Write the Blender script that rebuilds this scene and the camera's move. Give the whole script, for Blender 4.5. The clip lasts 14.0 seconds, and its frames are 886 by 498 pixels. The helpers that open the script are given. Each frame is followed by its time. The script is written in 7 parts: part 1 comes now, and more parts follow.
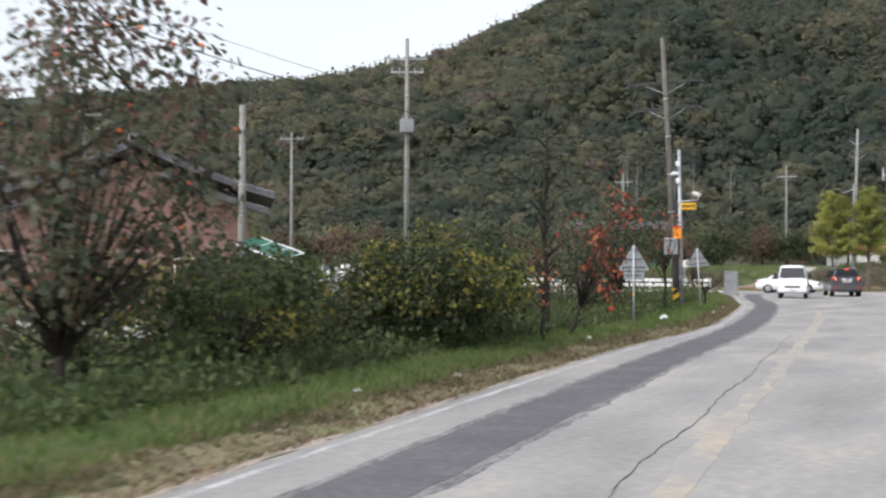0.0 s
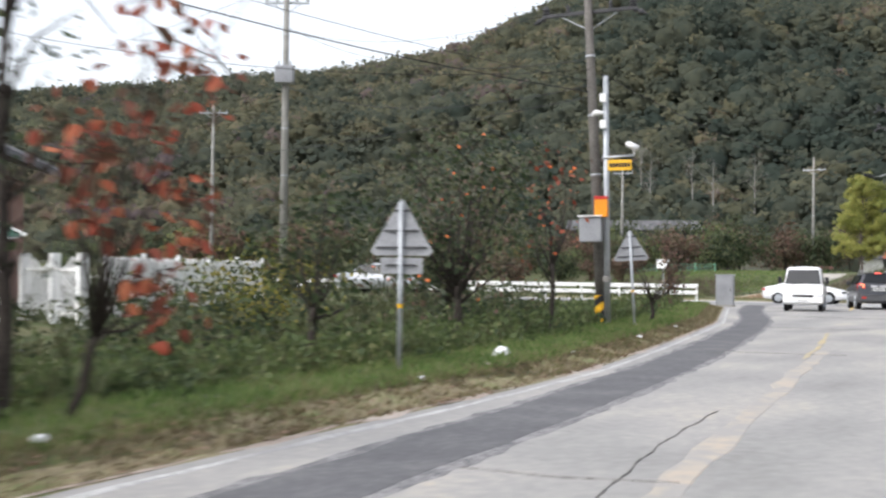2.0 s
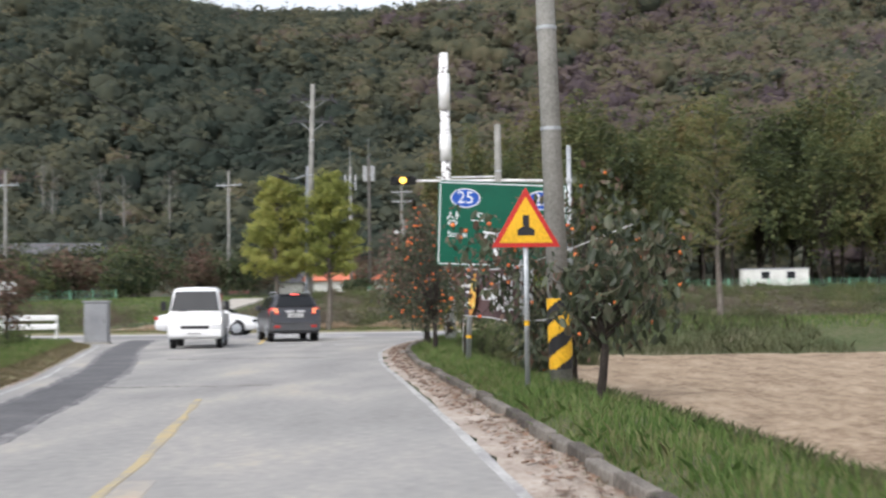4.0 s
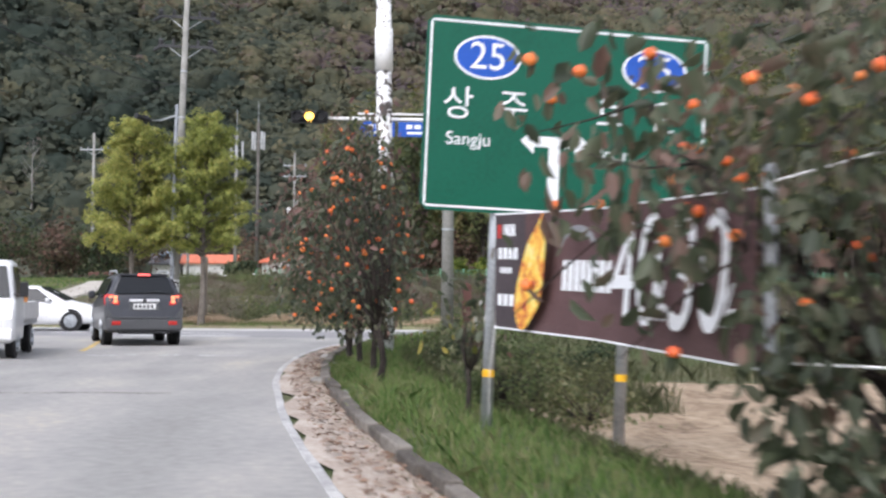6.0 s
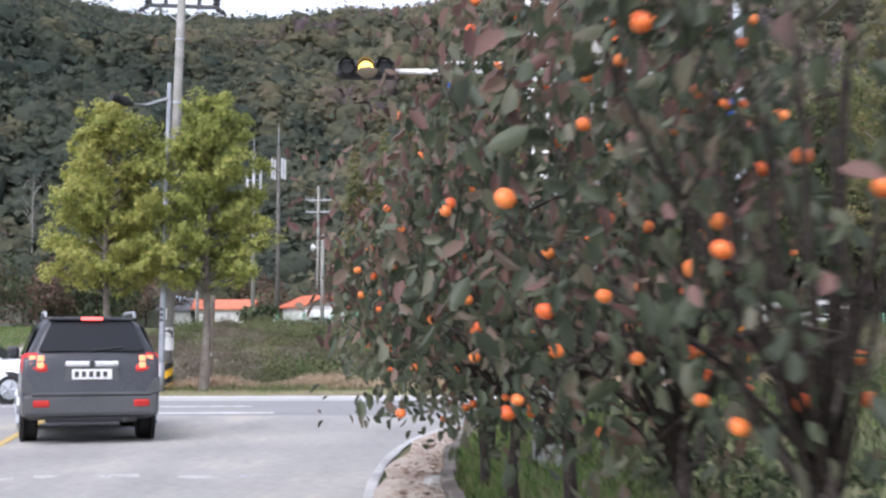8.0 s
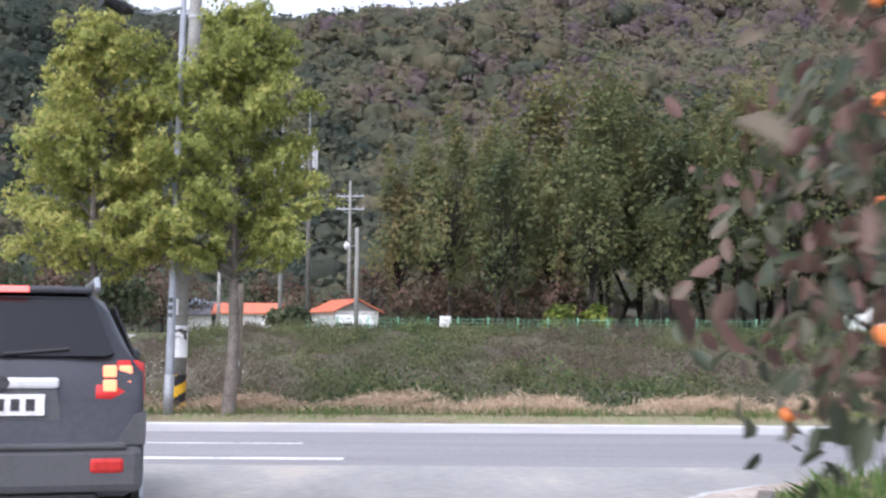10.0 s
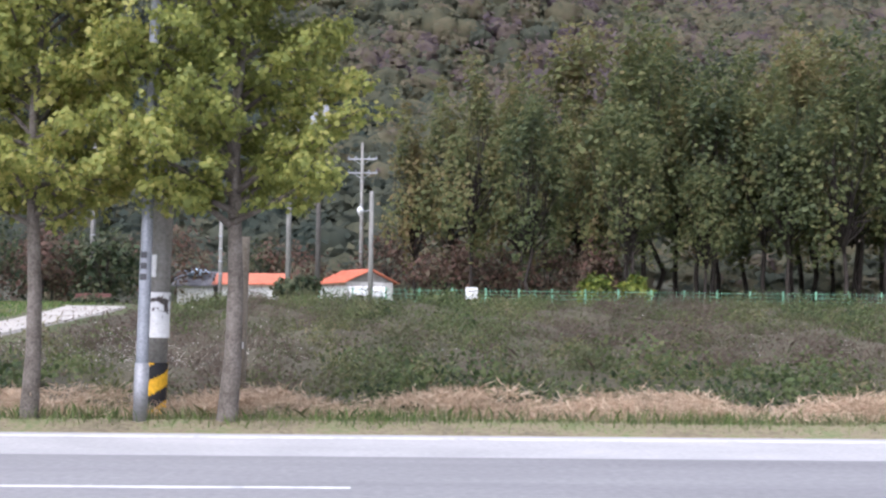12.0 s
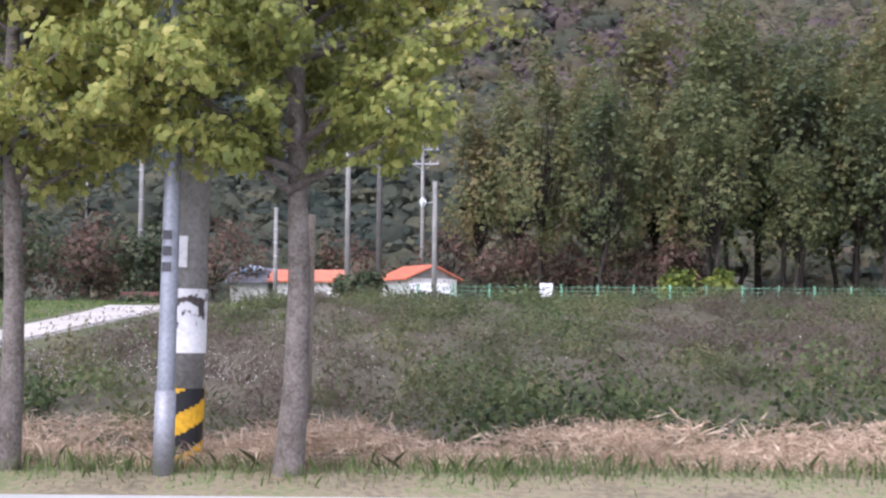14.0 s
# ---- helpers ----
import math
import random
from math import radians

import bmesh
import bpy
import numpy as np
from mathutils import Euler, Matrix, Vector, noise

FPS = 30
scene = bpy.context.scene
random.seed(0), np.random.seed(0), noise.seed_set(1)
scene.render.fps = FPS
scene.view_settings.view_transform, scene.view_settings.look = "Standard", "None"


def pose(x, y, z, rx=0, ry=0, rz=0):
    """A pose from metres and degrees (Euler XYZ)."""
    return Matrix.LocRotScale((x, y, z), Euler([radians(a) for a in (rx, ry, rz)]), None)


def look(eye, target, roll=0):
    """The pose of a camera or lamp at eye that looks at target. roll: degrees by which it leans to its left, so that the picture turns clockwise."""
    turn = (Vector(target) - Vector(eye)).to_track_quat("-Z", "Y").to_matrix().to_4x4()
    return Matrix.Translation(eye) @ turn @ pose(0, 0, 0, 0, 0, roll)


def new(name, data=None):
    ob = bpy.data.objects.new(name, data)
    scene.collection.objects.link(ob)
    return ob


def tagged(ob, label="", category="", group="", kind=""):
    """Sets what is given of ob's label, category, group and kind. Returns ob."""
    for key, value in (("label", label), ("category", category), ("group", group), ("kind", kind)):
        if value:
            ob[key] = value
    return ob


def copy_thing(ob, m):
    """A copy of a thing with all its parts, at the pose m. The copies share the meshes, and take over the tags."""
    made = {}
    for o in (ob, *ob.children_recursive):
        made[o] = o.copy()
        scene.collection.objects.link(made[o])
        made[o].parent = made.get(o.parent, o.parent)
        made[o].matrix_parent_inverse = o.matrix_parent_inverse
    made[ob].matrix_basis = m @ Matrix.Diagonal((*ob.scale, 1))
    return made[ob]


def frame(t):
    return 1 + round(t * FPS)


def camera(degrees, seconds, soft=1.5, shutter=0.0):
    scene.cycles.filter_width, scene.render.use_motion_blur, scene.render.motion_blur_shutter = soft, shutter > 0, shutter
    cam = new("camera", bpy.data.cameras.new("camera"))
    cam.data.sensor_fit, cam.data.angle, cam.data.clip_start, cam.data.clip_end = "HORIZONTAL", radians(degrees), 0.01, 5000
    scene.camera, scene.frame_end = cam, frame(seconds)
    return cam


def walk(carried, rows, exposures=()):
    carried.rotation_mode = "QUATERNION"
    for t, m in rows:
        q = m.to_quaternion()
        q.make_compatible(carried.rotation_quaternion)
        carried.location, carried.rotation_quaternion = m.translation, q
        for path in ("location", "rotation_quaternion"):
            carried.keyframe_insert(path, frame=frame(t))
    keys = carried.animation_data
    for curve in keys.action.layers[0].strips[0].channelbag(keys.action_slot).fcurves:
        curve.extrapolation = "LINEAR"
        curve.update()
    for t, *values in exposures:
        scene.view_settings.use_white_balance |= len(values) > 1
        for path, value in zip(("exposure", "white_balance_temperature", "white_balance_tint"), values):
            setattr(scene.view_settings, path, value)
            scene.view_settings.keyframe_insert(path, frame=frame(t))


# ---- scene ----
cam = camera(36.8, 14.0, soft=2.4, shutter=0.4)
PATH = [
    (0, (10.384, 0.111, 1.793), (9.553, 1.93, 1.821), 0.1),
    (0.5, (9.762, 5.149, 1.656), (8.902, 6.954, 1.673), -0.1),
    (1, (9.108, 11.223, 1.655), (8.227, 13.019, 1.653), -1.0),
    (1.5, (8.448, 16.651, 1.477), (7.554, 18.44, 1.457), -1.7),
    (2, (7.838, 21.587, 1.468), (6.958, 23.383, 1.505), 0.7),
    (2.5, (7.314, 26.403, 1.449), (6.459, 28.211, 1.444), 1.0),
    (3, (6.811, 30.942, 1.47), (6.094, 32.808, 1.518), 0.4),
    (3.5, (6.47, 34.833, 1.452), (6.116, 36.8, 1.537), -0.9),
    (3.7, (6.122, 36.315, 1.359), (5.954, 38.306, 1.441), -1.8),
    (5.8, (4.341, 53.186, 1.382), (4.455, 55.181, 1.465), 1.0),
    (6, (4.187, 54.516, 1.391), (4.291, 56.512, 1.455), 0.5),
    (6.5, (3.748, 58.72, 1.459), (3.806, 60.717, 1.544), 1.0),
    (7, (3.364, 62.15, 1.443), (3.412, 64.148, 1.527), 1.0),
    (7.5, (2.952, 65.081, 1.33), (3.03, 67.076, 1.431), 0.4),
    (8, (2.795, 68.534, 1.471), (2.872, 70.528, 1.604), -0.0),
    (8.5, (2.413, 70.832, 1.323), (2.47, 72.824, 1.49), -0.5),
    (11, (0.782, 83.059, 1.385), (0.827, 85.054, 1.513), 0.9),
    (11.5, (0.55, 84.657, 1.379), (0.603, 86.653, 1.499), 0.7),
    (12, (0.321, 86.196, 1.402), (0.362, 88.192, 1.51), 0.6),
    (12.5, (0.174, 87.452, 1.427), (0.199, 89.45, 1.522), 0.6),
    (13, (-0.001, 88.912, 1.448), (0.002, 90.91, 1.54), 0.5),
    (13.5, (-0.238, 90.415, 1.466), (-0.258, 92.412, 1.564), 0.6),
    (14, (-0.475, 91.512, 1.491), (-0.514, 93.509, 1.594), 0.4),
]
walk(cam, [(t, look(eye, target, roll)) for t, eye, target, roll in PATH], exposures=[(0, 0.85, 6400, 11), (0.5, 1.03, 6400, 11), (1, 1.07, 6400, 11), (3, 1.06, 6400, 11), (3.7, 0.85, 6400, 11), (5.8, 1.03, 6180, 14), (6.5, 0.97, 6180, 14), (7.0, 0.97, 6180, 14), (7.6, 1.14, 6080, 16), (8.7, 1.25, 5850, 17), (10.8, 1.27, 5900, 18), (13, 1.28, 5860, 22), (14, 1.36, 5780, 25)])

# ---- light: an overcast autumn day ----
world = bpy.data.worlds.new("overcast_sky")
scene.world = world
world.use_nodes = True
wn, wl = world.node_tree.nodes, world.node_tree.links
sky = wn.new("ShaderNodeTexSky")
sky.sky_type, sky.sun_disc = "NISHITA", False
sky.sun_elevation, sky.sun_rotation = radians(48), radians(-150)
sky.air_density, sky.dust_density = 1.0, 3.0
pale = wn.new("ShaderNodeHueSaturation")
pale.inputs["Saturation"].default_value = 0.3
pale.inputs["Value"].default_value = 1.0
wl.new(sky.outputs[0], pale.inputs["Color"])
wl.new(pale.outputs[0], wn["Background"].inputs["Color"])
wn["Background"].inputs["Strength"].default_value = 0.15
sun = new("sun", bpy.data.lights.new("sun", "SUN"))
sun.data.energy, sun.data.angle, sun.data.color = 0.55, radians(40), (1.0, 0.98, 0.96)
sun.matrix_world = look((-20, -35, 60), (0, 0, 0))


# ---- materials ----
def mat(name, stops, scale=3.0, rough=0.8, bump=0.3, metal=0.0, fine=30.0, spread=0.5, island=0.0, random_ob=0.0, spec=0.3, bump_dist=0.02, see=0.0, stretch=None, kinds=""):
    """A surface whose colour runs through stops by noise at two scales (and by piece), with fine relief."""
    m = bpy.data.materials.new(name)
    m.use_nodes = True
    n, l = m.node_tree.nodes, m.node_tree.links
    p = n["Principled BSDF"]
    co = n.new("ShaderNodeTexCoord")
    big, small = n.new("ShaderNodeTexNoise"), n.new("ShaderNodeTexNoise")
    big.inputs["Scale"].default_value, small.inputs["Scale"].default_value = scale, fine
    big.inputs["Detail"].default_value, small.inputs["Detail"].default_value = 5, 4
    if stretch:
        mp = n.new("ShaderNodeMapping")
        mp.inputs["Scale"].default_value = stretch
        mp.inputs["Rotation"].default_value = (0, 0, radians(-8))
        l.new(co.outputs["Object"], mp.inputs["Vector"])
        l.new(mp.outputs[0], big.inputs["Vector"])
    else:
        l.new(co.outputs["Object"], big.inputs["Vector"])
    l.new(co.outputs["Object"], small.inputs["Vector"])

    def maths(op, a, b):
        k = n.new("ShaderNodeMath")
        k.operation = op
        for i, v in enumerate((a, b)):
            if isinstance(v, (int, float)):
                k.inputs[i].default_value = v
            else:
                l.new(v, k.inputs[i])
        return k.outputs[0]

    v = maths("ADD", maths("MULTIPLY", big.outputs["Fac"], 1.0 - spread), maths("MULTIPLY", small.outputs["Fac"], spread))
    v = maths("ADD", maths("MULTIPLY", maths("SUBTRACT", v, 0.5), 2.2), 0.5)
    if island:
        g = n.new("ShaderNodeNewGeometry")
        v = maths("ADD", v, maths("MULTIPLY", maths("SUBTRACT", g.outputs["Random Per Island"], 0.5), island))
    if kinds:
        a = n.new("ShaderNodeAttribute")
        a.attribute_name = kinds
        v = maths("ADD", maths("MULTIPLY", maths("SUBTRACT", v, 0.5), 0.5), a.outputs["Fac"])
    if random_ob:
        o = n.new("ShaderNodeObjectInfo")
        v = maths("ADD", v, maths("MULTIPLY", maths("SUBTRACT", o.outputs["Random"], 0.5), random_ob))
    ramp = n.new("ShaderNodeValToRGB")
    el = ramp.color_ramp.elements
    while len(el) < len(stops):
        el.new(0.5)
    for e, (at, c) in zip(el, stops):
        e.position, e.color = at, (*c, 1)
    l.new(v, ramp.inputs[0])
    l.new(ramp.outputs[0], p.inputs["Base Color"])
    p.inputs["Roughness"].default_value, p.inputs["Metallic"].default_value = rough, metal
    p.inputs["Specular IOR Level"].default_value = spec
    if bump:
        b = n.new("ShaderNodeBump")
        b.inputs["Strength"].default_value, b.inputs["Distance"].default_value = bump, bump_dist
        l.new(small.outputs["Fac"], b.inputs["Height"])
        l.new(b.outputs[0], p.inputs["Normal"])
    if see:
        tr, mx = n.new("ShaderNodeBsdfTranslucent"), n.new("ShaderNodeMixShader")
        l.new(ramp.outputs[0], tr.inputs["Color"])
        mx.inputs[0].default_value = see
        l.new(p.outputs[0], mx.inputs[1])
        l.new(tr.outputs[0], mx.inputs[2])
        l.new(mx.outputs[0], n["Material Output"].inputs["Surface"])
    return m


def paint(name, c, rough=0.45, metal=0.0, wear=0.12, bump=0.05, fine=25.0):
    d = tuple(v * (1 - wear) * 0.9 for v in c)
    e = tuple(min(1, v * (1 + wear)) for v in c)
    return mat(name, [(0.25, d), (0.5, c), (0.8, e)], 2.0, rough, bump, metal, fine)


def leafy(name, *cs, see=0.25, island=1.5, each=0.25):
    k = len(cs) - 1
    return mat(name, [(0.05 + 0.9 * i / k, c) for i, c in enumerate(cs)], 0.6, 0.6, 0.0, 0.0, 6.0, 0.4, island, each, 0.25, see=see)


def glow(name, c, strength):
    m = bpy.data.materials.new(name)
    m.use_nodes = True
    p = m.node_tree.nodes["Principled BSDF"]
    p.inputs["Base Color"].default_value = (*c, 1)
    p.inputs["Emission Color"].default_value, p.inputs["Emission Strength"].default_value = (*c, 1), strength
    return m


M_ASPHALT = mat("pale_worn_asphalt", [(0.1, (0.205, 0.20, 0.192)), (0.4, (0.275, 0.27, 0.26)), (0.6, (0.32, 0.31, 0.295)), (0.72, (0.37, 0.35, 0.318)), (0.9, (0.45, 0.385, 0.305))], 0.55, 0.85, 0.35, fine=7, spread=0.35, bump_dist=0.01, stretch=(1.15, 0.4, 1))
M_MAINROAD = mat("grey_road_asphalt", [(0.1, (0.175, 0.173, 0.177)), (0.5, (0.235, 0.232, 0.236)), (0.9, (0.31, 0.305, 0.305))], 0.5, 0.85, 0.3, fine=12, spread=0.4, bump_dist=0.01, stretch=(0.25, 1.6, 1))
M_SHOULDER = mat("pale_concrete_shoulder", [(0.1, (0.33, 0.325, 0.32)), (0.5, (0.40, 0.395, 0.39)), (0.9, (0.48, 0.47, 0.46))], 0.8, 0.85, 0.3, fine=14)
M_PATCH = mat("dark_asphalt_patch", [(0.1, (0.085, 0.085, 0.09)), (0.5, (0.115, 0.115, 0.12)), (0.9, (0.17, 0.168, 0.168))], 0.9, 0.9, 0.4, fine=9, bump_dist=0.01)
M_PATCH_EDGE = mat("worn_patch_edge", [(0.35, (0.11, 0.11, 0.115)), (0.5, (0.19, 0.187, 0.187)), (0.65, (0.27, 0.265, 0.265))], 2.0, 0.9, 0.4, fine=16, spread=0.6, bump_dist=0.01)
M_EDGE_WORN = mat("worn_away_edge_line", [(0.3, (0.29, 0.285, 0.285)), (0.5, (0.38, 0.375, 0.37)), (0.7, (0.5, 0.5, 0.49))], 0.8, 0.8, 0.3, fine=10)
M_CRACK = mat("dark_crack_filler", [(0.3, (0.07, 0.065, 0.06)), (0.5, (0.17, 0.16, 0.15)), (0.62, (0.28, 0.27, 0.258))], 1.6, 0.9, 0.3, fine=9)
M_WHITE_LINE = mat("worn_white_line", [(0.2, (0.36, 0.36, 0.355)), (0.5, (0.58, 0.58, 0.57)), (0.8, (0.70, 0.70, 0.69))], 1.5, 0.7, 0.2, fine=14)
M_YELLOW_LINE = mat("worn_yellow_line", [(0.2, (0.36, 0.32, 0.24)), (0.45, (0.52, 0.38, 0.14)), (0.8, (0.66, 0.44, 0.10))], 1.0, 0.7, 0.2, fine=14)
M_FAINT_YELLOW = mat("faded_yellow_line", [(0.42, (0.315, 0.305, 0.29)), (0.6, (0.385, 0.345, 0.295)), (0.85, (0.46, 0.38, 0.30))], 0.9, 0.8, 0.2, fine=5)
M_SAND = mat("sandy_gutter", [(0.15, (0.20, 0.155, 0.12)), (0.5, (0.38, 0.32, 0.27)), (0.85, (0.5, 0.45, 0.4))], 1.2, 0.95, 0.6, fine=14)
M_CONCRETE = mat("weathered_concrete", [(0.15, (0.16, 0.15, 0.14)), (0.5, (0.27, 0.26, 0.24)), (0.85, (0.38, 0.37, 0.35))], 1.3, 0.9, 0.3, fine=24)
M_KERB = mat("mossy_dark_kerb", [(0.15, (0.06, 0.052, 0.045)), (0.5, (0.12, 0.105, 0.09)), (0.85, (0.22, 0.2, 0.175))], 1.3, 0.9, 0.5, fine=20, random_ob=0.5)
M_POLE = mat("grey_pole_concrete", [(0.15, (0.17, 0.165, 0.15)), (0.5, (0.25, 0.245, 0.225)), (0.85, (0.34, 0.33, 0.31))], 1.6, 0.85, 0.25, fine=24)
M_POLE_DARK = mat("dark_weathered_pole", [(0.15, (0.08, 0.072, 0.066)), (0.5, (0.13, 0.12, 0.11)), (0.85, (0.19, 0.18, 0.165))], 1.6, 0.85, 0.25, fine=24)
M_STEEL = mat("galvanised_steel", [(0.2, (0.30, 0.32, 0.34)), (0.5, (0.40, 0.42, 0.44)), (0.8, (0.5, 0.52, 0.54))], 2.0, 0.45, 0.08, 0.5, 30)
M_STEEL_DULL = mat("dull_grey_steel", [(0.2, (0.20, 0.215, 0.235)), (0.5, (0.27, 0.285, 0.31)), (0.8, (0.34, 0.355, 0.38))], 2.0, 0.55, 0.08, 0.3, 30)
M_STEEL_DARK = mat("dark_steel", [(0.2, (0.03, 0.03, 0.032)), (0.8, (0.09, 0.09, 0.095))], 2.0, 0.5, 0.08, 0.3, 30)
M_SIGN_BACK = mat("grey_sign_back", [(0.2, (0.22, 0.225, 0.24)), (0.5, (0.30, 0.305, 0.32)), (0.8, (0.36, 0.365, 0.38))], 1.4, 0.5, 0.05, 0.35, 30)
M_WHITE = paint("white_paint", (0.78, 0.78, 0.77))
M_WHITE_PEEL = mat("peeling_white_paint", [(0.30, (0.06, 0.05, 0.045)), (0.40, (0.10, 0.085, 0.075)), (0.44, (0.7, 0.7, 0.7)), (0.8, (0.85, 0.85, 0.85))], 2.6, 0.6, 0.3, fine=9)
M_ANTENNA = paint("pale_grey_plastic", (0.46, 0.47, 0.48))
M_YELLOW = paint("warning_yellow", (0.75, 0.42, 0.02))
M_ORANGE = paint("orange_paint", (0.8, 0.28, 0.02))
M_BLACK = paint("black_paint", (0.022, 0.022, 0.024))
M_RED = paint("red_paint", (0.5, 0.03, 0.025))
M_GREEN_SIGN = paint("green_sign_sheeting", (0.003, 0.095, 0.056), 0.4, wear=0.05, bump=0.0)
M_BLUE_SIGN = paint("blue_sign_sheeting", (0.02, 0.09, 0.42), 0.4, wear=0.05, bump=0.0)
M_SIGN_WHITE = paint("white_sheeting", (0.82, 0.84, 0.86), 0.4, wear=0.03, bump=0.0)
M_BANNER = mat("brown_banner_cloth", [(0.2, (0.075, 0.04, 0.04)), (0.5, (0.10, 0.055, 0.055)), (0.8, (0.13, 0.075, 0.075))], 1.5, 0.7, 0.15, fine=60)
M_BANNER_DARK = mat("dark_banner_cloth", [(0.2, (0.04, 0.03, 0.035)), (0.8, (0.075, 0.06, 0.065))], 1.5, 0.7, 0.15, fine=60)
M_FOOD = mat("food_print", [(0.2, (0.45, 0.07, 0.05)), (0.42, (0.75, 0.35, 0.05)), (0.6, (0.8, 0.62, 0.12)), (0.85, (0.85, 0.75, 0.45))], 6.0, 0.7, 0.0, fine=16)
M_GROUND = mat("grass_and_earth", [(0.1, (0.032, 0.046, 0.018)), (0.4, (0.066, 0.088, 0.03)), (0.6, (0.10, 0.10, 0.05)), (0.9, (0.15, 0.12, 0.076))], 0.25, 0.95, 0.8, fine=5, bump_dist=0.08)
M_HILLSOIL = mat("hill_undergrowth", [(0.1, (0.05, 0.056, 0.04)), (0.5, (0.075, 0.08, 0.055)), (0.9, (0.10, 0.086, 0.062))], 0.1, 0.95, 0.8, fine=1.2, bump_dist=0.4)
M_TILLED = mat("tilled_earth", [(0.15, (0.15, 0.105, 0.07)), (0.4, (0.27, 0.20, 0.135)), (0.62, (0.37, 0.285, 0.20)), (0.9, (0.46, 0.365, 0.265))], 1.3, 0.95, 0.9, fine=7, bump_dist=0.12, stretch=(1.6, 0.5, 1))
M_BARK = mat("dark_bark", [(0.2, (0.018, 0.014, 0.012)), (0.5, (0.038, 0.031, 0.026)), (0.85, (0.075, 0.062, 0.052))], 4, 0.9, 0.7, fine=40)
M_GINKGO_BARK = mat("grey_brown_bark", [(0.2, (0.08, 0.068, 0.055)), (0.5, (0.15, 0.13, 0.11)), (0.85, (0.23, 0.205, 0.18))], 4, 0.9, 0.8, fine=30)
M_PERSIMMON_LEAF = leafy("persimmon_leaves", (0.045, 0.058, 0.035), (0.072, 0.09, 0.052), (0.105, 0.122, 0.072), (0.14, 0.135, 0.09), (0.175, 0.105, 0.08), island=1.0, see=0.4)
for nd in M_PERSIMMON_LEAF.node_tree.nodes:
    if nd.type == "BSDF_PRINCIPLED":
        nd.inputs["Roughness"].default_value, nd.inputs["Specular IOR Level"].default_value = 0.46, 0.4
M_PERSIMMON_RED = leafy("reddened_persimmon_leaves", (0.08, 0.05, 0.03), (0.19, 0.06, 0.038), (0.36, 0.08, 0.048), (0.42, 0.14, 0.07), island=1.1)
M_PERSIMMON_DULL = leafy("bronzed_persimmon_leaves", (0.085, 0.06, 0.05), (0.14, 0.082, 0.07), (0.19, 0.11, 0.095), (0.17, 0.14, 0.10), island=1.0, see=0.35)
M_FRUIT = mat("ripe_persimmon", [(0.2, (0.62, 0.10, 0.025)), (0.5, (0.76, 0.17, 0.04)), (0.85, (0.82, 0.25, 0.06))], 6, 0.4, 0.0, fine=20, random_ob=0.6, spec=0.4)
M_GINKGO = leafy("ginkgo_leaves", (0.20, 0.235, 0.068), (0.29, 0.325, 0.09), (0.38, 0.40, 0.115), (0.49, 0.455, 0.15), see=0.52, island=0.9)
M_BUSH = leafy("shrub_leaves", (0.03, 0.045, 0.022), (0.052, 0.075, 0.034), (0.08, 0.105, 0.048), (0.115, 0.12, 0.065), see=0.35)
M_BUSH_YELLOW = leafy("yellowing_vine_leaves", (0.04, 0.055, 0.022), (0.10, 0.125, 0.03), (0.19, 0.19, 0.045), (0.30, 0.25, 0.06), see=0.35)
M_BUSH_RED = leafy("russet_leaves", (0.08, 0.058, 0.042), (0.14, 0.085, 0.062), (0.19, 0.11, 0.085), (0.15, 0.125, 0.08), see=0.4)
M_FOREST = leafy("forest_leaves", (0.062, 0.082, 0.046), (0.108, 0.136, 0.062), (0.165, 0.188, 0.078), (0.228, 0.218, 0.092), (0.25, 0.187, 0.092), see=0.5, island=0.4, each=0.7)
# top stops: purple-brown trees, with bluish distance haze put into their colour
M_HILL = mat("hazed_hill_crowns", [(0.0, (0.062, 0.080, 0.066)), (0.25, (0.092, 0.105, 0.081)), (0.45, (0.121, 0.127, 0.089)), (0.60, (0.158, 0.155, 0.100)), (0.72, (0.198, 0.176, 0.114)), (0.84, (0.173, 0.138, 0.125)), (1.0, (0.140, 0.112, 0.125))], 0.05, 0.9, 0.0, fine=0.5, spread=0.5, spec=0.03, see=0.5, kinds="species_haze")
M_BRIGHT_BUSH = leafy("bright_green_leaves", (0.06, 0.09, 0.015), (0.13, 0.17, 0.025), (0.2, 0.22, 0.04))
M_GRASS = leafy("grass_blades", (0.085, 0.15, 0.042), (0.135, 0.22, 0.058), (0.195, 0.27, 0.088), (0.27, 0.26, 0.13), see=0.45, island=1.0)
M_PALE_WEEDS = leafy("pale_tall_weeds", (0.11, 0.14, 0.06), (0.17, 0.20, 0.09), (0.24, 0.25, 0.14), (0.30, 0.27, 0.17), see=0.45, island=1.0)
M_DRYGRASS = leafy("dry_grass_blades", (0.14, 0.118, 0.07), (0.225, 0.18, 0.115), (0.32, 0.25, 0.16), (0.165, 0.165, 0.07), see=0.3)
M_WEEDS = leafy("roadside_weeds", (0.05, 0.06, 0.03), (0.08, 0.092, 0.044), (0.112, 0.12, 0.058), (0.15, 0.132, 0.08), see=0.4, island=0.4)
M_VERGE = mat("litter_covered_verge", [(0.15, (0.13, 0.11, 0.07)), (0.38, (0.20, 0.168, 0.105)), (0.5, (0.255, 0.215, 0.135)), (0.62, (0.185, 0.19, 0.09)), (0.85, (0.13, 0.175, 0.065))], 1.0, 0.95, 0.4, fine=12, bump_dist=0.03)
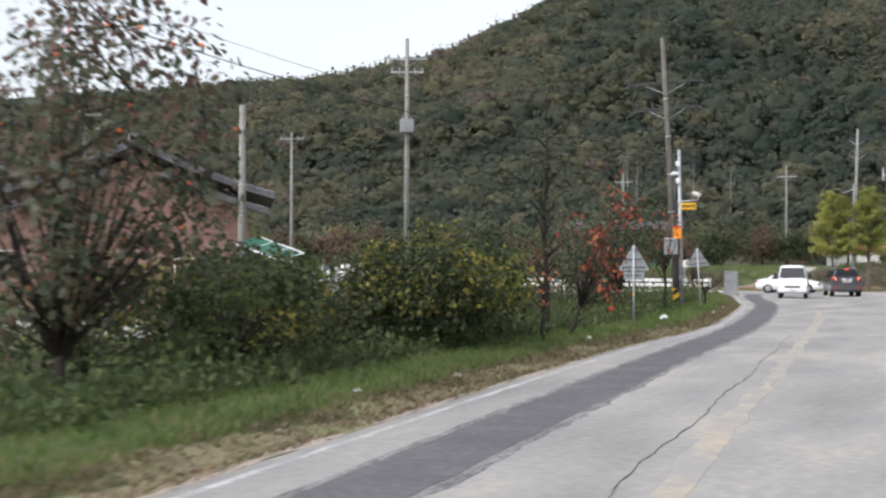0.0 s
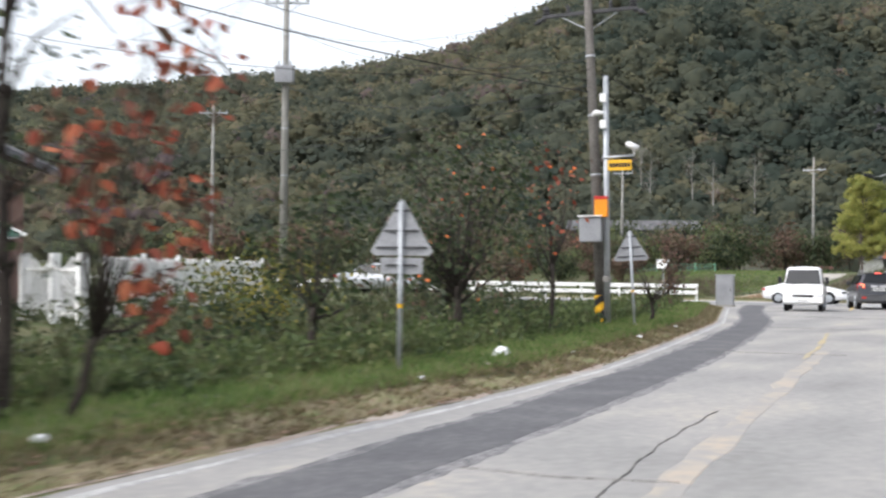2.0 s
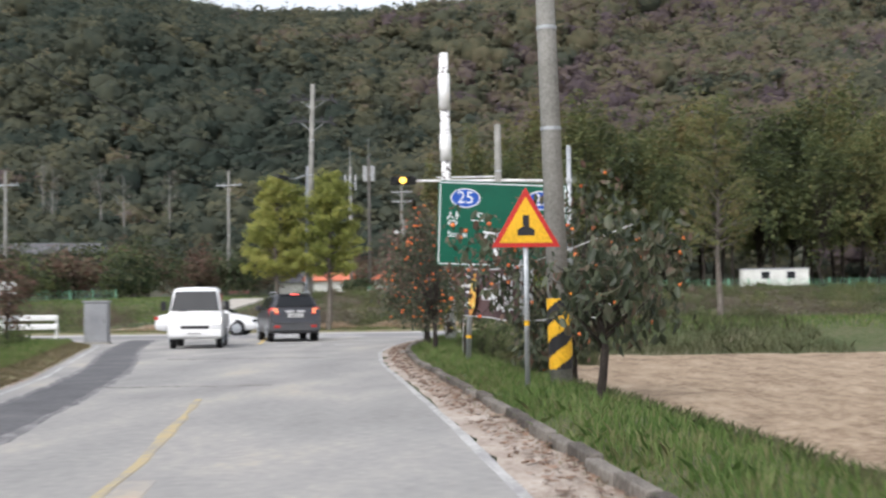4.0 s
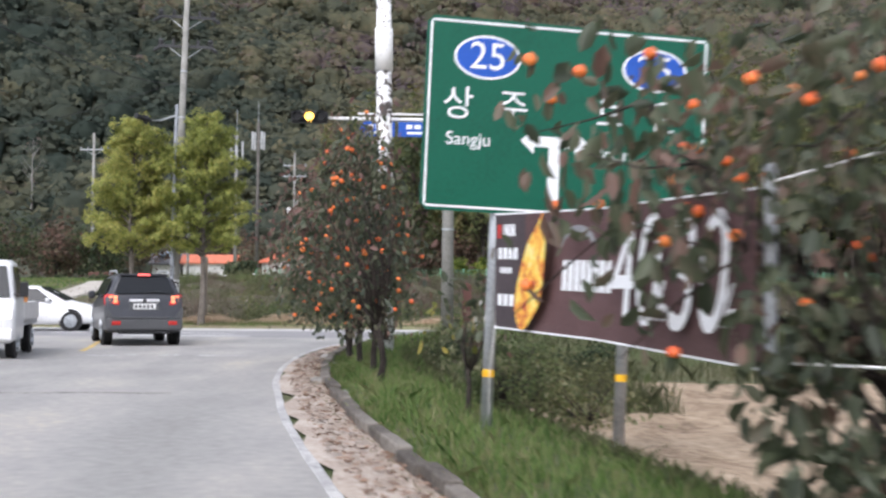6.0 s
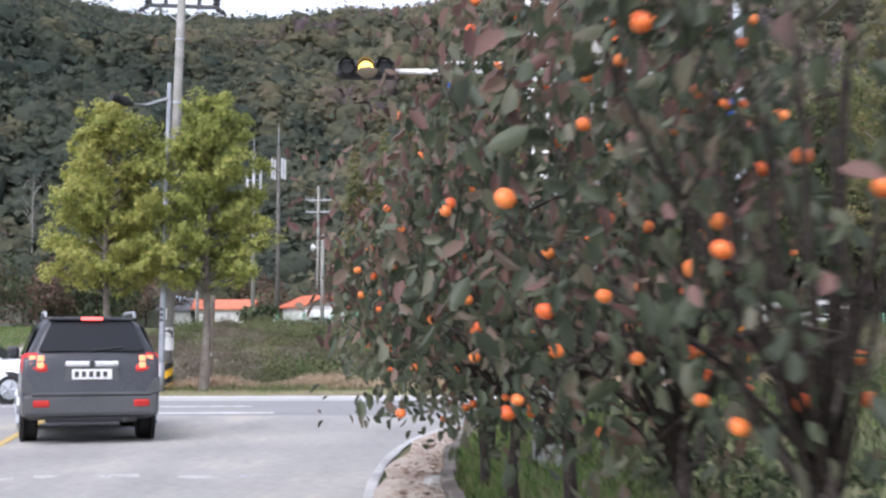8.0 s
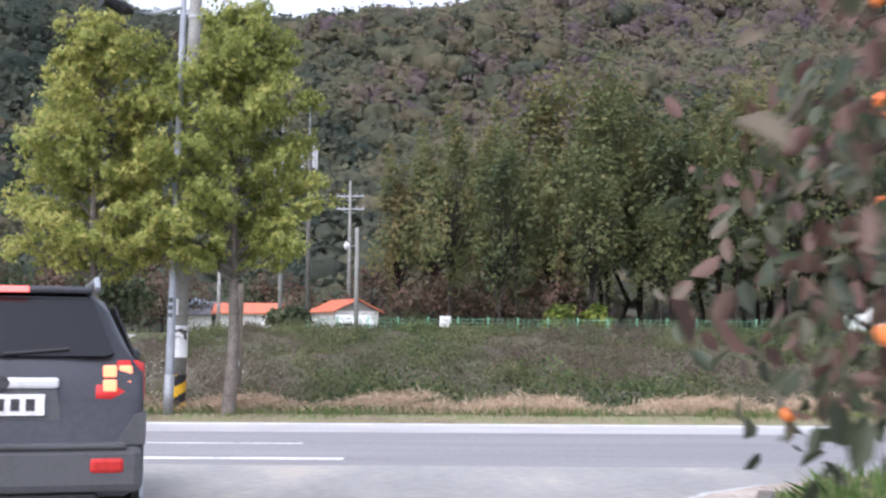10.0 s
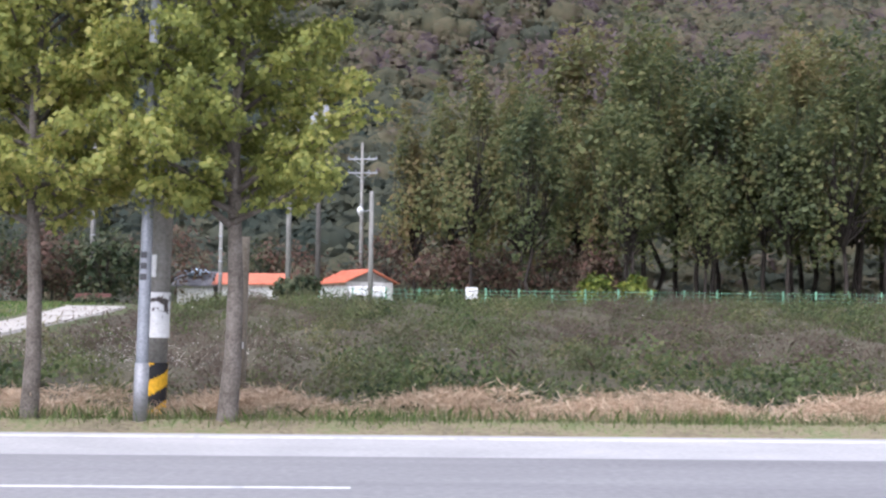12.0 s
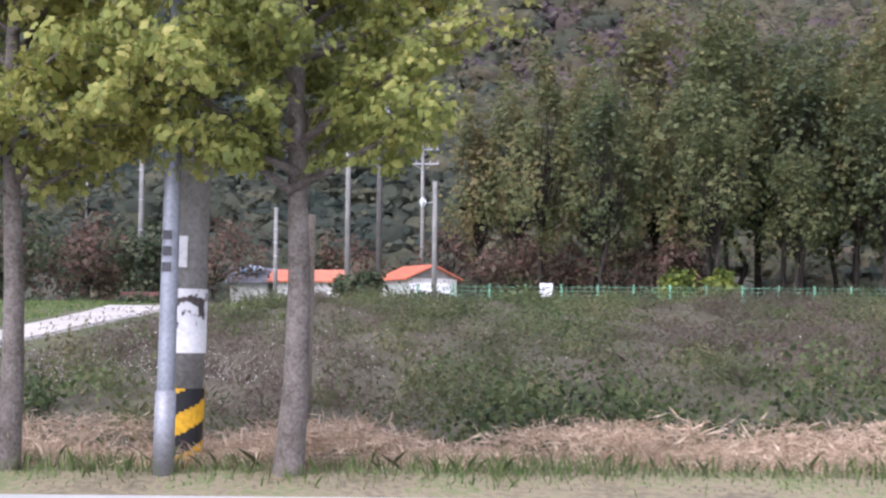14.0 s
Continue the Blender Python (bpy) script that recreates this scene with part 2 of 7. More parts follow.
M_BANK = mat("weedy_bank_soil", [(0.15, (0.05, 0.046, 0.028)), (0.45, (0.08, 0.072, 0.044)), (0.65, (0.105, 0.09, 0.06)), (0.9, (0.08, 0.092, 0.042))], 0.5, 0.95, 0.9, fine=6, bump_dist=0.1)
M_MID_YELLOW = mat("half_worn_yellow_line", [(0.3, (0.29, 0.28, 0.26)), (0.55, (0.42, 0.35, 0.22)), (0.8, (0.5, 0.38, 0.18))], 1.0, 0.8, 0.2, fine=10)
M_WEEDS_BROWN = leafy("withered_weeds", (0.07, 0.054, 0.04), (0.112, 0.086, 0.065), (0.18, 0.138, 0.108), (0.10, 0.09, 0.056), see=0.4, island=0.4)
M_WEEDS_GREEN = leafy("green_bank_weeds", (0.045, 0.066, 0.028), (0.075, 0.105, 0.04), (0.115, 0.15, 0.055), (0.17, 0.18, 0.08), see=0.4, island=0.7)
M_WEEDS_OLIVE = leafy("yellowish_bank_weeds", (0.09, 0.105, 0.045), (0.145, 0.155, 0.065), (0.21, 0.20, 0.095), (0.26, 0.21, 0.13), see=0.4, island=0.7)
M_STRAW = leafy("mown_straw", (0.37, 0.265, 0.175), (0.58, 0.44, 0.31), (0.72, 0.59, 0.43), (0.47, 0.34, 0.235), see=0.25)
M_DEADLEAF = leafy("dead_leaves", (0.12, 0.072, 0.05), (0.20, 0.13, 0.09), (0.29, 0.19, 0.135), see=0.1)
M_CABLE = paint("black_cable", (0.02, 0.02, 0.022), 0.6)
M_INSULATOR = paint("grey_insulator", (0.25, 0.26, 0.27), 0.3)
M_STONE = mat("pale_granite", [(0.2, (0.36, 0.35, 0.33)), (0.5, (0.48, 0.47, 0.45)), (0.8, (0.58, 0.57, 0.55))], 3, 0.8, 0.3, fine=40)
M_GLASS = paint("dark_tinted_glass", (0.012, 0.014, 0.017), 0.08, wear=0.02, bump=0.0)
M_SUV = paint("dark_grey_car_paint", (0.06, 0.062, 0.07), 0.28, 0.35, wear=0.06, bump=0.0)
M_SUV_LOW = paint("grey_plastic_trim", (0.085, 0.087, 0.092), 0.55, wear=0.06, bump=0.0)
M_CAR_WHITE = paint("white_car_paint", (0.8, 0.8, 0.8), 0.25, wear=0.02, bump=0.0)
M_CHROME = paint("chrome", (0.85, 0.85, 0.86), 0.35, 0.7, wear=0.03, bump=0.0)
M_TYRE = paint("black_rubber", (0.018, 0.018, 0.018), 0.8)
M_TAIL = glow("lit_tail_lamp", (0.5, 0.022, 0.02), 0.08)
M_BRAKE = glow("lit_brake_lamp", (1.0, 0.27, 0.12), 0.75)
M_BRAKE_RED = glow("lit_red_lamp", (1.0, 0.12, 0.10), 1.1)
M_SEED = leafy("white_seed_heads", (0.42, 0.36, 0.32), (0.6, 0.55, 0.5), (0.7, 0.66, 0.6), see=0.3)
M_HEAD = glow("lit_headlamp", (1.0, 0.95, 0.85), 1.5)
M_AMBER = glow("lit_amber_lamp", (1.0, 0.58, 0.08), 2.5)
M_ROOF_ORANGE = paint("orange_roof_sheet", (0.60, 0.19, 0.11), 0.6, wear=0.15)
M_ROOF_GREY = mat("grey_roof_tiles", [(0.2, (0.10, 0.10, 0.11)), (0.5, (0.18, 0.18, 0.195)), (0.8, (0.27, 0.27, 0.285))], 2, 0.8, 0.3, fine=20)
M_BRICK = mat("red_brick", [(0.2, (0.26, 0.15, 0.12)), (0.5, (0.35, 0.215, 0.18)), (0.8, (0.42, 0.28, 0.24))], 2, 0.9, 0.3, fine=20, random_ob=0.7)
M_MORTAR = paint("mortar", (0.3, 0.27, 0.25), 0.9)
M_PLASTER = mat("pale_plaster", [(0.2, (0.5, 0.5, 0.47)), (0.5, (0.66, 0.66, 0.63)), (0.8, (0.74, 0.74, 0.72))], 1.2, 0.9, 0.15)
M_GREEN_METAL = paint("green_fence_paint", (0.22, 0.48, 0.32), 0.5)
M_AWNING = paint("dark_green_sheet", (0.05, 0.15, 0.11), 0.4)
M_TRACK = mat("pale_track_concrete", [(0.2, (0.33, 0.30, 0.26)), (0.5, (0.42, 0.39, 0.345)), (0.8, (0.5, 0.47, 0.42))], 0.8, 0.9, 0.3, fine=10)
M_TARP = paint("blue_white_tarp", (0.5, 0.64, 0.78), 0.5, wear=0.4)
M_WOOD = mat("weathered_timber", [(0.2, (0.14, 0.115, 0.085)), (0.5, (0.235, 0.2, 0.155)), (0.8, (0.31, 0.27, 0.215))], 3, 0.85, 0.5, fine=30)
M_BENCH = paint("red_brown_timber", (0.13, 0.06, 0.05), 0.7)
M_PLASTIC = paint("white_plastic_film", (0.75, 0.76, 0.77), 0.4, wear=0.1, bump=0.2)

# ---- building helpers ----
RNG = np.random.default_rng(7)


def mesh_ob(name, bm, material, smooth=False):
    me = bpy.data.meshes.new(name)
    bmesh.ops.recalc_face_normals(bm, faces=bm.faces)
    bm.to_mesh(me)
    bm.free()
    for m in material if isinstance(material, (list, tuple)) else [material]:
        me.materials.append(m)
    if smooth:
        me.polygons.foreach_set("use_smooth", [True] * len(me.polygons))
    return new(name, me)


def part(name, bm, material, parent, label="", smooth=False):
    ob = mesh_ob(name, bm, material, smooth)
    ob.parent = parent
    if label:
        ob["label"] = label
    return ob


def thing(name, m, label, category, group="", kind=""):
    ob = new(name)
    ob.empty_display_size = 0.2
    ob.matrix_basis = m
    return tagged(ob, label, category, group, kind)


def box(bm, lo, hi, bevel=0.0):
    vs = [bm.verts.new((x, y, z)) for x in (lo[0], hi[0]) for y in (lo[1], hi[1]) for z in (lo[2], hi[2])]
    fs = [bm.faces.new([vs[i] for i in f]) for f in ((0, 1, 3, 2), (4, 6, 7, 5), (0, 4, 5, 1), (2, 3, 7, 6), (0, 2, 6, 4), (1, 5, 7, 3))]
    if bevel:
        es = list({e for f in fs for e in f.edges})
        bmesh.ops.bevel(bm, geom=es, offset=bevel, segments=2, affect="EDGES", profile=0.5)
    return bm


def tube(bm, pts, radii, n=8, caps=True):
    """A round bar along pts with a radius at each."""
    pts = [Vector(p) for p in pts]
    if not isinstance(radii, (list, tuple)):
        radii = [radii] * len(pts)
    rings = []
    for i, (p, r) in enumerate(zip(pts, radii)):
        d = (pts[min(i + 1, len(pts) - 1)] - pts[max(i - 1, 0)]).normalized()
        a = d.orthogonal().normalized() if abs(d.z) < 0.95 else Vector((1, 0, 0))
        a = (a - a.dot(d) * d).normalized()
        b = d.cross(a)
        rings.append([bm.verts.new(p + r * (math.cos(k * math.tau / n) * a + math.sin(k * math.tau / n) * b)) for k in range(n)])
    for r0, r1 in zip(rings, rings[1:]):
        for k in range(n):
            bm.faces.new((r0[k], r0[(k + 1) % n], r1[(k + 1) % n], r1[k]))
    if caps:
        bm.faces.new(rings[0][::-1])
        bm.faces.new(rings[-1])
    return bm


def prism(bm, outline, y0, y1):
    """An outline in x and z, given depth along y."""
    a = [bm.verts.new((x, y0, z)) for x, z in outline]
    b = [bm.verts.new((x, y1, z)) for x, z in outline]
    bm.faces.new(a)
    bm.faces.new(b[::-1])
    for i in range(len(a)):
        j = (i + 1) % len(a)
        bm.faces.new((a[i], b[i], b[j], a[j]))
    return bm


def soup(name, verts, quads, material, kind=""):
    """One mesh of many loose faces from arrays."""
    me = bpy.data.meshes.new(name)
    verts, quads = np.asarray(verts, "f4"), np.asarray(quads, "i4")
    k = quads.shape[1]
    me.vertices.add(len(verts))
    me.vertices.foreach_set("co", verts.ravel())
    me.loops.add(quads.size)
    me.loops.foreach_set("vertex_index", quads.ravel())
    me.polygons.add(len(quads))
    me.polygons.foreach_set("loop_start", np.arange(0, quads.size, k, dtype="i4"))
    me.update(calc_edges=True)
    me.materials.append(material)
    return new(name, me)


def leaves(points, size, rng, long=1.5, droop=0.3, jitter=0.35, out=None, fold=False):
    """Pointed leaf blades about points, facing along out where it is given: vertices and quads."""
    n = len(points)
    a = rng.normal(size=(n, 3))
    a[:, 2] -= droop * 2
    if out is not None:
        face = out + 0.45 * rng.normal(size=(n, 3))
        face /= np.linalg.norm(face, axis=1)[:, None] + 1e-9
        a -= face * np.sum(a * face, axis=1)[:, None]
    a /= np.linalg.norm(a, axis=1)[:, None]
    b = np.cross(a, rng.normal(size=(n, 3)) if out is None else face)
    b /= np.linalg.norm(b, axis=1)[:, None] + 1e-9
    c = np.cross(a, b)
    s = size * (1 + jitter * rng.normal(size=n)).clip(0.4, 2)[:, None]
    mid = points + a * s * long * 0.45
    if fold:
        up, tip = c * s * 0.22, points + a * s * long - c * s * 0.2
        low, high = points + a * s * long * 0.28, points + a * s * long * 0.68
        v = np.stack([points, low + b * s * 0.42 + up, high + b * s * 0.42 + up * 0.8, tip, high - b * s * 0.42 + up * 0.8, low - b * s * 0.42 + up], 1).reshape(-1, 3)
        q = np.arange(6 * n).reshape(-1, 6)
        return v, np.concatenate([q[:, [0, 1, 2, 3]], q[:, [0, 3, 4, 5]]])
    v = np.stack([points, mid + b * s * 0.5 + c * s * 0.12, points + a * s * long, mid - b * s * 0.5 + c * s * 0.12], 1).reshape(-1, 3)
    return v, np.arange(4 * n).reshape(-1, 4)


def crown_points(n, rng, centre, radii, clumps=14, spread=0.38, hollow=0.55):
    """Points of a crown: clumps spread over an ellipsoid, uneven and with gaps."""
    d = rng.normal(size=(clumps, 3))
    d /= np.linalg.norm(d, axis=1)[:, None]
    cc = d * (hollow + (1 - hollow) * rng.random(clumps)[:, None])
    w = rng.random(clumps) + 0.4
    pick = rng.choice(clumps, n, p=w / w.sum())
    return (cc[pick] + spread * rng.normal(size=(n, 3)).clip(-1.5, 1.5) * (0.6 + 0.4 * rng.random((n, 1)))) * np.array(radii) + np.array(centre), cc * np.array(radii) + np.array(centre)


def limbs(bm, base, fork, ends, r, rng, bend=0.12, n=7):
    """A trunk to its fork and bent limbs from there to each of ends."""
    base, fork = Vector(base), Vector(fork)
    h = (fork - base).length
    j = lambda s: Vector(rng.normal(size=3)) * s  # noqa: E731
    mids = [base.lerp(fork, f) + j(bend * 0.25 * h) for f in (0.33, 0.66)]
    tube(bm, [base - Vector((0, 0, 0.15)), base + Vector((0, 0, 0.08 * h)), *mids, fork], [r * 1.35, r * 1.08, r * 0.95, r * 0.85, r * 0.72], n)
    for e in ends:
        e = Vector(e)
        s = fork.lerp(base, 0.35 * rng.random())
        m1, m2 = s.lerp(e, 0.35) + j(bend * h * 0.5), s.lerp(e, 0.7) + j(bend * h * 0.6)
        m1.z += 0.1 * h * rng.random()
        q = r * (0.28 + 0.25 * rng.random())
        tube(bm, [s, m1, m2, e], [q, q * 0.7, q * 0.42, q * 0.14], 5)
    return bm


def sheet(name, cols, material, kind="structure", label=""):
    """A strip of quads: cols is a list of rows of points, one row across after another."""
    bm = bmesh.new()
    rows = [[bm.verts.new(p) for p in row] for row in cols]
    for r0, r1 in zip(rows, rows[1:]):
        for i in range(len(r0) - 1):
            bm.faces.new((r0[i], r0[i + 1], r1[i + 1], r1[i]))
    ob = mesh_ob(name, bm, material)
    if ob.data.polygons and ob.data.polygons[0].normal.z < 0:
        ob.data.flip_normals()
    return tagged(ob, label, kind=kind)


# ---- the plan: side road running to a T-junction, main road beyond ----
LY = [-60, -30, 0, 9, 20, 29, 37, 42, 52, 64, 78, 84, 88, 91, 93, 94]
LX = [12.5, 8.7, 5.0, 3.95, 2.6, 1.65, 1.2, 0.7, -0.95, -3.1, -6.5, -7.9, -9.2, -11.0, -13.5, -18.0]
RY = [-60, -30, 0, 20, 34.8, 45.5, 53.6, 64, 68.4, 75, 79, 84, 88, 91.5, 93, 94]
RX = [19.0, 15.2, 11.6, 9.3, 7.5, 6.25, 5.3, 3.95, 3.35, 2.75, 2.6, 2.7, 3.1, 3.95, 5.2, 9.0]


LF, RF = np.arange(-60, 94.01, 0.5), np.arange(-60, 94.01, 0.5)
ker = np.array([1, 2, 3, 4, 5, 6, 5, 4, 3, 2, 1]) / 36
LV = np.convolve(np.pad(np.interp(LF, LY, LX), 5, mode="reflect", reflect_type="odd"), ker, "valid")
RV = np.convolve(np.pad(np.interp(RF, RY, RX), 5, mode="reflect", reflect_type="odd"), ker, "valid")
LY, LX, RY, RX = LF, LV, RF, RV


def xl(y):
    return float(np.interp(y, LY, LX))


def xr(y):
    return float(np.interp(y, RY, RX))


def smooth(a, b, v):
    t = np.clip((v - a) / (b - a), 0, 1)
    return t * t * (3 - 2 * t)


BEAR = [-100, -60, -45, -38, -33, -29, -26, -22, -19.5, -16, -13, -10, -7, -3, 0, 4, 8, 15, 25, 40, 60, 100]
ELEV = [5, 7.2, 8.5, 9.35, 9.8, 10.5, 11.3, 13.2, 14.2, 14.45, 13.75, 13.45, 13.5, 13.35, 13.7, 14.7, 16.0, 17.0, 16, 12, 8, 5]


def ground_z(x, y):
    """The height of the ground; arrays welcome."""
    x, y = np.asarray(x, float), np.asarray(y, float)
    el, er = np.interp(y, LY, LX), np.interp(y, RY, RX)
    z = np.zeros_like(x + y)
    side = y < 94
    dl, dr = el - x, x - er
    z = np.where(side & (dl > 0), 0.16 * smooth(0.15, 0.9, dl) - 0.55 * smooth(2.0, 7.0, dl), z)
    right = -0.03 + 0.16 * smooth(0.95, 1.3, dr) - 0.45 * smooth(1.8, 4.0, dr) * (1 - smooth(80, 88, y)) + 0.42 * smooth(1.5, 5.0, dr) * smooth(82, 90, y) * (1 - smooth(91.5, 93.8, y))
    z = np.where(side & (dr > 0), right, z)
    z = z + np.where(side, 0.85 * smooth(9, 18, dl) * smooth(40, 66, y), 0)
    z = np.where(side & (dl <= 0.1) & (dr <= 0.1), -0.03, z)
    z = np.where((y >= 93.6) & (y <= 102.4), -0.03, z)
    far = 0.12 * smooth(102.7, 103.3, y) - 0.2 * smooth(103.6, 104.8, y) + 0.1 * smooth(106.5, 109, y) + 2.05 * smooth(108, 154, y) ** 0.85
    mound = np.clip(np.sin(x * 0.9 + 1.5 * np.sin(y * 0.5)) * np.sin(y * 0.75 + 0.45 * x) + 0.35 * np.sin(x * 2.3 + y * 1.1), -0.3, 1.2)
    far = far + 0.3 * mound * smooth(109, 113, y) * (1 - smooth(149, 154, y)) * smooth(-8.5, -6.5, x)
    z = np.where(y > 102.4, far, z)
    b, r = np.degrees(np.arctan2(x - 5, y - 40)), np.hypot(x - 5, y - 40)
    ridge = 380 + 130 * smooth(2, 10, b)
    foot = 152 - 6 * smooth(-14, -25, b)
    e = np.interp(b, BEAR, ELEV)
    t = np.clip((r - foot) / (ridge - foot), 0, 1)
    hill = (ridge * np.tan(np.radians(e)) - 7 - 2.3) * (0.55 * t + 0.45 * smooth(0, 1, t))
    hill = np.where(r > ridge, hill * (1 - 0.35 * smooth(0, 500, r - ridge)), hill)
    wob = 4.5 * np.sin(x * 0.045 + 1.3) * np.sin(y * 0.037 + x * 0.012) + 2.5 * np.sin(x * 0.11) * np.sin(y * 0.09 + 2)
    inside = (np.abs(b) < 110)
    return z + np.where(inside, hill + wob * smooth(0.1, 0.45, t) * (1 - smooth(0.75, 1, t)), 0)


def gz(x, y):
    return float(ground_z(np.array([x]), np.array([y]))[0])


# ---- ground, roads ----
gx = np.concatenate([np.arange(-900, -300, 40), np.arange(-300, -24, 7), np.arange(-24, 30, 0.6), np.arange(30, 260, 7), np.arange(260, 901, 40)])
gy = np.concatenate([np.arange(-300, -40, 40), np.arange(-40, 0, 4), np.arange(0, 112, 0.6), np.arange(112, 156, 0.9), np.arange(156, 200, 3), np.arange(200, 560, 9), np.arange(560, 1200, 60)])
GX, GY = np.meshgrid(gx, gy)
GZ = ground_z(GX, GY)
GZ = GZ - 2.4 * smooth(165, 200, np.hypot(GX - 5, GY - 40))
GZ = GZ + (RNG.random(GZ.shape) - 0.5) * 0.05 * ((GX < np.interp(GY, LY, LX) - 0.5) | (GX > np.interp(GY, RY, RX) + 1.2) | (GY > 103.5))
idx = np.arange(GX.size).reshape(GX.shape)
ground = soup("ground", np.stack([GX, GY, GZ], -1).reshape(-1, 3), np.stack([idx[:-1, :-1], idx[:-1, 1:], idx[1:, 1:], idx[1:, :-1]], -1).reshape(-1, 4), M_GROUND)
tagged(ground, "grassy earth ground rising to a wooded hill", "ground", kind="structure")
ground.data.materials.append(M_HILLSOIL)
ground.data.materials.append(M_TILLED)
ground.data.materials.append(M_VERGE)
ground.data.materials.append(M_BANK)
cy, cx = (GY[:-1, :-1] + GY[1:, 1:]) / 2, (GX[:-1, :-1] + GX[1:, 1:]) / 2
soil = np.where(np.hypot(cx - 5, cy - 40) > 150, 1, 0)
soil = np.where((cy < 80.0) & (cy > 40) & (cx > np.interp(cy, RY, RX) + 2.4 + 0.8 * (cy > 69) + 1.5 * (cy > 76) + 0.3 * np.sin(cy * 1.3)) & (cx < 34), 2, soil)
edge = np.interp(cy, LY, LX) - cx
soil = np.where((edge > -0.3) & (edge < 0.65) & (cy < 90), 3, soil)
soil = np.where((cy > 107) & (cy < 153) & (cx > -10.5) & (cx < 60), 4, soil)
soil = np.where((cy > 102.4) & (cy <= 107) & (np.abs(cx) < 60), 3, soil)
ground.data.polygons.foreach_set("material_index", soil.astype("i4").ravel())
ground.data.polygons.foreach_set("use_smooth", [True] * len(ground.data.polygons))

ys = sorted({*np.arange(-60, 94.1, 1.5).round(2), 93.0, 93.5, 94.0})
side_road = sheet("road", [[(xl(y) + (xr(y) - xl(y)) * f, y, 0.0) for f in np.linspace(0, 1, 9)] for y in ys], M_ASPHALT, label="pale worn asphalt side road with cracks and faded lines")
main_road = sheet("road", [[(x, y, 0.0) for y in (94.0, 96, 98, 100.0)] for x in np.arange(-300, 301, 10)], M_MAINROAD, label="grey asphalt main road across the junction")
shoulder = sheet("road_shoulder", [[(x, y, z) for y, z in ((100.0, 0.0), (102.0, 0.004), (102.75, 0.0))] for x in np.arange(-300, 301, 10)], M_SHOULDER, label="pale concrete shoulder of the main road")


def strip(name, pts, w0, w1, material, z, label, ragged=0.0):
    """A marking or patch along pts, its edges w0 and w1 to the sides."""
    rows = []
    for i, (x, y) in enumerate(pts):
        a, b = pts[max(i - 1, 0)], pts[min(i + 1, len(pts) - 1)]
        d = Vector((b[0] - a[0], b[1] - a[1])).normalized()
        q0, q1 = w0 + ragged * RNG.normal(), w1 + ragged * RNG.normal()
        i0, i1 = q0 - math.copysign(0.012, q0 - q1), q1 + math.copysign(0.012, q0 - q1)
        rows.append([(x - d.y * q, y + d.x * q, h) for q, h in ((q0, 0.0005), (i0, z), (i1, z), (q1, 0.0005))])
    return sheet(name, rows, material, label=label)


def along(fx, y0, y1, step=0.8):
    n = max(2, int((y1 - y0) / step))
    return [(fx(y), y) for y in np.linspace(y0, y1, n)]


PY = [-60, 18.5, 28.5, 33.5, 45, 54, 62, 70, 79, 88, 93]
PX = [13.8, 4.27, 3.1, 2.7, 1.3, -0.2, -1.5, -3.2, -5.6, -7.4, -8.6]
patch_mid = lambda y: float(sum(np.interp(y + d, PY, PX) for d in (-4, -2, 0, 2, 4)) / 5)  # noqa: E731
strip("asphalt_patch", along(patch_mid, -60, 92, 0.35), 0.56, -0.60, M_PATCH_EDGE, 0.005, "worn edge of the asphalt repair strip", 0.03)
strip("asphalt_patch", along(patch_mid, -60, 92, 0.6), 0.44, -0.48, M_PATCH, 0.009, "dark asphalt repair strip along the lane", 0.025)
strip("edge_line", along(lambda y: xl(y) + 0.22, -60, 86), 0.05, -0.05, M_EDGE_WORN, 0.005, "worn white road edge line", 0.012)
strip("edge_line", along(lambda y: xr(y) - 0.05, -60, 92), 0.05, -0.05, M_EDGE_WORN, 0.005, "worn white road edge line", 0.006)
strip("edge_line", [(x, 102.1) for x in np.arange(-300, 301, 6)], 0.09, -0.09, M_WHITE_LINE, 0.012, "white edge line of the main road", 0.01)
strip("stop_line", [(x, 94.9) for x in np.linspace(-3.3, 0.5, 9)], 0.13, -0.13, M_WHITE_LINE, 0.008, "white stop line at the junction", 0.01)
strip("lane_mark", [(x, 97.4) for x in np.linspace(-6, -0.2, 9)], 0.04, -0.04, M_WHITE_LINE, 0.008, "faded thin white line", 0.015)
for x0, x1, y0 in ((-1.95, -1.15, 82.7), (-0.35, 0.1, 83.0), (0.55, 1.5, 82.9), (-1.0, -0.75, 82.9)):
    strip("worn_marking", [(x, y0 + 0.05 * math.sin(5 * x)) for x in np.linspace(x0, x1, 9)], 0.08, -0.08, M_EDGE_WORN, 0.007, "scuffed remains of a white road marking", 0.04)
CLY = [-60, 17, 21, 32.7, 51, 54.6, 70, 86.5, 93.5]
CLX = [15.5, 6.5, 6.05, 4.6, 2.36, 1.82, -0.6, -2.5, -3.5]
mid_line = lambda y: float(np.interp(y, CLY, CLX))  # noqa: E731
strip("center_line", along(mid_line, 84.5, 93.4), 0.07, -0.07, M_YELLOW_LINE, 0.008, "yellow centre line before the junction", 0.006)
strip("center_line", along(lambda y: mid_line(y) + 0.15, 46, 58), 0.06, -0.05, M_MID_YELLOW, 0.008, "worn yellow centre line", 0.02)
strip("center_line", along(lambda y: mid_line(y) + 0.3, -40, 49), 0.10, -0.16, M_FAINT_YELLOW, 0.006, "almost worn away yellow centre line", 0.035)
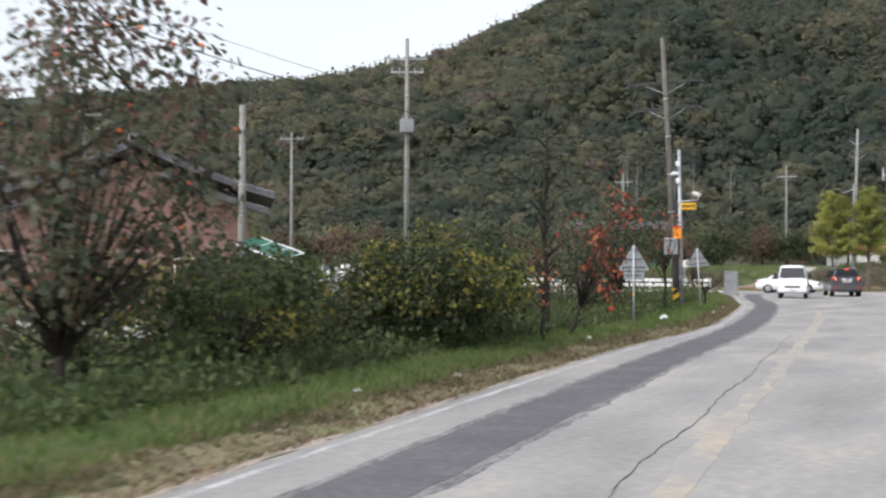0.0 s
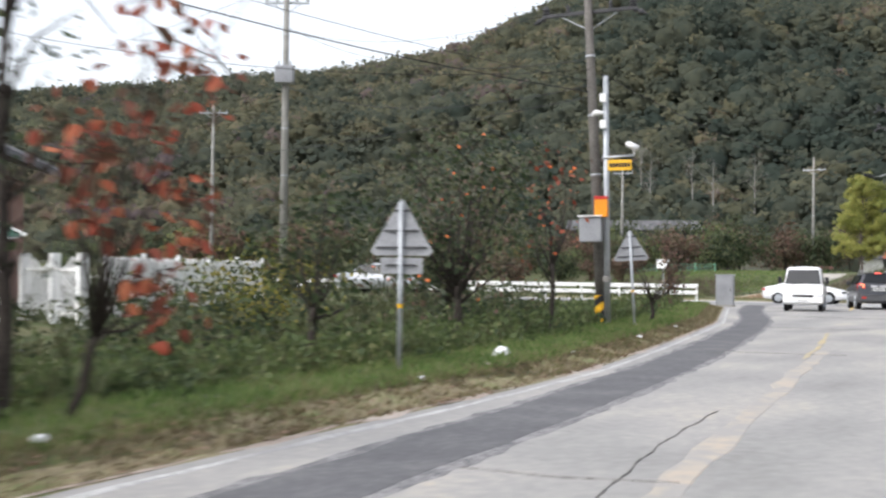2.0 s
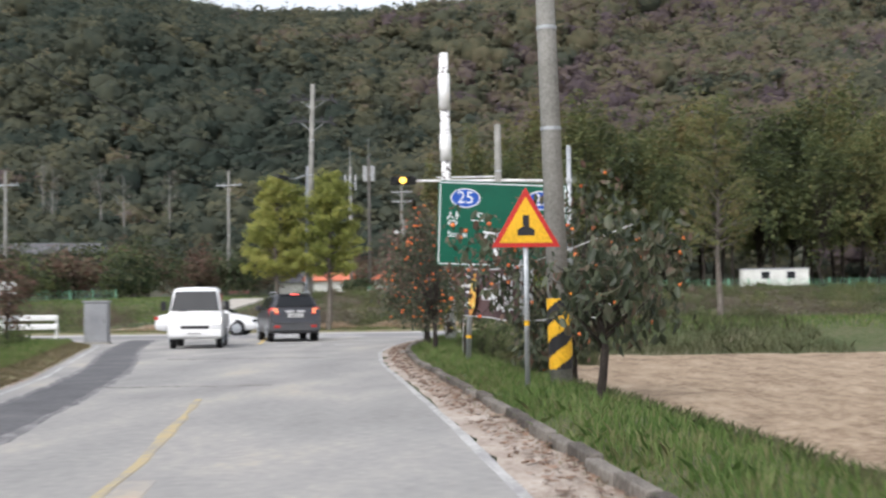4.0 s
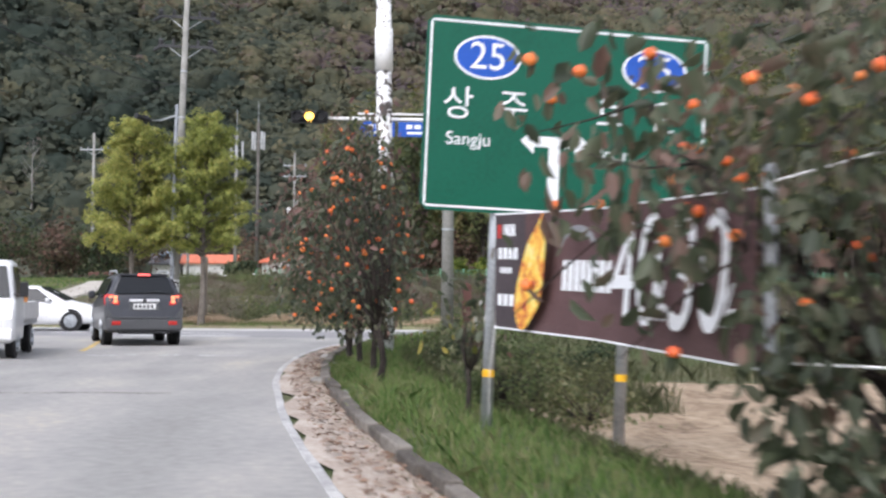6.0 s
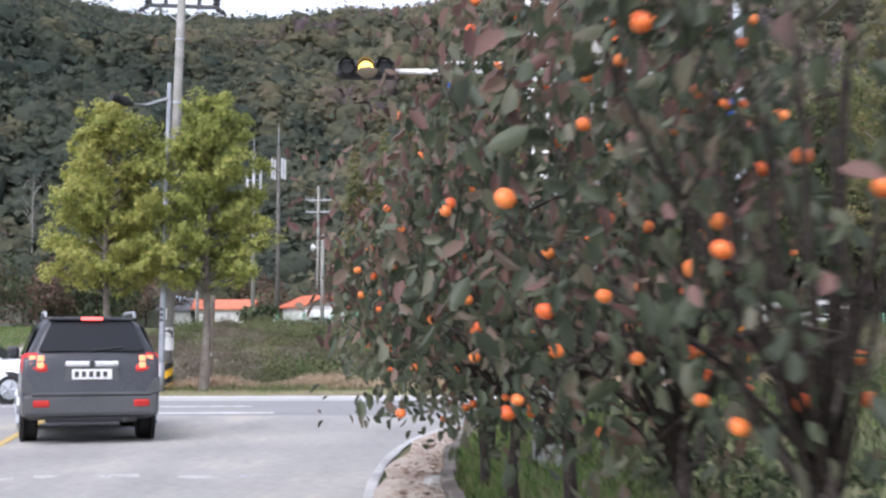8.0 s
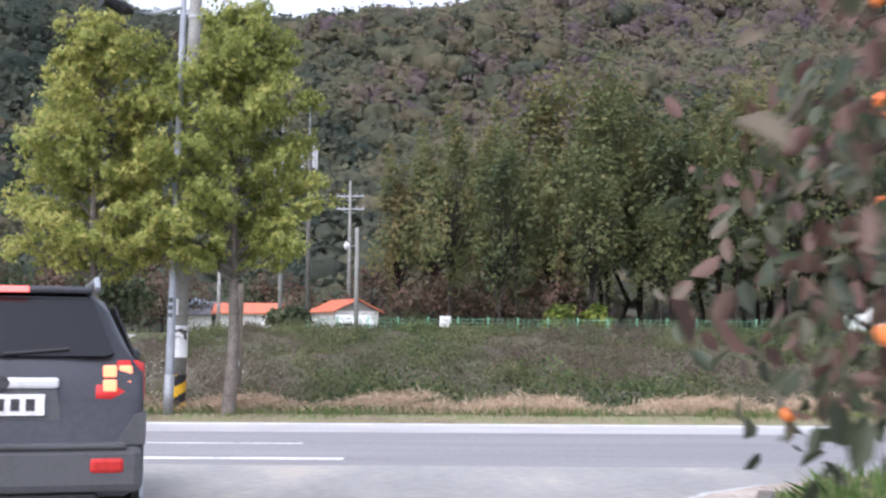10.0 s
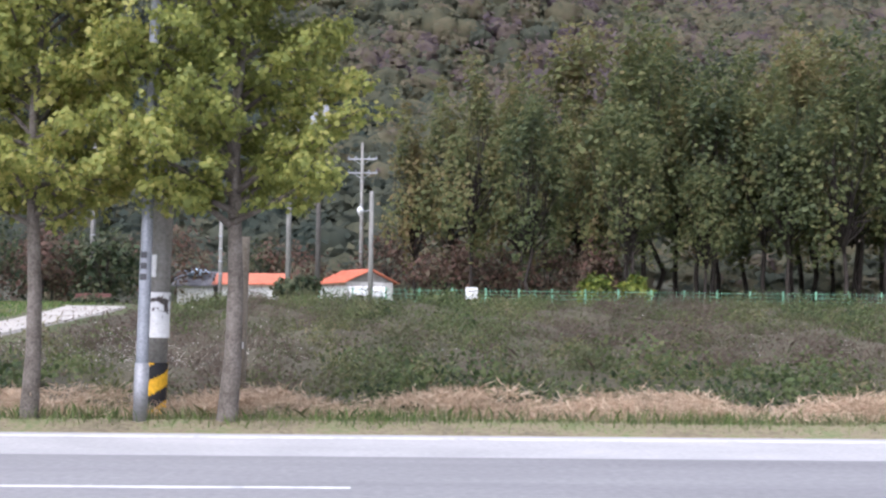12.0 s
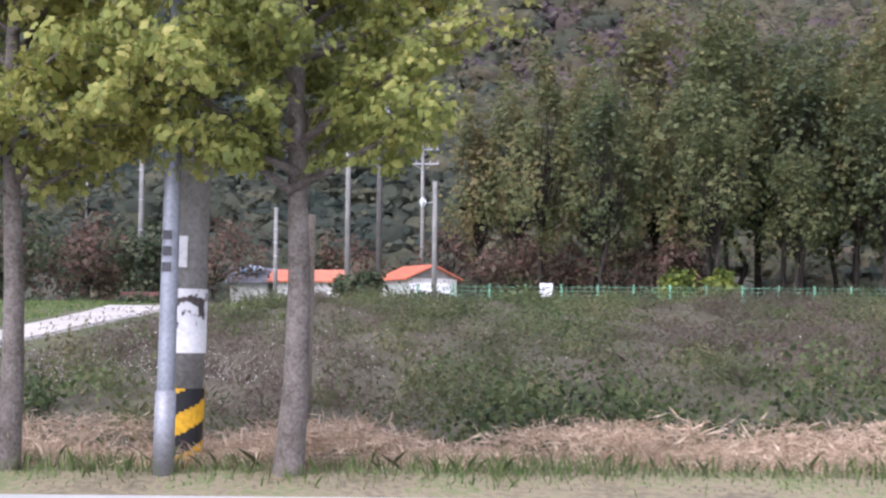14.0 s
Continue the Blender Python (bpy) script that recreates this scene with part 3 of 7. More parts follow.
crack_x = lambda y: mid_line(y) - 0.1 + 0.04 * math.sin(y * 0.9) + 0.015 * math.sin(y * 5.1)  # noqa: E731
strip("road_crack", along(crack_x, 8, 36, 0.18), 0.008, -0.008, M_CRACK, 0.010, "dark lengthwise crack in the asphalt", 0.006)
for y0, x0, x1 in ((47.5, 1.2, 3.6), (61, -1.2, 2.0), (72.5, -2.5, 1.5), (30.5, 3.2, 5.2)):
    strip("road_crack", [(x, y0 + 0.06 * math.sin(x * 4) + 0.05 * x) for x in np.linspace(x0, x1, 16)], 0.012, -0.012, M_CRACK, 0.010, "thin crosswise crack in the asphalt", 0.006)
strip("sand_gutter", along(lambda y: xr(y) + 0.35, 10, 92.5), 0.34, -0.38, M_SAND, 0.003, "sandy gutter with dead leaves beside the road", 0.06)
strip("sand_gutter", along(lambda y: xl(y) - 0.10, -10, 86), 0.32, -0.08, M_SAND, 0.004, "dusty edge between road and verge", 0.05)


# ---- utility poles, wires, signs ----
def band_stripes(bm, r, z0, z1, turns=1.5, n=44, m=36, mat_index=1):
    """A sleeve of slanting stripes: faces of material 0 and 1."""
    rows = [[bm.verts.new((r * math.cos(k * math.tau / n), r * math.sin(k * math.tau / n), z0 + (z1 - z0) * i / m)) for k in range(n)] for i in range(m + 1)]
    for i in range(m):
        for k in range(n):
            f = bm.faces.new((rows[i][k], rows[i][(k + 1) % n], rows[i + 1][(k + 1) % n], rows[i + 1][k]))
            f.material_index = mat_index if ((i / m * 2.2 - k / n * turns) % 1.0) < 0.5 else 0
    return bm


def utility_pole(x, y, top, r0=0.19, r1=0.1, arms=(), lean=0.0, stripes=False, box_at=None, material=None, lean_y=0.0, turn=0.0, band=(-0.08, 0.8)):
    """A concrete pole with crossarms (height, half length) and insulators."""
    z = gz(x, y)
    ob = thing("utility_pole", pose(x, y, z, lean_y, lean, turn), "grey concrete utility pole" + (" with crossarms" if arms else "") + (" and striped base" if stripes else ""), "utility pole", "utility poles")
    h = top - z
    part("pole", tube(bmesh.new(), [(0, 0, -0.3), (0, 0, h * 0.5), (0, 0, h)], [r0, (r0 + r1) / 2, r1], 14), material or M_POLE, ob, smooth=True)
    for za, half in arms:
        zz = za - z
        arm = part("crossarm", box(bmesh.new(), (-half, r1 + 0.0, zz - 0.05), (half, r1 + 0.1, zz + 0.05), 0.01), M_STEEL_DARK if stripes else M_STEEL, ob, "steel crossarm")
        for sx in (-0.92, -0.45, 0.45, 0.92):
            k = 1.7 if stripes and abs(sx) > 0.5 else 1.0
            part("insulator", tube(bmesh.new(), [(sx * half, r1 + 0.05, zz + 0.05 + 0.045 * j) for j in range(6)], [k * q for q in (0.045, 0.07, 0.045, 0.07, 0.045, 0.03)], 8), M_STEEL_DARK if stripes else M_INSULATOR, ob)
            if stripes and abs(sx) > 0.5:
                part("strain_insulator", tube(bmesh.new(), [(sx * half * (1 + 0.06 * j), r1 + 0.05, zz - 0.02 - 0.035 * j) for j in range(6)], [0.05, 0.085, 0.05, 0.085, 0.05, 0.02], 8), M_STEEL_DARK, ob)
        for sx in (-1, 1):
            part("brace", tube(bmesh.new(), [(sx * half * 0.6, r1 + 0.05, zz - 0.05), (0, r1, zz - 0.5)], 0.018, 5), M_STEEL, ob)
    for k in range(4):
        zz = h * (0.35 + 0.14 * k)
        part("clamp", tube(bmesh.new(), [(0, 0, zz), (0, 0, zz + 0.05)], r0 * 0.97 - (r0 - r1) * zz / h * 0.8 + 0.012, 14), M_STEEL, ob)
    if stripes:
        part("striped_band", band_stripes(bmesh.new(), r0 + 0.012, *band), (M_BLACK, M_YELLOW), ob, "black and yellow slanting stripes")
    if box_at:
        zz = box_at - z
        part("transformer", box(bmesh.new(), (-0.42, -0.62, zz - 0.42), (0.42, -0.14, zz + 0.38), 0.05), M_SIGN_BACK, ob, "grey steel transformer box")
        for sx in (-0.25, 0, 0.25):
            part("bushing", tube(bmesh.new(), [(sx, -0.4, zz + 0.38), (sx, -0.4, zz + 0.6)], [0.05, 0.03], 7), M_INSULATOR, ob)
    return ob


utility_pole(-18.2, 43.9, 8.1, 0.18, 0.12)
utility_pole(-53.0, 105.4, 14.2, arms=((13.6, 1.1),), turn=25)
utility_pole(-60.0, 85.0, 14.5, arms=((14.0, 1.3), (12.9, 1.3)), turn=30)
utility_pole(-24.9, 72.1, 15.6, 0.2, 0.11, arms=((14.4, 1.2), (13.6, 1.0)), box_at=10.3, turn=25)
utility_pole(-4.0, 55.5, 11.6, 0.17, 0.09, arms=((9.7, 1.5), (8.6, 1.3)), lean=-3.2, stripes=True, turn=8, material=M_POLE_DARK)
utility_pole(-19.6, 168.6, 14.6, arms=((13.2, 1.3),), turn=-10)
utility_pole(-35.0, 150.0, 13.0, arms=((11.8, 1.1),), turn=-10)
utility_pole(-3.19, 104.25, 12.3, 0.165, 0.10, arms=((11.55, 1.05), (10.45, 1.0)), lean=1.6, stripes=True)
utility_pole(-4.0, 191.6, 15.5, arms=((14.2, 1.2), (13.1, 1.2)), turn=-5)
utility_pole(6.15, 89.8, 8.2, 0.17, 0.12)
utility_pole(6.75, 58.6, 11.0, 0.165, 0.12, lean=-1.6, stripes=True, band=(0.25, 1.3))
utility_pole(-9.0, 150.0, 6.3, 0.1, 0.08)

# the white-painted pole among the persimmon trees
white_pole = thing("advertising_pole", pose(4.45, 82.5, gz(4.45, 82.5), 0, -0.8, 0), "tall pole with peeling white paint among persimmon trees", "pole")
part("pole", tube(bmesh.new(), [(0, 0, -0.2), (0, 0, 3), (0, 0, 9.5)], [0.18, 0.17, 0.15], 16), M_WHITE_PEEL, white_pole, smooth=True)
for zz, hh in ((5.9, 0.9), (7.6, 1.2)):
    part("wrapping", tube(bmesh.new(), [(0, 0, zz), (0, 0, zz + hh)], 0.19, 16), M_WHITE, white_pole, "white sheet wrapped round the pole", smooth=True)


def wire(a, b, sag, r=0.008):
    a, b = Vector(a), Vector(b)
    pts = [a.lerp(b, f) - Vector((0, 0, sag * 4 * f * (1 - f))) for f in np.linspace(0, 1, 17)]
    return tagged(mesh_ob("power_line", tube(bmesh.new(), pts, r, 4), M_CABLE), "thin black overhead cable strung between poles", "cable", "overhead cables")


wire((-5.4, 55.4, 8.65), (-26.0, 72.1, 12.85), 0.9)
wire((-4.3, 55.4, 6.6), (-24.9, 72.1, 9.8), 0.8, 0.012)
wire((-4.3, 55.4, 7.3), (-24.9, 72.1, 12.5), 0.9, 0.012)
wire((-4.2, 55.4, 6.3), (-60.0, 85.0, 8.6), 1.2, 0.012)
wire((-24.9, 72.1, 14.5), (-60.0, 85.0, 14.1), 0.9, 0.012)
wire((-4.4, 55.4, 6.4), (-20.0, 20.0, 12.0), 1.3, 0.018)
wire((-4.4, 55.4, 6.7), (-20.0, 20.0, 12.9), 1.3, 0.009)
wire((-4.3, 55.4, 7.0), (-18.2, 43.9, 7.7), 0.7, 0.01)
wire((-4.1, 55.4, 6.9), (-3.05, 104.25, 9.0), 1.3, 0.012)
for sx in (-0.9, 0.9):
    wire((-2.8 + sx, 104.2, 11.7), (-53.0 + sx, 105.4, 13.8), 1.6)
    wire((-2.8 + sx, 104.2, 11.7), (48.0, 118.0, 13.0 + sx), 1.4)
wire((-2.85, 104.2, 9.4), (45.0, 150.0, 11.0), 1.2)
wire((-2.85, 104.2, 9.2), (-35.0, 150.0, 11.7), 1.2, 0.012)
wire((-19.6, 168.6, 13.2), (-4.0, 191.6, 13.2), 0.6, 0.012)
wire((-19.6, 168.6, 13.4), (-53.0, 105.4, 13.5), 1.5, 0.012)
wire((6.15, 89.9, 7.6), (60.0, 92.0, 8.0), 1.1)
wire((6.15, 89.9, 7.0), (60.0, 92.0, 7.2), 1.1)


def warning_sign_back(x, y, top, side, turn, lean=0.0, plate=True):
    """A triangular warning sign seen from behind, on a steel post."""
    z = gz(x, y)
    ob = thing("road_sign", pose(x, y, z, 0, lean, turn), "triangular road sign on a grey steel post, seen from behind", "road sign", "triangular road signs")
    h = top - z
    part("post", tube(bmesh.new(), [(0, 0, -0.3), (0, 0, h - 0.03)], 0.033, 10), M_STEEL, ob, smooth=True)
    t = side * 0.866
    c = 0.06
    out = [(-side / 2 + c, h - t), (side / 2 - c, h - t), (side / 2, h - t + c), (c * 0.4, h), (-c * 0.4, h), (-side / 2, h - t + c)]
    part("sign_plate", prism(bmesh.new(), out, 0.045, 0.055), M_SIGN_BACK, ob, "grey back of the triangular plate")
    for f in (0.12, 0.42, 0.78):
        w = side * 0.42 * (1 - f) + 0.03
        part("bracket", box(bmesh.new(), (-w, 0.02, h - t + f * t), (w, 0.044, h - t + f * t + 0.03)), M_STEEL_DARK, ob)
    if plate:
        part("lower_plate", box(bmesh.new(), (-side * 0.34, 0.045, h - t - 0.25), (side * 0.34, 0.055, h - t - 0.03)), M_SIGN_BACK, ob)
        part("bracket", box(bmesh.new(), (-side * 0.24, 0.02, h - t - 0.15), (side * 0.24, 0.044, h - t - 0.12)), M_STEEL_DARK, ob)
    part("post_band", tube(bmesh.new(), [(0, 0, h * 0.36), (0, 0, h * 0.36 + 0.06)], 0.036, 10), M_YELLOW, ob, "yellow reflective band")
    return ob


warning_sign_back(-0.65, 37.6, 2.47, 0.88, 12)
warning_sign_back(-2.75, 54.4, 2.64, 0.9, 14, lean=-3.5, plate=False)

# camera mast beside the leaning concrete pole
mast = thing("camera_mast", pose(-3.72, 55.1, gz(-3.72, 55.1), 0, -1.0, 10), "slim steel mast with camera, yellow sign and control boxes", "camera mast")
part("pole", tube(bmesh.new(), [(0, 0, -0.2), (0, 0, 6.6)], [0.085, 0.07], 12), M_STEEL, mast, smooth=True)
part("arm", tube(bmesh.new(), [(-0.1, -0.06, 4.42), (0.75, -0.06, 4.47)], 0.035, 8), M_STEEL, mast, smooth=True)
ysign = part("sign_panel", box(bmesh.new(), (0.05, -0.075, 4.08), (0.68, -0.055, 4.36), 0.008), M_YELLOW, mast, "yellow sign board with a row of dark writing")
for k in range(7):
    part("writing_bar", box(bmesh.new(), (0.105 + k * 0.078, -0.083, 4.17), (0.165 + k * 0.078, -0.0755, 4.28)), M_BLACK, ysign)
cctv = part("camera", tube(bmesh.new(), [(0.55, -0.1, 4.78), (0.6, -0.12, 4.76), (0.86, -0.22, 4.64)], [0.05, 0.085, 0.085], 10), M_WHITE, mast, "white tubular camera", smooth=True)
part("camera_bracket", tube(bmesh.new(), [(0.74, -0.06, 4.47), (0.76, -0.14, 4.64)], 0.03, 7), M_WHITE, mast)
part("orange_box", box(bmesh.new(), (-0.28, -0.28, 2.85), (0.06, -0.09, 3.32), 0.02), M_ORANGE, mast, "orange control box with a red cap")
part("box_cap", box(bmesh.new(), (-0.29, -0.29, 3.32), (0.07, -0.08, 3.40), 0.015), M_RED, mast)
part("grey_box", box(bmesh.new(), (-0.68, -0.34, 2.2), (-0.1, -0.05, 2.86), 0.02), M_SIGN_BACK, mast, "grey steel cabinet fixed to the mast")
part("box_hood", box(bmesh.new(), (-0.72, -0.4, 2.865), (-0.08, -0.03, 2.9)), M_WHITE, mast)
part("clamp", tube(bmesh.new(), [(0, 0, 1.15), (0, 0, 1.3)], 0.11, 12), M_CONCRETE, mast)
for zz in (5.2, 5.9):
    part("junction_box", box(bmesh.new(), (-0.14, -0.16, zz), (0.03, -0.07, zz + 0.22), 0.01), M_WHITE, mast)
part("lamp_head", tube(bmesh.new(), [(-0.35, -0.1, 5.55), (-0.25, -0.14, 5.62), (-0.05, -0.16, 5.6)], [0.04, 0.08, 0.05], 9), M_WHITE, mast)

cabinet = thing("control_cabinet", pose(-8.7, 87.3, gz(-8.7, 87.3), 0, 0, 8), "grey steel roadside cabinet on a concrete plinth", "cabinet")
part("plinth", box(bmesh.new(), (-0.5, -0.35, -0.1), (0.5, 0.35, 0.12), 0.02), M_CONCRETE, cabinet)
part("body", box(bmesh.new(), (-0.43, -0.28, 0.12), (0.43, 0.28, 1.56), 0.02), M_SIGN_BACK, cabinet)
part("roof", box(bmesh.new(), (-0.48, -0.33, 1.56), (0.48, 0.33, 1.63), 0.02), M_SIGN_BACK, cabinet)
cdoor = part("door", box(bmesh.new(), (-0.39, -0.298, 0.18), (0.39, -0.284, 1.5), 0.005), M_SIGN_BACK, cabinet)
part("handle", box(bmesh.new(), (0.28, -0.33, 0.8), (0.31, -0.30, 0.95), 0.005), M_STEEL_DARK, cdoor)
small_plate = thing("notice_board", pose(-11.4, 85.6, gz(-11.4, 85.6)), "small white notice board on a leaning post", "sign")
part("post", tube(bmesh.new(), [(0.12, 0, -0.2), (0, 0, 2.0)], 0.035, 8), M_STEEL, small_plate)
part("board", box(bmesh.new(), (-0.3, -0.05, 1.75), (0.32, -0.03, 2.2), 0.01), M_WHITE, small_plate)

# guard rail along the main road
rail = thing("guard_rail", pose(0, 0, 0), "white painted steel guard rail on posts", "guard rail")
for zz in (1.0, 0.68):
    part("rail", box(bmesh.new(), (-62, 85.9, zz - 0.1), (-9.7, 85.98, zz + 0.1), 0.03), M_WHITE, rail)
for k in range(27):
    x = -9.8 - k * 2.0
    part("post", tube(bmesh.new(), [(x, 86.05, gz(x, 86.05) - 0.2), (x, 86.05, 1.1)], 0.06, 8), M_WHITE, rail)

# traffic light on its long arm
mast2 = thing("traffic_light", pose(9.0, 91.9, gz(9.0, 91.9)), "steel traffic light mast with a long arm and lit amber lamp", "traffic light")
zb = -gz(9.0, 91.9)
part("pole", tube(bmesh.new(), [(0, 0, -0.2), (0, 0, 7.5 + zb)], [0.12, 0.09], 14), M_STEEL, mast2, smooth=True)
part("pole_cap", tube(bmesh.new(), [(0, 0, 7.5 + zb), (0, 0, 7.6 + zb)], [0.1, 0.03], 12), M_STEEL, mast2)
part("arm", tube(bmesh.new(), [(0, 0, 6.15 + zb), (-3.0, 0.35, 6.26 + zb), (-6.2, 0.72, 6.33 + zb)], [0.075, 0.06, 0.045], 10), M_WHITE, mast2, smooth=True)
part("arm_collar", box(bmesh.new(), (-0.5, -0.1, 6.07 + zb), (0.14, 0.14, 6.25 + zb), 0.03), M_STEEL, mast2)
part("striped_band", band_stripes(bmesh.new(), 0.128, 0.15, 1.25, turns=1.0), (M_BLACK, M_ORANGE), mast2, "black and orange slanting stripes")
head = part("signal_housing", box(bmesh.new(), (-7.2, 0.5, 6.16 + zb), (-6.15, 0.75, 6.5 + zb), 0.06), M_BLACK, mast2, "black signal housing")
for k, m in enumerate((M_BLACK, M_AMBER, M_BLACK)):
    x = -7.02 + k * 0.34
    part("signal_lens", tube(bmesh.new(), [(x, 0.5, 6.33 + zb), (x, 0.47, 6.33 + zb)], [0.135, 0.12], 16), m, head)
    part("visor", tube(bmesh.new(), [(x, 0.5, 6.35 + zb), (x, 0.32, 6.36 + zb)], [0.15, 0.15], 14, caps=False), M_BLACK, head)
for x0, x1 in ((-5.25, -4.25), (-4.15, -3.05)):
    out = [(x0, 5.78 + zb), (x1 - 0.14, 5.78 + zb), (x1, 5.99 + zb), (x1 - 0.14, 6.2 + zb), (x0, 6.2 + zb)] if x0 > -5 else [(x0 + 0.14, 5.78 + zb), (x1, 5.78 + zb), (x1, 6.2 + zb), (x0 + 0.14, 6.2 + zb), (x0, 5.99 + zb)]
    bl = part("street_sign", prism(bmesh.new(), out, 0.33, 0.36), M_BLUE_SIGN, mast2, "blue arrow-shaped street name sign")
    for k in range(3):
        part("writing_bar", box(bmesh.new(), (x0 + 0.22 + k * 0.24, 0.322, 6.0 + zb), (x0 + 0.4 + k * 0.24, 0.3285, 6.12 + zb)), M_SIGN_WHITE, bl)
    part("writing_bar", box(bmesh.new(), (x0 + 0.25, 0.322, 5.85 + zb), (x0 + 0.75, 0.3285, 5.92 + zb)), M_SIGN_WHITE, bl)
part("sign_rail", tube(bmesh.new(), [(-5.3, 0.38, 6.42 + zb), (-2.95, 0.38, 6.42 + zb)], 0.03, 6), M_WHITE, mast2)
part("signal_housing", box(bmesh.new(), (-0.72, -0.3, 5.45 + zb), (-0.42, 0.1, 5.85 + zb), 0.05), M_BLACK, mast2, "black signal housing seen from the side")
part("bracket", tube(bmesh.new(), [(-0.5, 0, 5.7 + zb), (0, 0, 5.9 + zb)], 0.025, 6), M_STEEL, mast2)
part("street_sign", box(bmesh.new(), (-0.42, -0.15, 5.1 + zb), (-0.14, -0.12, 5.75 + zb), 0.01), M_BLUE_SIGN, mast2, "narrow blue sign on the mast")

# street light of steel beside the striped pole
lamp = thing("street_lamp", pose(-3.14, 103.2, gz(-3.2, 103.2), 0, 0.9, 0), "tall tapered steel street lamp beside a concrete pole", "street lamp")
part("pole", tube(bmesh.new(), [(0, 0, -0.2), (0, 0, 0.75), (0, 0, 8.0)], [0.085, 0.08, 0.055], 16), M_STEEL_DULL, lamp, smooth=True)
part("base_sleeve", tube(bmesh.new(), [(0, 0, 0), (0, 0, 0.72)], 0.092, 16), M_SIGN_BACK, lamp, "dull grey base sleeve", smooth=True)
part("arm", tube(bmesh.new(), [(0, 0, 7.6), (-0.5, -0.4, 7.35), (-0.9, -0.8, 7.3)], [0.04, 0.035, 0.03], 8), M_STEEL, lamp)
part("lamp_head", tube(bmesh.new(), [(-0.8, -0.7, 7.3), (-0.95, -0.85, 7.34), (-1.25, -1.15, 7.4)], [0.06, 0.14, 0.11], 10), M_BLACK, lamp, "black lamp head")
for k in range(3):
    part("writing_bar", box(bmesh.new(), (-0.05, -0.088, 2.05 - k * 0.14), (0.03, -0.078, 2.13 - k * 0.14)), M_STEEL_DARK, lamp)
poster = thing("poster", pose(-3.19, 104.25, 0, 0, 1.2, 0), "torn white paper poster wrapped round a concrete pole", "poster")
part("paper", band_stripes(bmesh.new(), 0.175, 1.14, 1.75, 0.0, mat_index=0), (M_WHITE_PEEL, M_WHITE), poster)
part("paper", band_stripes(bmesh.new(), 0.178, 1.14, 1.36, 0.0, mat_index=0), (M_WHITE, M_WHITE), poster)
part("number_plate", box(bmesh.new(), (-0.10, -0.178, 1.95), (0.0, -0.145, 2.25)), M_WHITE, poster)

# cut timber post
stump = thing("timber_post", pose(-2.37, 106.9, gz(-2.37, 106.9), 0, 1.0, 0), "weathered timber post standing behind a tree", "post")
part("post", tube(bmesh.new(), [(0, 0, -0.2), (0, 0, 1.4), (0, 0, 2.75)], [0.085, 0.075, 0.07], 10), M_WOOD, stump, smooth=True)
part("label", box(bmesh.new(), (-0.03, -0.105, 1.02), (0.04, -0.09, 1.12)), M_WHITE, stump)

# phone masts
for x, y, top, n in ((-7.2, 165.0, 14.5, 2), (-5.6, 167.0, 15.5, 3)):
    am = thing("antenna_mast", pose(x, y, gz(x, y)), "slim steel mast with white panel antennas at its top", "antenna mast", "antenna masts")
    h = top - gz(x, y)
    part("pole", tube(bmesh.new(), [(0, 0, -0.3), (0, 0, h)], [0.17, 0.11], 10), M_POLE if n == 2 else M_POLE_DARK, am, smooth=True)
    for k in range(n + 1):
        a = k * math.tau / (n + 1) + 0.6
        dx, dy = 0.55 * math.cos(a), 0.55 * math.sin(a)
        part("antenna", box(bmesh.new(), (dx - 0.085, dy - 0.06, h - 2.3), (dx + 0.085, dy + 0.06, h - 0.8), 0.03), M_ANTENNA, am, "white panel antenna")
        part("antenna_bracket", tube(bmesh.new(), [(0, 0, h - 1.6), (dx, dy, h - 1.6)], 0.03, 5), M_STEEL, am)
    part("rod", tube(bmesh.new(), [(0, 0, h), (0, 0, h + 1.8)], 0.025, 5), M_STEEL, am)
lp = thing("lamp_pole", pose(-2.55, 171.7, gz(-2.55, 171.7)), "plain concrete pole with a white round lamp", "pole")
part("pole", tube(bmesh.new(), [(0, 0, -0.3), (0, 0, 9.7 - gz(-2.55, 171.7))], [0.17, 0.13], 10), M_POLE, lp, smooth=True)
part("lamp_head", tube(bmesh.new(), [(-0.9, -0.2, 6.3), (-0.75, -0.2, 6.35), (-0.55, -0.2, 6.3)], [0.12, 0.34, 0.15], 10), M_WHITE, lp, "white round lamp")
part("arm", tube(bmesh.new(), [(-0.6, -0.2, 6.3), (0, 0, 6.4)], 0.03, 5), M_STEEL, lp)


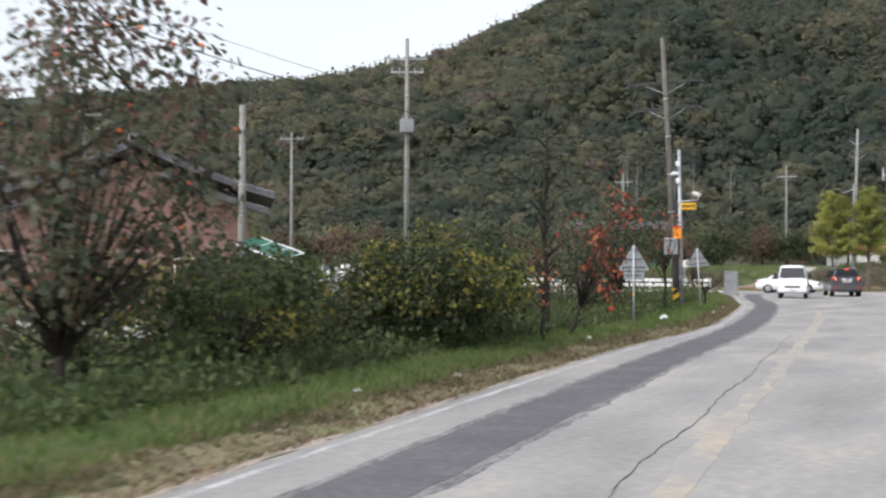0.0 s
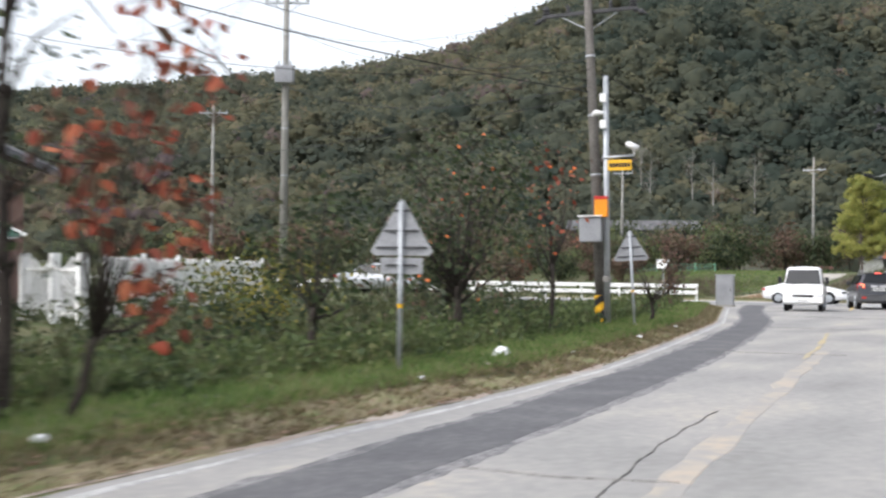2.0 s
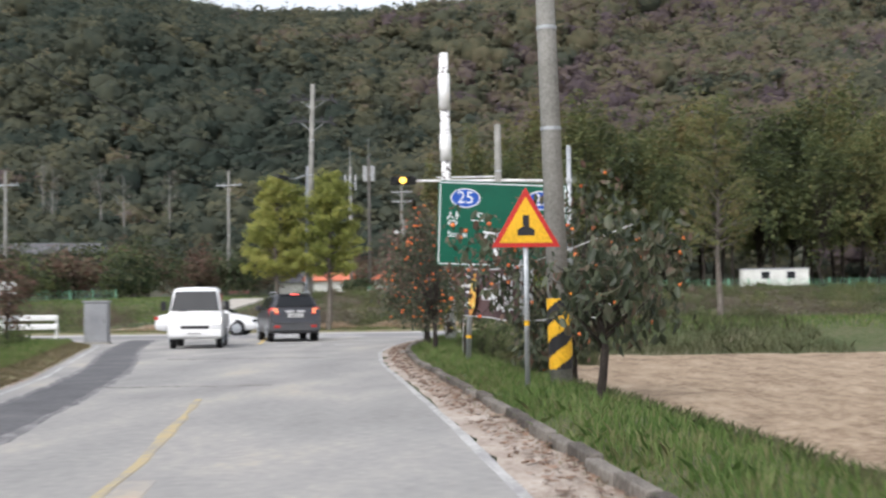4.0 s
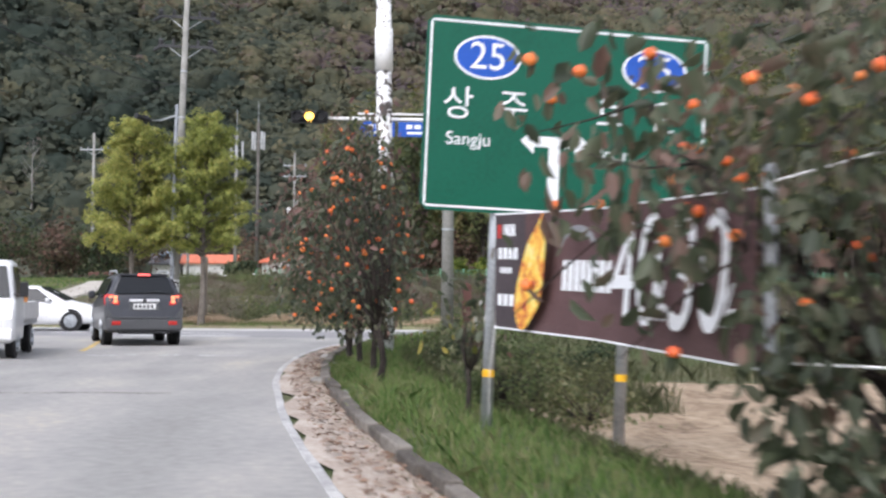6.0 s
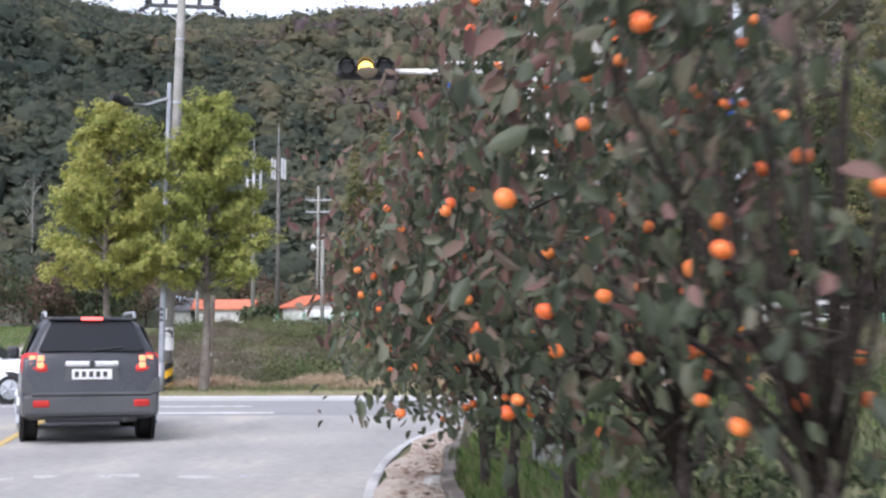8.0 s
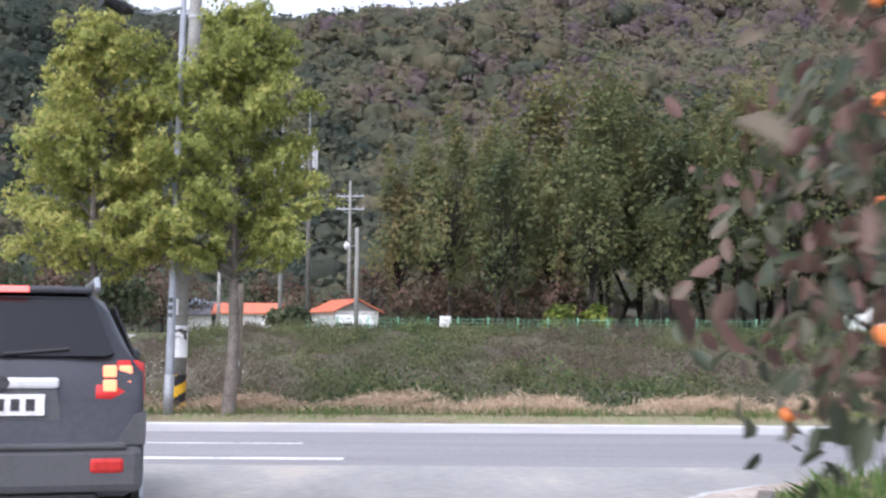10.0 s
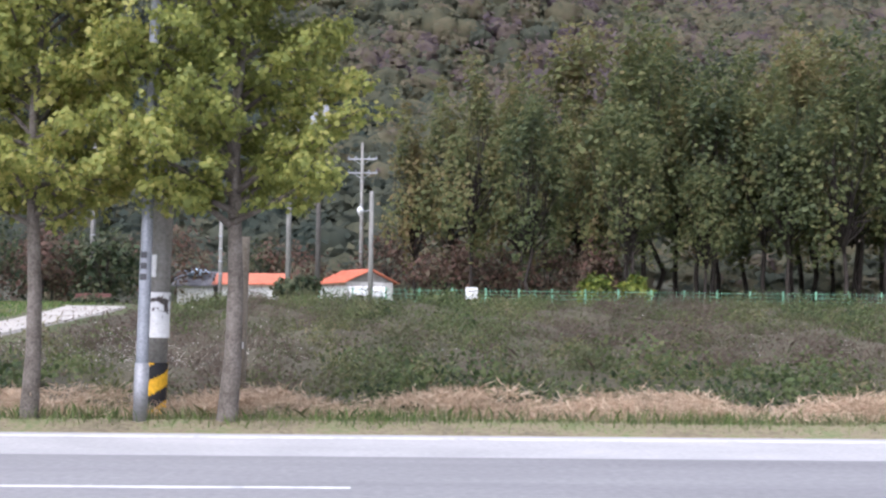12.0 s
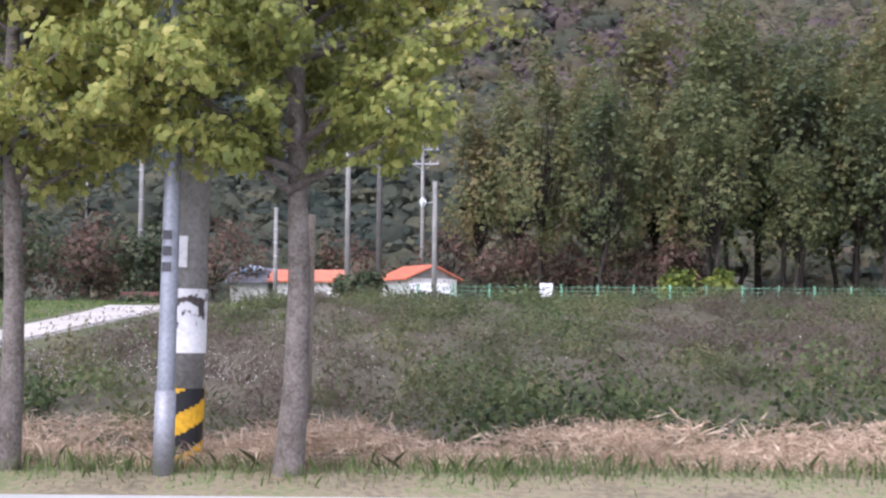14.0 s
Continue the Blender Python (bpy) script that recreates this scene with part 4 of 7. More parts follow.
# ---- trees and shrubs ----
def tree(name, x, y, fork_z, crown, radii, r, material, n, leaf, label, category, seed, clumps=14, bark=None, long=1.5, droop=0.3, spread=0.34, lean=(0, 0), fruit=0, fruit_r=0.042, group="", hollow=0.55, twigs=0, leaf2=None, leader=False, taper=0.0, facing=True, fold=False, floor=0.12):
    """One tree: trunk with limbs, a crown of leaves, and fruit; crown is its centre over the foot."""
    rng = np.random.default_rng(seed)
    ob = thing(name, pose(x, y, gz(x, y)), label, category, group)
    pts, ends = crown_points(n, rng, (crown[0], crown[1], crown[2]), radii, clumps, spread, hollow)
    pts = pts[pts[:, 2] > floor + 0.25 * np.sin(3 * pts[:, 0] + 2 * pts[:, 1]) * (floor > 1)]
    if taper:
        f = np.clip((pts[:, 2] - crown[2] + radii[2]) / (2 * radii[2]), 0, 1.1)
        pts[:, :2] = crown[:2] + (pts[:, :2] - np.array(crown[:2])) * (1.12 - taper * f ** 1.4)[:, None]
    if leader:
        bm = bmesh.new()
        top = crown[2] + radii[2] * 0.8
        stem = [Vector((crown[0] * f + 0.05 * math.sin(9 * f), crown[1] * f, top * f)) for f in np.linspace(0, 1, 7)]
        tube(bm, [Vector((0, 0, -0.2)), *stem], [r * 1.3, r * 1.1] + [r * (1 - 0.85 * k / 6) for k in range(1, 7)], 9)
        for e in ends:
            e = Vector(e)
            zs = max(fork_z * 0.85, e.z - 0.9 * (e.xy - Vector(crown).xy).length - 0.2)
            s = Vector((crown[0] * zs / top, crown[1] * zs / top, zs))
            q = r * (0.2 + 0.2 * rng.random())
            tube(bm, [s, s.lerp(e, 0.5) + Vector(rng.normal(size=3)) * 0.08, e], [q, q * 0.6, q * 0.2], 5)
    else:
        bm = limbs(bmesh.new(), (0, 0, 0), (lean[0], lean[1], fork_z), ends, r, rng)
    for _ in range(twigs):
        e = Vector(ends[rng.integers(len(ends))])
        q = e + Vector(rng.normal(size=3).clip(-1.2, 1.2)) * 0.3 * max(radii)
        tube(bm, [e, e.lerp(q, 0.5) + Vector(rng.normal(size=3)) * 0.05, q], [r * 0.16, r * 0.1, r * 0.05], 4)
    part("trunk", bm, bark or M_BARK, ob, smooth=True)
    near = ends[np.argmin(((pts[:, None, :] - ends[None]) ** 2).sum(-1), 1)]
    out = pts - near + 0.35 * (pts - np.array(crown)) + np.array([0, 0, 0.25 * radii[2]])
    out /= np.linalg.norm(out, axis=1)[:, None] + 1e-9
    v, q = leaves(pts, leaf, rng, long, droop, out=out if facing else None, fold=fold)
    c = soup("crown", v, q, material)
    c.parent = ob
    if leaf2:
        m2, n2 = leaf2
        pts2, _ = crown_points(n2, rng, crown, [k * 1.05 for k in radii], clumps, spread, hollow)
        c2 = soup("crown", *leaves(pts2[pts2[:, 2] > crown[2] * 0.6], leaf, rng, long, droop, fold=fold), m2)
        c2.parent = ob
    if fruit:
        spots = pts[rng.choice(len(pts), fruit, replace=False)]
        for s in spots:
            f = new("persimmon", FRUIT)
            f.parent = ob
            f.location = s
            k = fruit_r / 0.042 * (0.72 + 0.3 * rng.random())
            f.scale = (k, k, k * 0.85)
            f.rotation_euler = rng.random(3) * 0.8
    return ob


fb = bmesh.new()
bmesh.ops.create_icosphere(fb, subdivisions=2, radius=0.042)
for v in fb.verts:
    q = math.atan2(v.co.y, v.co.x)
    v.co *= 1 + 0.04 * math.cos(4 * q)
FRUIT = bpy.data.meshes.new("persimmon")
fb.to_mesh(FRUIT)
fb.free()
FRUIT.materials.append(M_FRUIT)
FRUIT.polygons.foreach_set("use_smooth", [True] * len(FRUIT.polygons))

PERS = "persimmon tree with orange fruit and dark drooping leaves"
# beside the right edge of the side road
K = dict(group="persimmon trees", droop=0.75, long=1.9, fold=True, facing=False, floor=0.5)
tree("persimmon_tree", 7.1, 61.4, 0.9, (-0.25, 0.1, 2.3), (1.55, 1.5, 1.15), 0.075, M_PERSIMMON_LEAF, 1700, 0.068, PERS, "tree", 11, fruit=60, twigs=44, clumps=18, **K)
tree("persimmon_tree", 7.06, 55.5, 1.0, (0.35, 0.2, 1.6), (0.75, 0.7, 0.95), 0.06, M_PERSIMMON_LEAF, 900, 0.075, PERS, "tree", 12, fruit=8, twigs=12, **K)
tree("persimmon_tree", 9.4, 46.5, 0.9, (0.2, 0, 1.9), (1.05, 1.0, 0.95), 0.07, M_PERSIMMON_LEAF, 1000, 0.068, PERS, "tree", 13, fruit=12, twigs=16, **K)
for k, (x, y, w, h, n, f) in enumerate(((4.3, 73.1, 0.9, 1.4, 800, 44), (4.2, 75.1, 1.0, 1.4, 1450, 50), (3.97, 77.2, 1.1, 1.4, 1950, 54), (3.78, 79.3, 1.3, 1.35, 2600, 60), (3.7, 81.4, 1.1, 1.25, 1900, 36), (3.9, 83.6, 1.0, 1.2, 1400, 26))):
    tree("persimmon_tree", x, y, 0.95, (-0.3, 0, 0.85 + h), (w, w * 0.95, h), 0.052, M_PERSIMMON_LEAF, int(n * 1.25), 0.052, PERS, "tree", 14 + k, fruit=f, twigs=26 if k else 44, clumps=26, taper=0.7, leaf2=(M_PERSIMMON_DULL, n // 6), **K)
tree("persimmon_tree", 5.15, 67.9, 0.5, (0, 0, 0.95), (0.45, 0.45, 0.55), 0.03, M_PERSIMMON_LEAF, 130, 0.052, "young persimmon sapling with dull drooping leaves", "tree", 18, twigs=4, clumps=10, leaf2=(M_BUSH_YELLOW, 30), **{**K, "floor": 0.2})
for k, (x, y, w, h) in enumerate(((5.75, 69.4, 0.55, 0.5), (6.2, 70.8, 0.65, 0.5), (5.55, 68.4, 0.4, 0.42), (6.5, 68.8, 0.6, 0.5))):
    tree("weed_shrub", x, y, 0.2, (0, 0, h * 0.9), (w, w, h), 0.02, M_WEEDS_OLIVE if k % 2 else M_WEEDS_GREEN, 1500, 0.02, "bushy tall weeds beside the field", "shrub", 180 + k, twigs=20, clumps=26, spread=0.2, long=2.2, droop=-0.2, group="weed shrubs")
for k, (x, y, w) in enumerate(((6.6, 80.6, 0.8), (7.6, 81.2, 0.9), (8.7, 80.9, 0.7), (6.0, 82.4, 0.7))):
    tree("weed_shrub", x, y, 0.15, (0, 0, 0.3), (w, w * 0.8, 0.32), 0.02, M_BUSH, 1300, 0.045, "low mound of dark green creeping weeds", "shrub", 190 + k, clumps=22, spread=0.24, long=1.6, group="weed mounds", floor=0.02)
tree("persimmon_tree", 6.85, 61.1, 0.5, (0, 0, 0.85), (0.8, 0.8, 0.6), 0.045, M_PERSIMMON_LEAF, 800, 0.068, "low persimmon bush with dark drooping leaves beside the field", "tree", 20, fruit=7, twigs=10, clumps=12, **{**K, "floor": 0.15})
tree("shrub", 9.3, 45.2, 0.3, (0, 0, 0.45), (1.0, 0.9, 0.5), 0.03, M_BUSH, 1300, 0.06, "low dark shrub at the field edge", "shrub", 199, clumps=18)

# along the left verge
tree("persimmon_tree", -2.4, 15.0, 1.0, (0.2, 0.2, 3.8), (2.25, 2.1, 3.0), 0.10, M_PERSIMMON_LEAF, 5600, 0.085, PERS, "tree", 21, fruit=44, group="persimmon trees", droop=0.6, twigs=60, clumps=40, spread=0.19, leaf2=(M_PERSIMMON_DULL, 700), floor=0.8)
tree("persimmon_tree", -1.3, 17.6, 0.5, (0, 0.2, 1.15), (1.5, 1.4, 1.0), 0.06, M_WEEDS_GREEN, 3000, 0.07, "low roadside tree with dull green and yellowish leaves", "tree", 22, twigs=24, clumps=24, spread=0.24, leaf2=(M_BUSH_YELLOW, 700))
tree("shrub", -2.6, 20.5, 0.8, (0, 0, 1.3), (1.5, 1.3, 1.0), 0.06, M_BUSH, 4000, 0.07, "thick dark green roadside shrub", "shrub", 23, twigs=14, clumps=16)
tree("vine_shrub", -0.7, 24.3, 0.8, (-0.1, 0, 1.35), (1.55, 1.3, 1.2), 0.06, M_BUSH, 5200, 0.065, "dark shrub overgrown with yellowing vine leaves", "shrub", 24, clumps=28, spread=0.24, leaf2=(M_BUSH_YELLOW, 5200))
for k, (x, y, w, h) in enumerate(((-4.6, 23.6, 1.5, 1.15), (-7.0, 26.2, 1.7, 1.25), (-3.6, 21.6, 1.2, 1.1), (-3.2, 28.0, 1.3, 1.1), (-4.6, 18.2, 1.3, 1.1), (-9.0, 31.5, 1.8, 1.2), (-2.6, 24.6, 1.0, 1.0))):
    tree("shrub", x, y, 0.6, (0, 0, h), (w, w * 0.9, h), 0.05, M_BUSH, 2800, 0.075, "thick dark green roadside shrub", "shrub", 200 + k, clumps=22, spread=0.3, leaf2=(M_BUSH_YELLOW, 300))
tree("shrub", -1.0, 26.8, 0.8, (0, 0, 1.4), (1.0, 1.1, 1.25), 0.06, M_BUSH, 4600, 0.065, "thick dark green roadside shrub", "shrub", 25, clumps=18, twigs=8)
tree("bare_tree", -0.7, 30.3, 1.2, (0, 0, 3.1), (0.8, 0.8, 2.6), 0.085, M_BUSH, 420, 0.06, "thin dark roadside tree almost without leaves", "tree", 26, twigs=24, clumps=30, leader=True, taper=0.5)
tree("bare_tree", 0.1, 28.0, 0.9, (0, 0, 1.5), (0.4, 0.4, 0.9), 0.035, M_PERSIMMON_RED, 40, 0.07, "slender dark sapling with a few red leaves", "tree", 126, twigs=14, clumps=10)
tree("red_leaf_tree", -0.15, 30.6, 0.9, (0.9, -0.3, 2.35), (0.95, 0.9, 1.55), 0.05, M_PERSIMMON_RED, 250, 0.085, "small tree with sparse dull red leaves", "tree", 27, twigs=50, clumps=16, droop=0.7, spread=0.2, lean=(0.3, 0), fold=True, facing=False)
tree("persimmon_tree", -2.2, 37.9, 0.9, (0, 0.3, 1.6), (0.9, 0.9, 1.0), 0.07, M_BUSH, 700, 0.07, "small roadside tree with thin green foliage", "tree", 28, twigs=26, clumps=14)
tree("persimmon_tree", -3.6, 45.6, 1.2, (-0.1, 0, 2.75), (1.6, 1.6, 1.65), 0.11, M_BUSH, 2600, 0.07, "persimmon tree with greyish green leaves and few fruit", "tree", 29, fruit=12, group="persimmon trees", droop=0.5, twigs=36, clumps=20)
tree("persimmon_tree", -2.6, 48.2, 1.6, (0, 0, 2.8), (0.8, 0.8, 1.2), 0.055, M_PERSIMMON_RED, 110, 0.08, "slender young tree with few reddish leaves", "tree", 30, fruit=5, twigs=30, clumps=12, droop=0.5)
tree("persimmon_tree", -6.2, 51.0, 1.3, (0, 0, 3.0), (2.1, 2.0, 2.2), 0.12, M_PERSIMMON_LEAF, 3200, 0.085, PERS, "tree", 31, fruit=14, group="persimmon trees", droop=0.5, twigs=30, clumps=22)
tree("bare_tree", -3.6, 58.6, 0.7, (0, 0, 1.4), (1.0, 0.9, 1.0), 0.06, M_BUSH_RED, 160, 0.06, "low branching tree almost without leaves", "tree", 32, twigs=40, clumps=14)
tree("red_leaf_tree", -9.6, 80.5, 0.8, (0, 0, 1.7), (0.8, 0.8, 1.4), 0.06, M_BUSH_RED, 700, 0.09, "small russet tree beside the guard rail", "tree", 33, twigs=20, clumps=14)
tree("shrub", -7.5, 56.5, 0.4, (0, 0, 0.8), (1.8, 1.6, 0.7), 0.04, M_BUSH, 1700, 0.08, "low rambling green shrub", "shrub", 34, clumps=18)
tree("shrub", -7.0, 41.0, 0.4, (0, 0, 0.8), (2.0, 1.6, 0.8), 0.04, M_BUSH, 1700, 0.08, "low rambling green shrub", "shrub", 35, clumps=18)
tree("shrub", -5.4, 33.0, 0.5, (0, 0, 1.0), (1.8, 1.6, 0.9), 0.04, M_BUSH, 1700, 0.08, "low rambling green shrub", "shrub", 36, clumps=18)
tree("shrub", -9.5, 27.5, 0.6, (0, 0, 1.4), (2.2, 2.0, 1.3), 0.05, M_BUSH_YELLOW, 2400, 0.09, "rounded yellowish green shrub", "shrub", 37, clumps=20)
tree("shrub", -12.5, 52.0, 0.6, (0, 0, 1.3), (2.4, 2.0, 1.2), 0.05, M_BUSH_YELLOW, 2200, 0.09, "rounded yellowish green shrub", "shrub", 38, clumps=20)

# ginkgo trees beyond the main road
GIN = "ginkgo street tree with yellow-green leaves"


def ginkgo(x, y, top, low, wide, r, seed, material, label, spurs=6300, lean=0.0):
    """A ginkgo: a straight leader, rising branches set with short spurs, each spur a tuft of fan leaves."""
    rng = np.random.default_rng(seed)
    ob = thing("ginkgo_tree", pose(x, y, gz(x, y)), label, "tree", "ginkgo trees")
    bm = bmesh.new()
    stem = lambda z: Vector((lean * z + 0.05 * math.sin(1.3 * z), 0.04 * math.sin(0.9 * z + seed), z))  # noqa: E731
    zs = np.linspace(0, top - 0.35, 10)
    tube(bm, [Vector((0, 0, -0.2)), *[stem(z) for z in zs]], [r * 1.35, r * 1.12] + [r * (1 - 0.88 * k / 9) for k in range(1, 10)], 10)
    spots, away = [], []
    for k in range(56):
        f = (k + 0.5 * rng.random()) / 56
        z0 = low * 0.86 + (top - low * 0.86) * f * 0.93
        a = k * 2.4 + 0.5 * rng.normal()
        reach = wide * (np.interp(f, [0, 0.12, 0.35, 0.7, 1.0], [0.8, 1.0, 0.98, 0.62, 0.2])) * rng.uniform(0.72, 1.12)
        rise = reach * rng.uniform(0.35, 0.75) * (0.7 + 0.8 * f)
        side = Vector((math.cos(a), math.sin(a), 0))
        s0 = stem(z0)
        pts = [s0, s0 + side * reach * 0.35 + Vector((0, 0, rise * 0.4)), s0 + side * reach * 0.72 + Vector((0, 0, rise * 0.75)), s0 + side * reach + Vector((0, 0, rise))]
        pts = [p + Vector(rng.normal(size=3)) * 0.04 for p in pts]
        q = r * (0.16 + 0.24 * (1 - f))
        tube(bm, pts, [q, q * 0.7, q * 0.45, q * 0.15], 6)
        twigs = [pts]
        for _ in range(5):
            u = rng.uniform(0.15, 0.95)
            s1 = pts[0].lerp(pts[3], u)
            b = a + rng.choice((-1, 1)) * rng.uniform(0.5, 1.2)
            e = s1 + (Vector((math.cos(b), math.sin(b), rng.uniform(-0.25, 0.7)))) * reach * rng.uniform(0.25, 0.42)
            m = s1.lerp(e, 0.5) + Vector(rng.normal(size=3)) * 0.04
            tube(bm, [s1, m, e], [q * 0.35, q * 0.22, q * 0.1], 4)
            twigs.append([s1, m, e])
        for line in twigs:
            arr = np.array([p[:] for p in line])
            length = np.linalg.norm(arr[-1] - arr[0])
            n = max(3, int(length * 48))
            u = rng.uniform(0.22 if line is pts else 0.1, 1.03, n) * (len(arr) - 1)
            c = np.stack([np.interp(u, range(len(arr)), arr[:, j]) for j in range(3)], 1)
            o = rng.normal(size=(n, 3)) * (0.1, 0.1, 0.075)
            spots.append(c + o)
            away.append(o / 0.075 + (0, 0, 0.9) + 0.5 * np.array(side))
    spots, away = np.concatenate(spots), np.concatenate(away)
    pick = rng.choice(len(spots), min(spurs, len(spots)), replace=False)
    spots, away = spots[pick], away[pick]
    part("trunk", bm, M_GINKGO_BARK, ob, smooth=True)
    p = np.repeat(spots, 8, 0) + rng.normal(size=(len(spots) * 8, 3)) * 0.042
    v, q = leaves(p, 0.068, rng, 0.85, 0.15, out=np.repeat(away, 8, 0) + 0.6 * rng.normal(size=(len(p), 3)))
    soup("crown", v, q, material).parent = ob
    return ob


ginkgo(-4.62, 103.5, 7.7, 2.75, 1.75, 0.115, 41, M_GINKGO, GIN)
ginkgo(-2.05, 103.3, 7.9, 2.85, 1.7, 0.125, 42, M_GINKGO, GIN, lean=0.02)
ginkgo(17.0, 104.2, 11.5, 4.2, 2.3, 0.16, 43, M_FOREST, "tall ginkgo street tree still in dark green leaf", 3000)

# wood behind the fence: six trees built, then repeated
rng = np.random.default_rng(5)
models = []
for k in range(6):
    h = 15.5 + 1.1 * k
    models.append(tree("forest_tree", 14 + 5 * k, 172 + 2 * (k % 3), h * 0.38, (0, 0, h * 0.6), (3.3 + 0.15 * k, 3.3, h * 0.4), 0.17, M_FOREST, 3900, 0.285, "tall broadleaved forest tree turning yellow-green", "tree", 60 + k, group="forest trees", clumps=50, spread=0.17, long=1.15, hollow=0.35, taper=0.4))
for row, (y0, x0, n, step) in enumerate(((168, 14, 12, 4.0), (173, 8, 15, 3.7), (179, 4, 16, 3.8), (187, 0, 17, 4.0))):
    for k in range(n):
        x, y = x0 + step * k + rng.normal() * 0.9, y0 + rng.normal() * 1.2
        s = 0.78 + 0.09 * row + 0.14 * rng.random() - (0.2 if k < 2 else 0)
        o = copy_thing(models[rng.integers(6)], pose(x, y, gz(x, y), 0, 0, rng.random() * 360))
        o.scale = (s, s, s)

# orchard and scrub round the houses
for k, (x, y, w, h, m) in enumerate(((-20, 172, 3.2, 4.2, M_BUSH), (-12, 191, 3.0, 5.0, M_BUSH), (-9, 189, 3, 5.5, M_BUSH_RED), (2.5, 186, 3.2, 5.5, M_BUSH_RED), (6, 183, 3, 5.5, M_BUSH_RED), (9.5, 180, 2.8, 5.0, M_BUSH_RED), (12, 176, 2.4, 4.4, M_BUSH_RED), (4, 190, 3.4, 6.5, M_BUSH_RED), (-2, 193, 3.4, 6.5, M_BUSH_RED), (-18, 182, 3.6, 6, M_BUSH_RED), (-24, 176, 3.4, 5, M_BUSH), (-29, 172, 3.4, 5, M_BUSH_RED), (-36, 168, 3.4, 4.6, M_BUSH_RED), (-33, 180, 3.6, 6, M_BUSH_RED), (-44, 165, 3.4, 4.5, M_BUSH), (-52, 160, 3.2, 4.5, M_BUSH), (-27, 166, 3.4, 6, M_BUSH), (-22.5, 168, 3.2, 5.5, M_BUSH_RED), (-33, 163, 3.4, 6, M_BUSH), (-18.2, 166, 2.4, 4.2, M_BUSH), (-39, 160, 3.4, 5.5, M_BUSH), (11, 164.5, 1.1, 2.2, M_BRIGHT_BUSH), (13.3, 164.8, 0.9, 2.0, M_BRIGHT_BUSH), (-5.6, 151.5, 1.1, 1.5, M_BUSH), (11.8, 168, 1.4, 4.4, M_BUSH_RED))):
    tree("orchard_tree" if h > 3 else "shrub", x, y, h * 0.3, (0, 0, h * 0.55), (w, w * 0.9, h * 0.46), 0.12, m, 1500, 0.2, "rounded orchard tree with " + {M_BUSH: "dark green", M_BUSH_RED: "russet", M_BRIGHT_BUSH: "bright green"}[m] + " leaves", "tree" if h > 3 else "shrub", 90 + k, clumps=20, spread=0.28)


scrub = [tree("orchard_tree", -40 - 4 * k, 146 + 3 * k, 1.2, (0, 0, 2.3), (2.6, 2.4, 2.0), 0.1, (M_BUSH_RED, M_BUSH, M_FOREST)[k], 1500, 0.19, "low scrubby tree with " + ("russet", "dark green", "olive green")[k] + " leaves", "tree", 300 + k, clumps=20, spread=0.28, group="scrub trees") for k in range(3)]
for k in range(34):
    x, y = -25 - 1.75 * k + rng.normal(), 150 - 0.75 * k + 5 * rng.normal()
    o = copy_thing(scrub[rng.integers(3)], pose(x, y, gz(x, y), 0, 0, rng.random() * 360))
    o.scale = (0.8 + 0.5 * rng.random(),) * 3
for k in range(34):
    x, y = -27 - 1.5 * k + 1.5 * rng.normal(), 132 - 0.3 * k + 9 * rng.normal()
    if y > 108 and x < -24:
        o = copy_thing(scrub[rng.integers(3)], pose(x, y, gz(x, y), 0, 0, rng.random() * 360))
        o.scale = (0.45 + 0.3 * rng.random(),) * 3


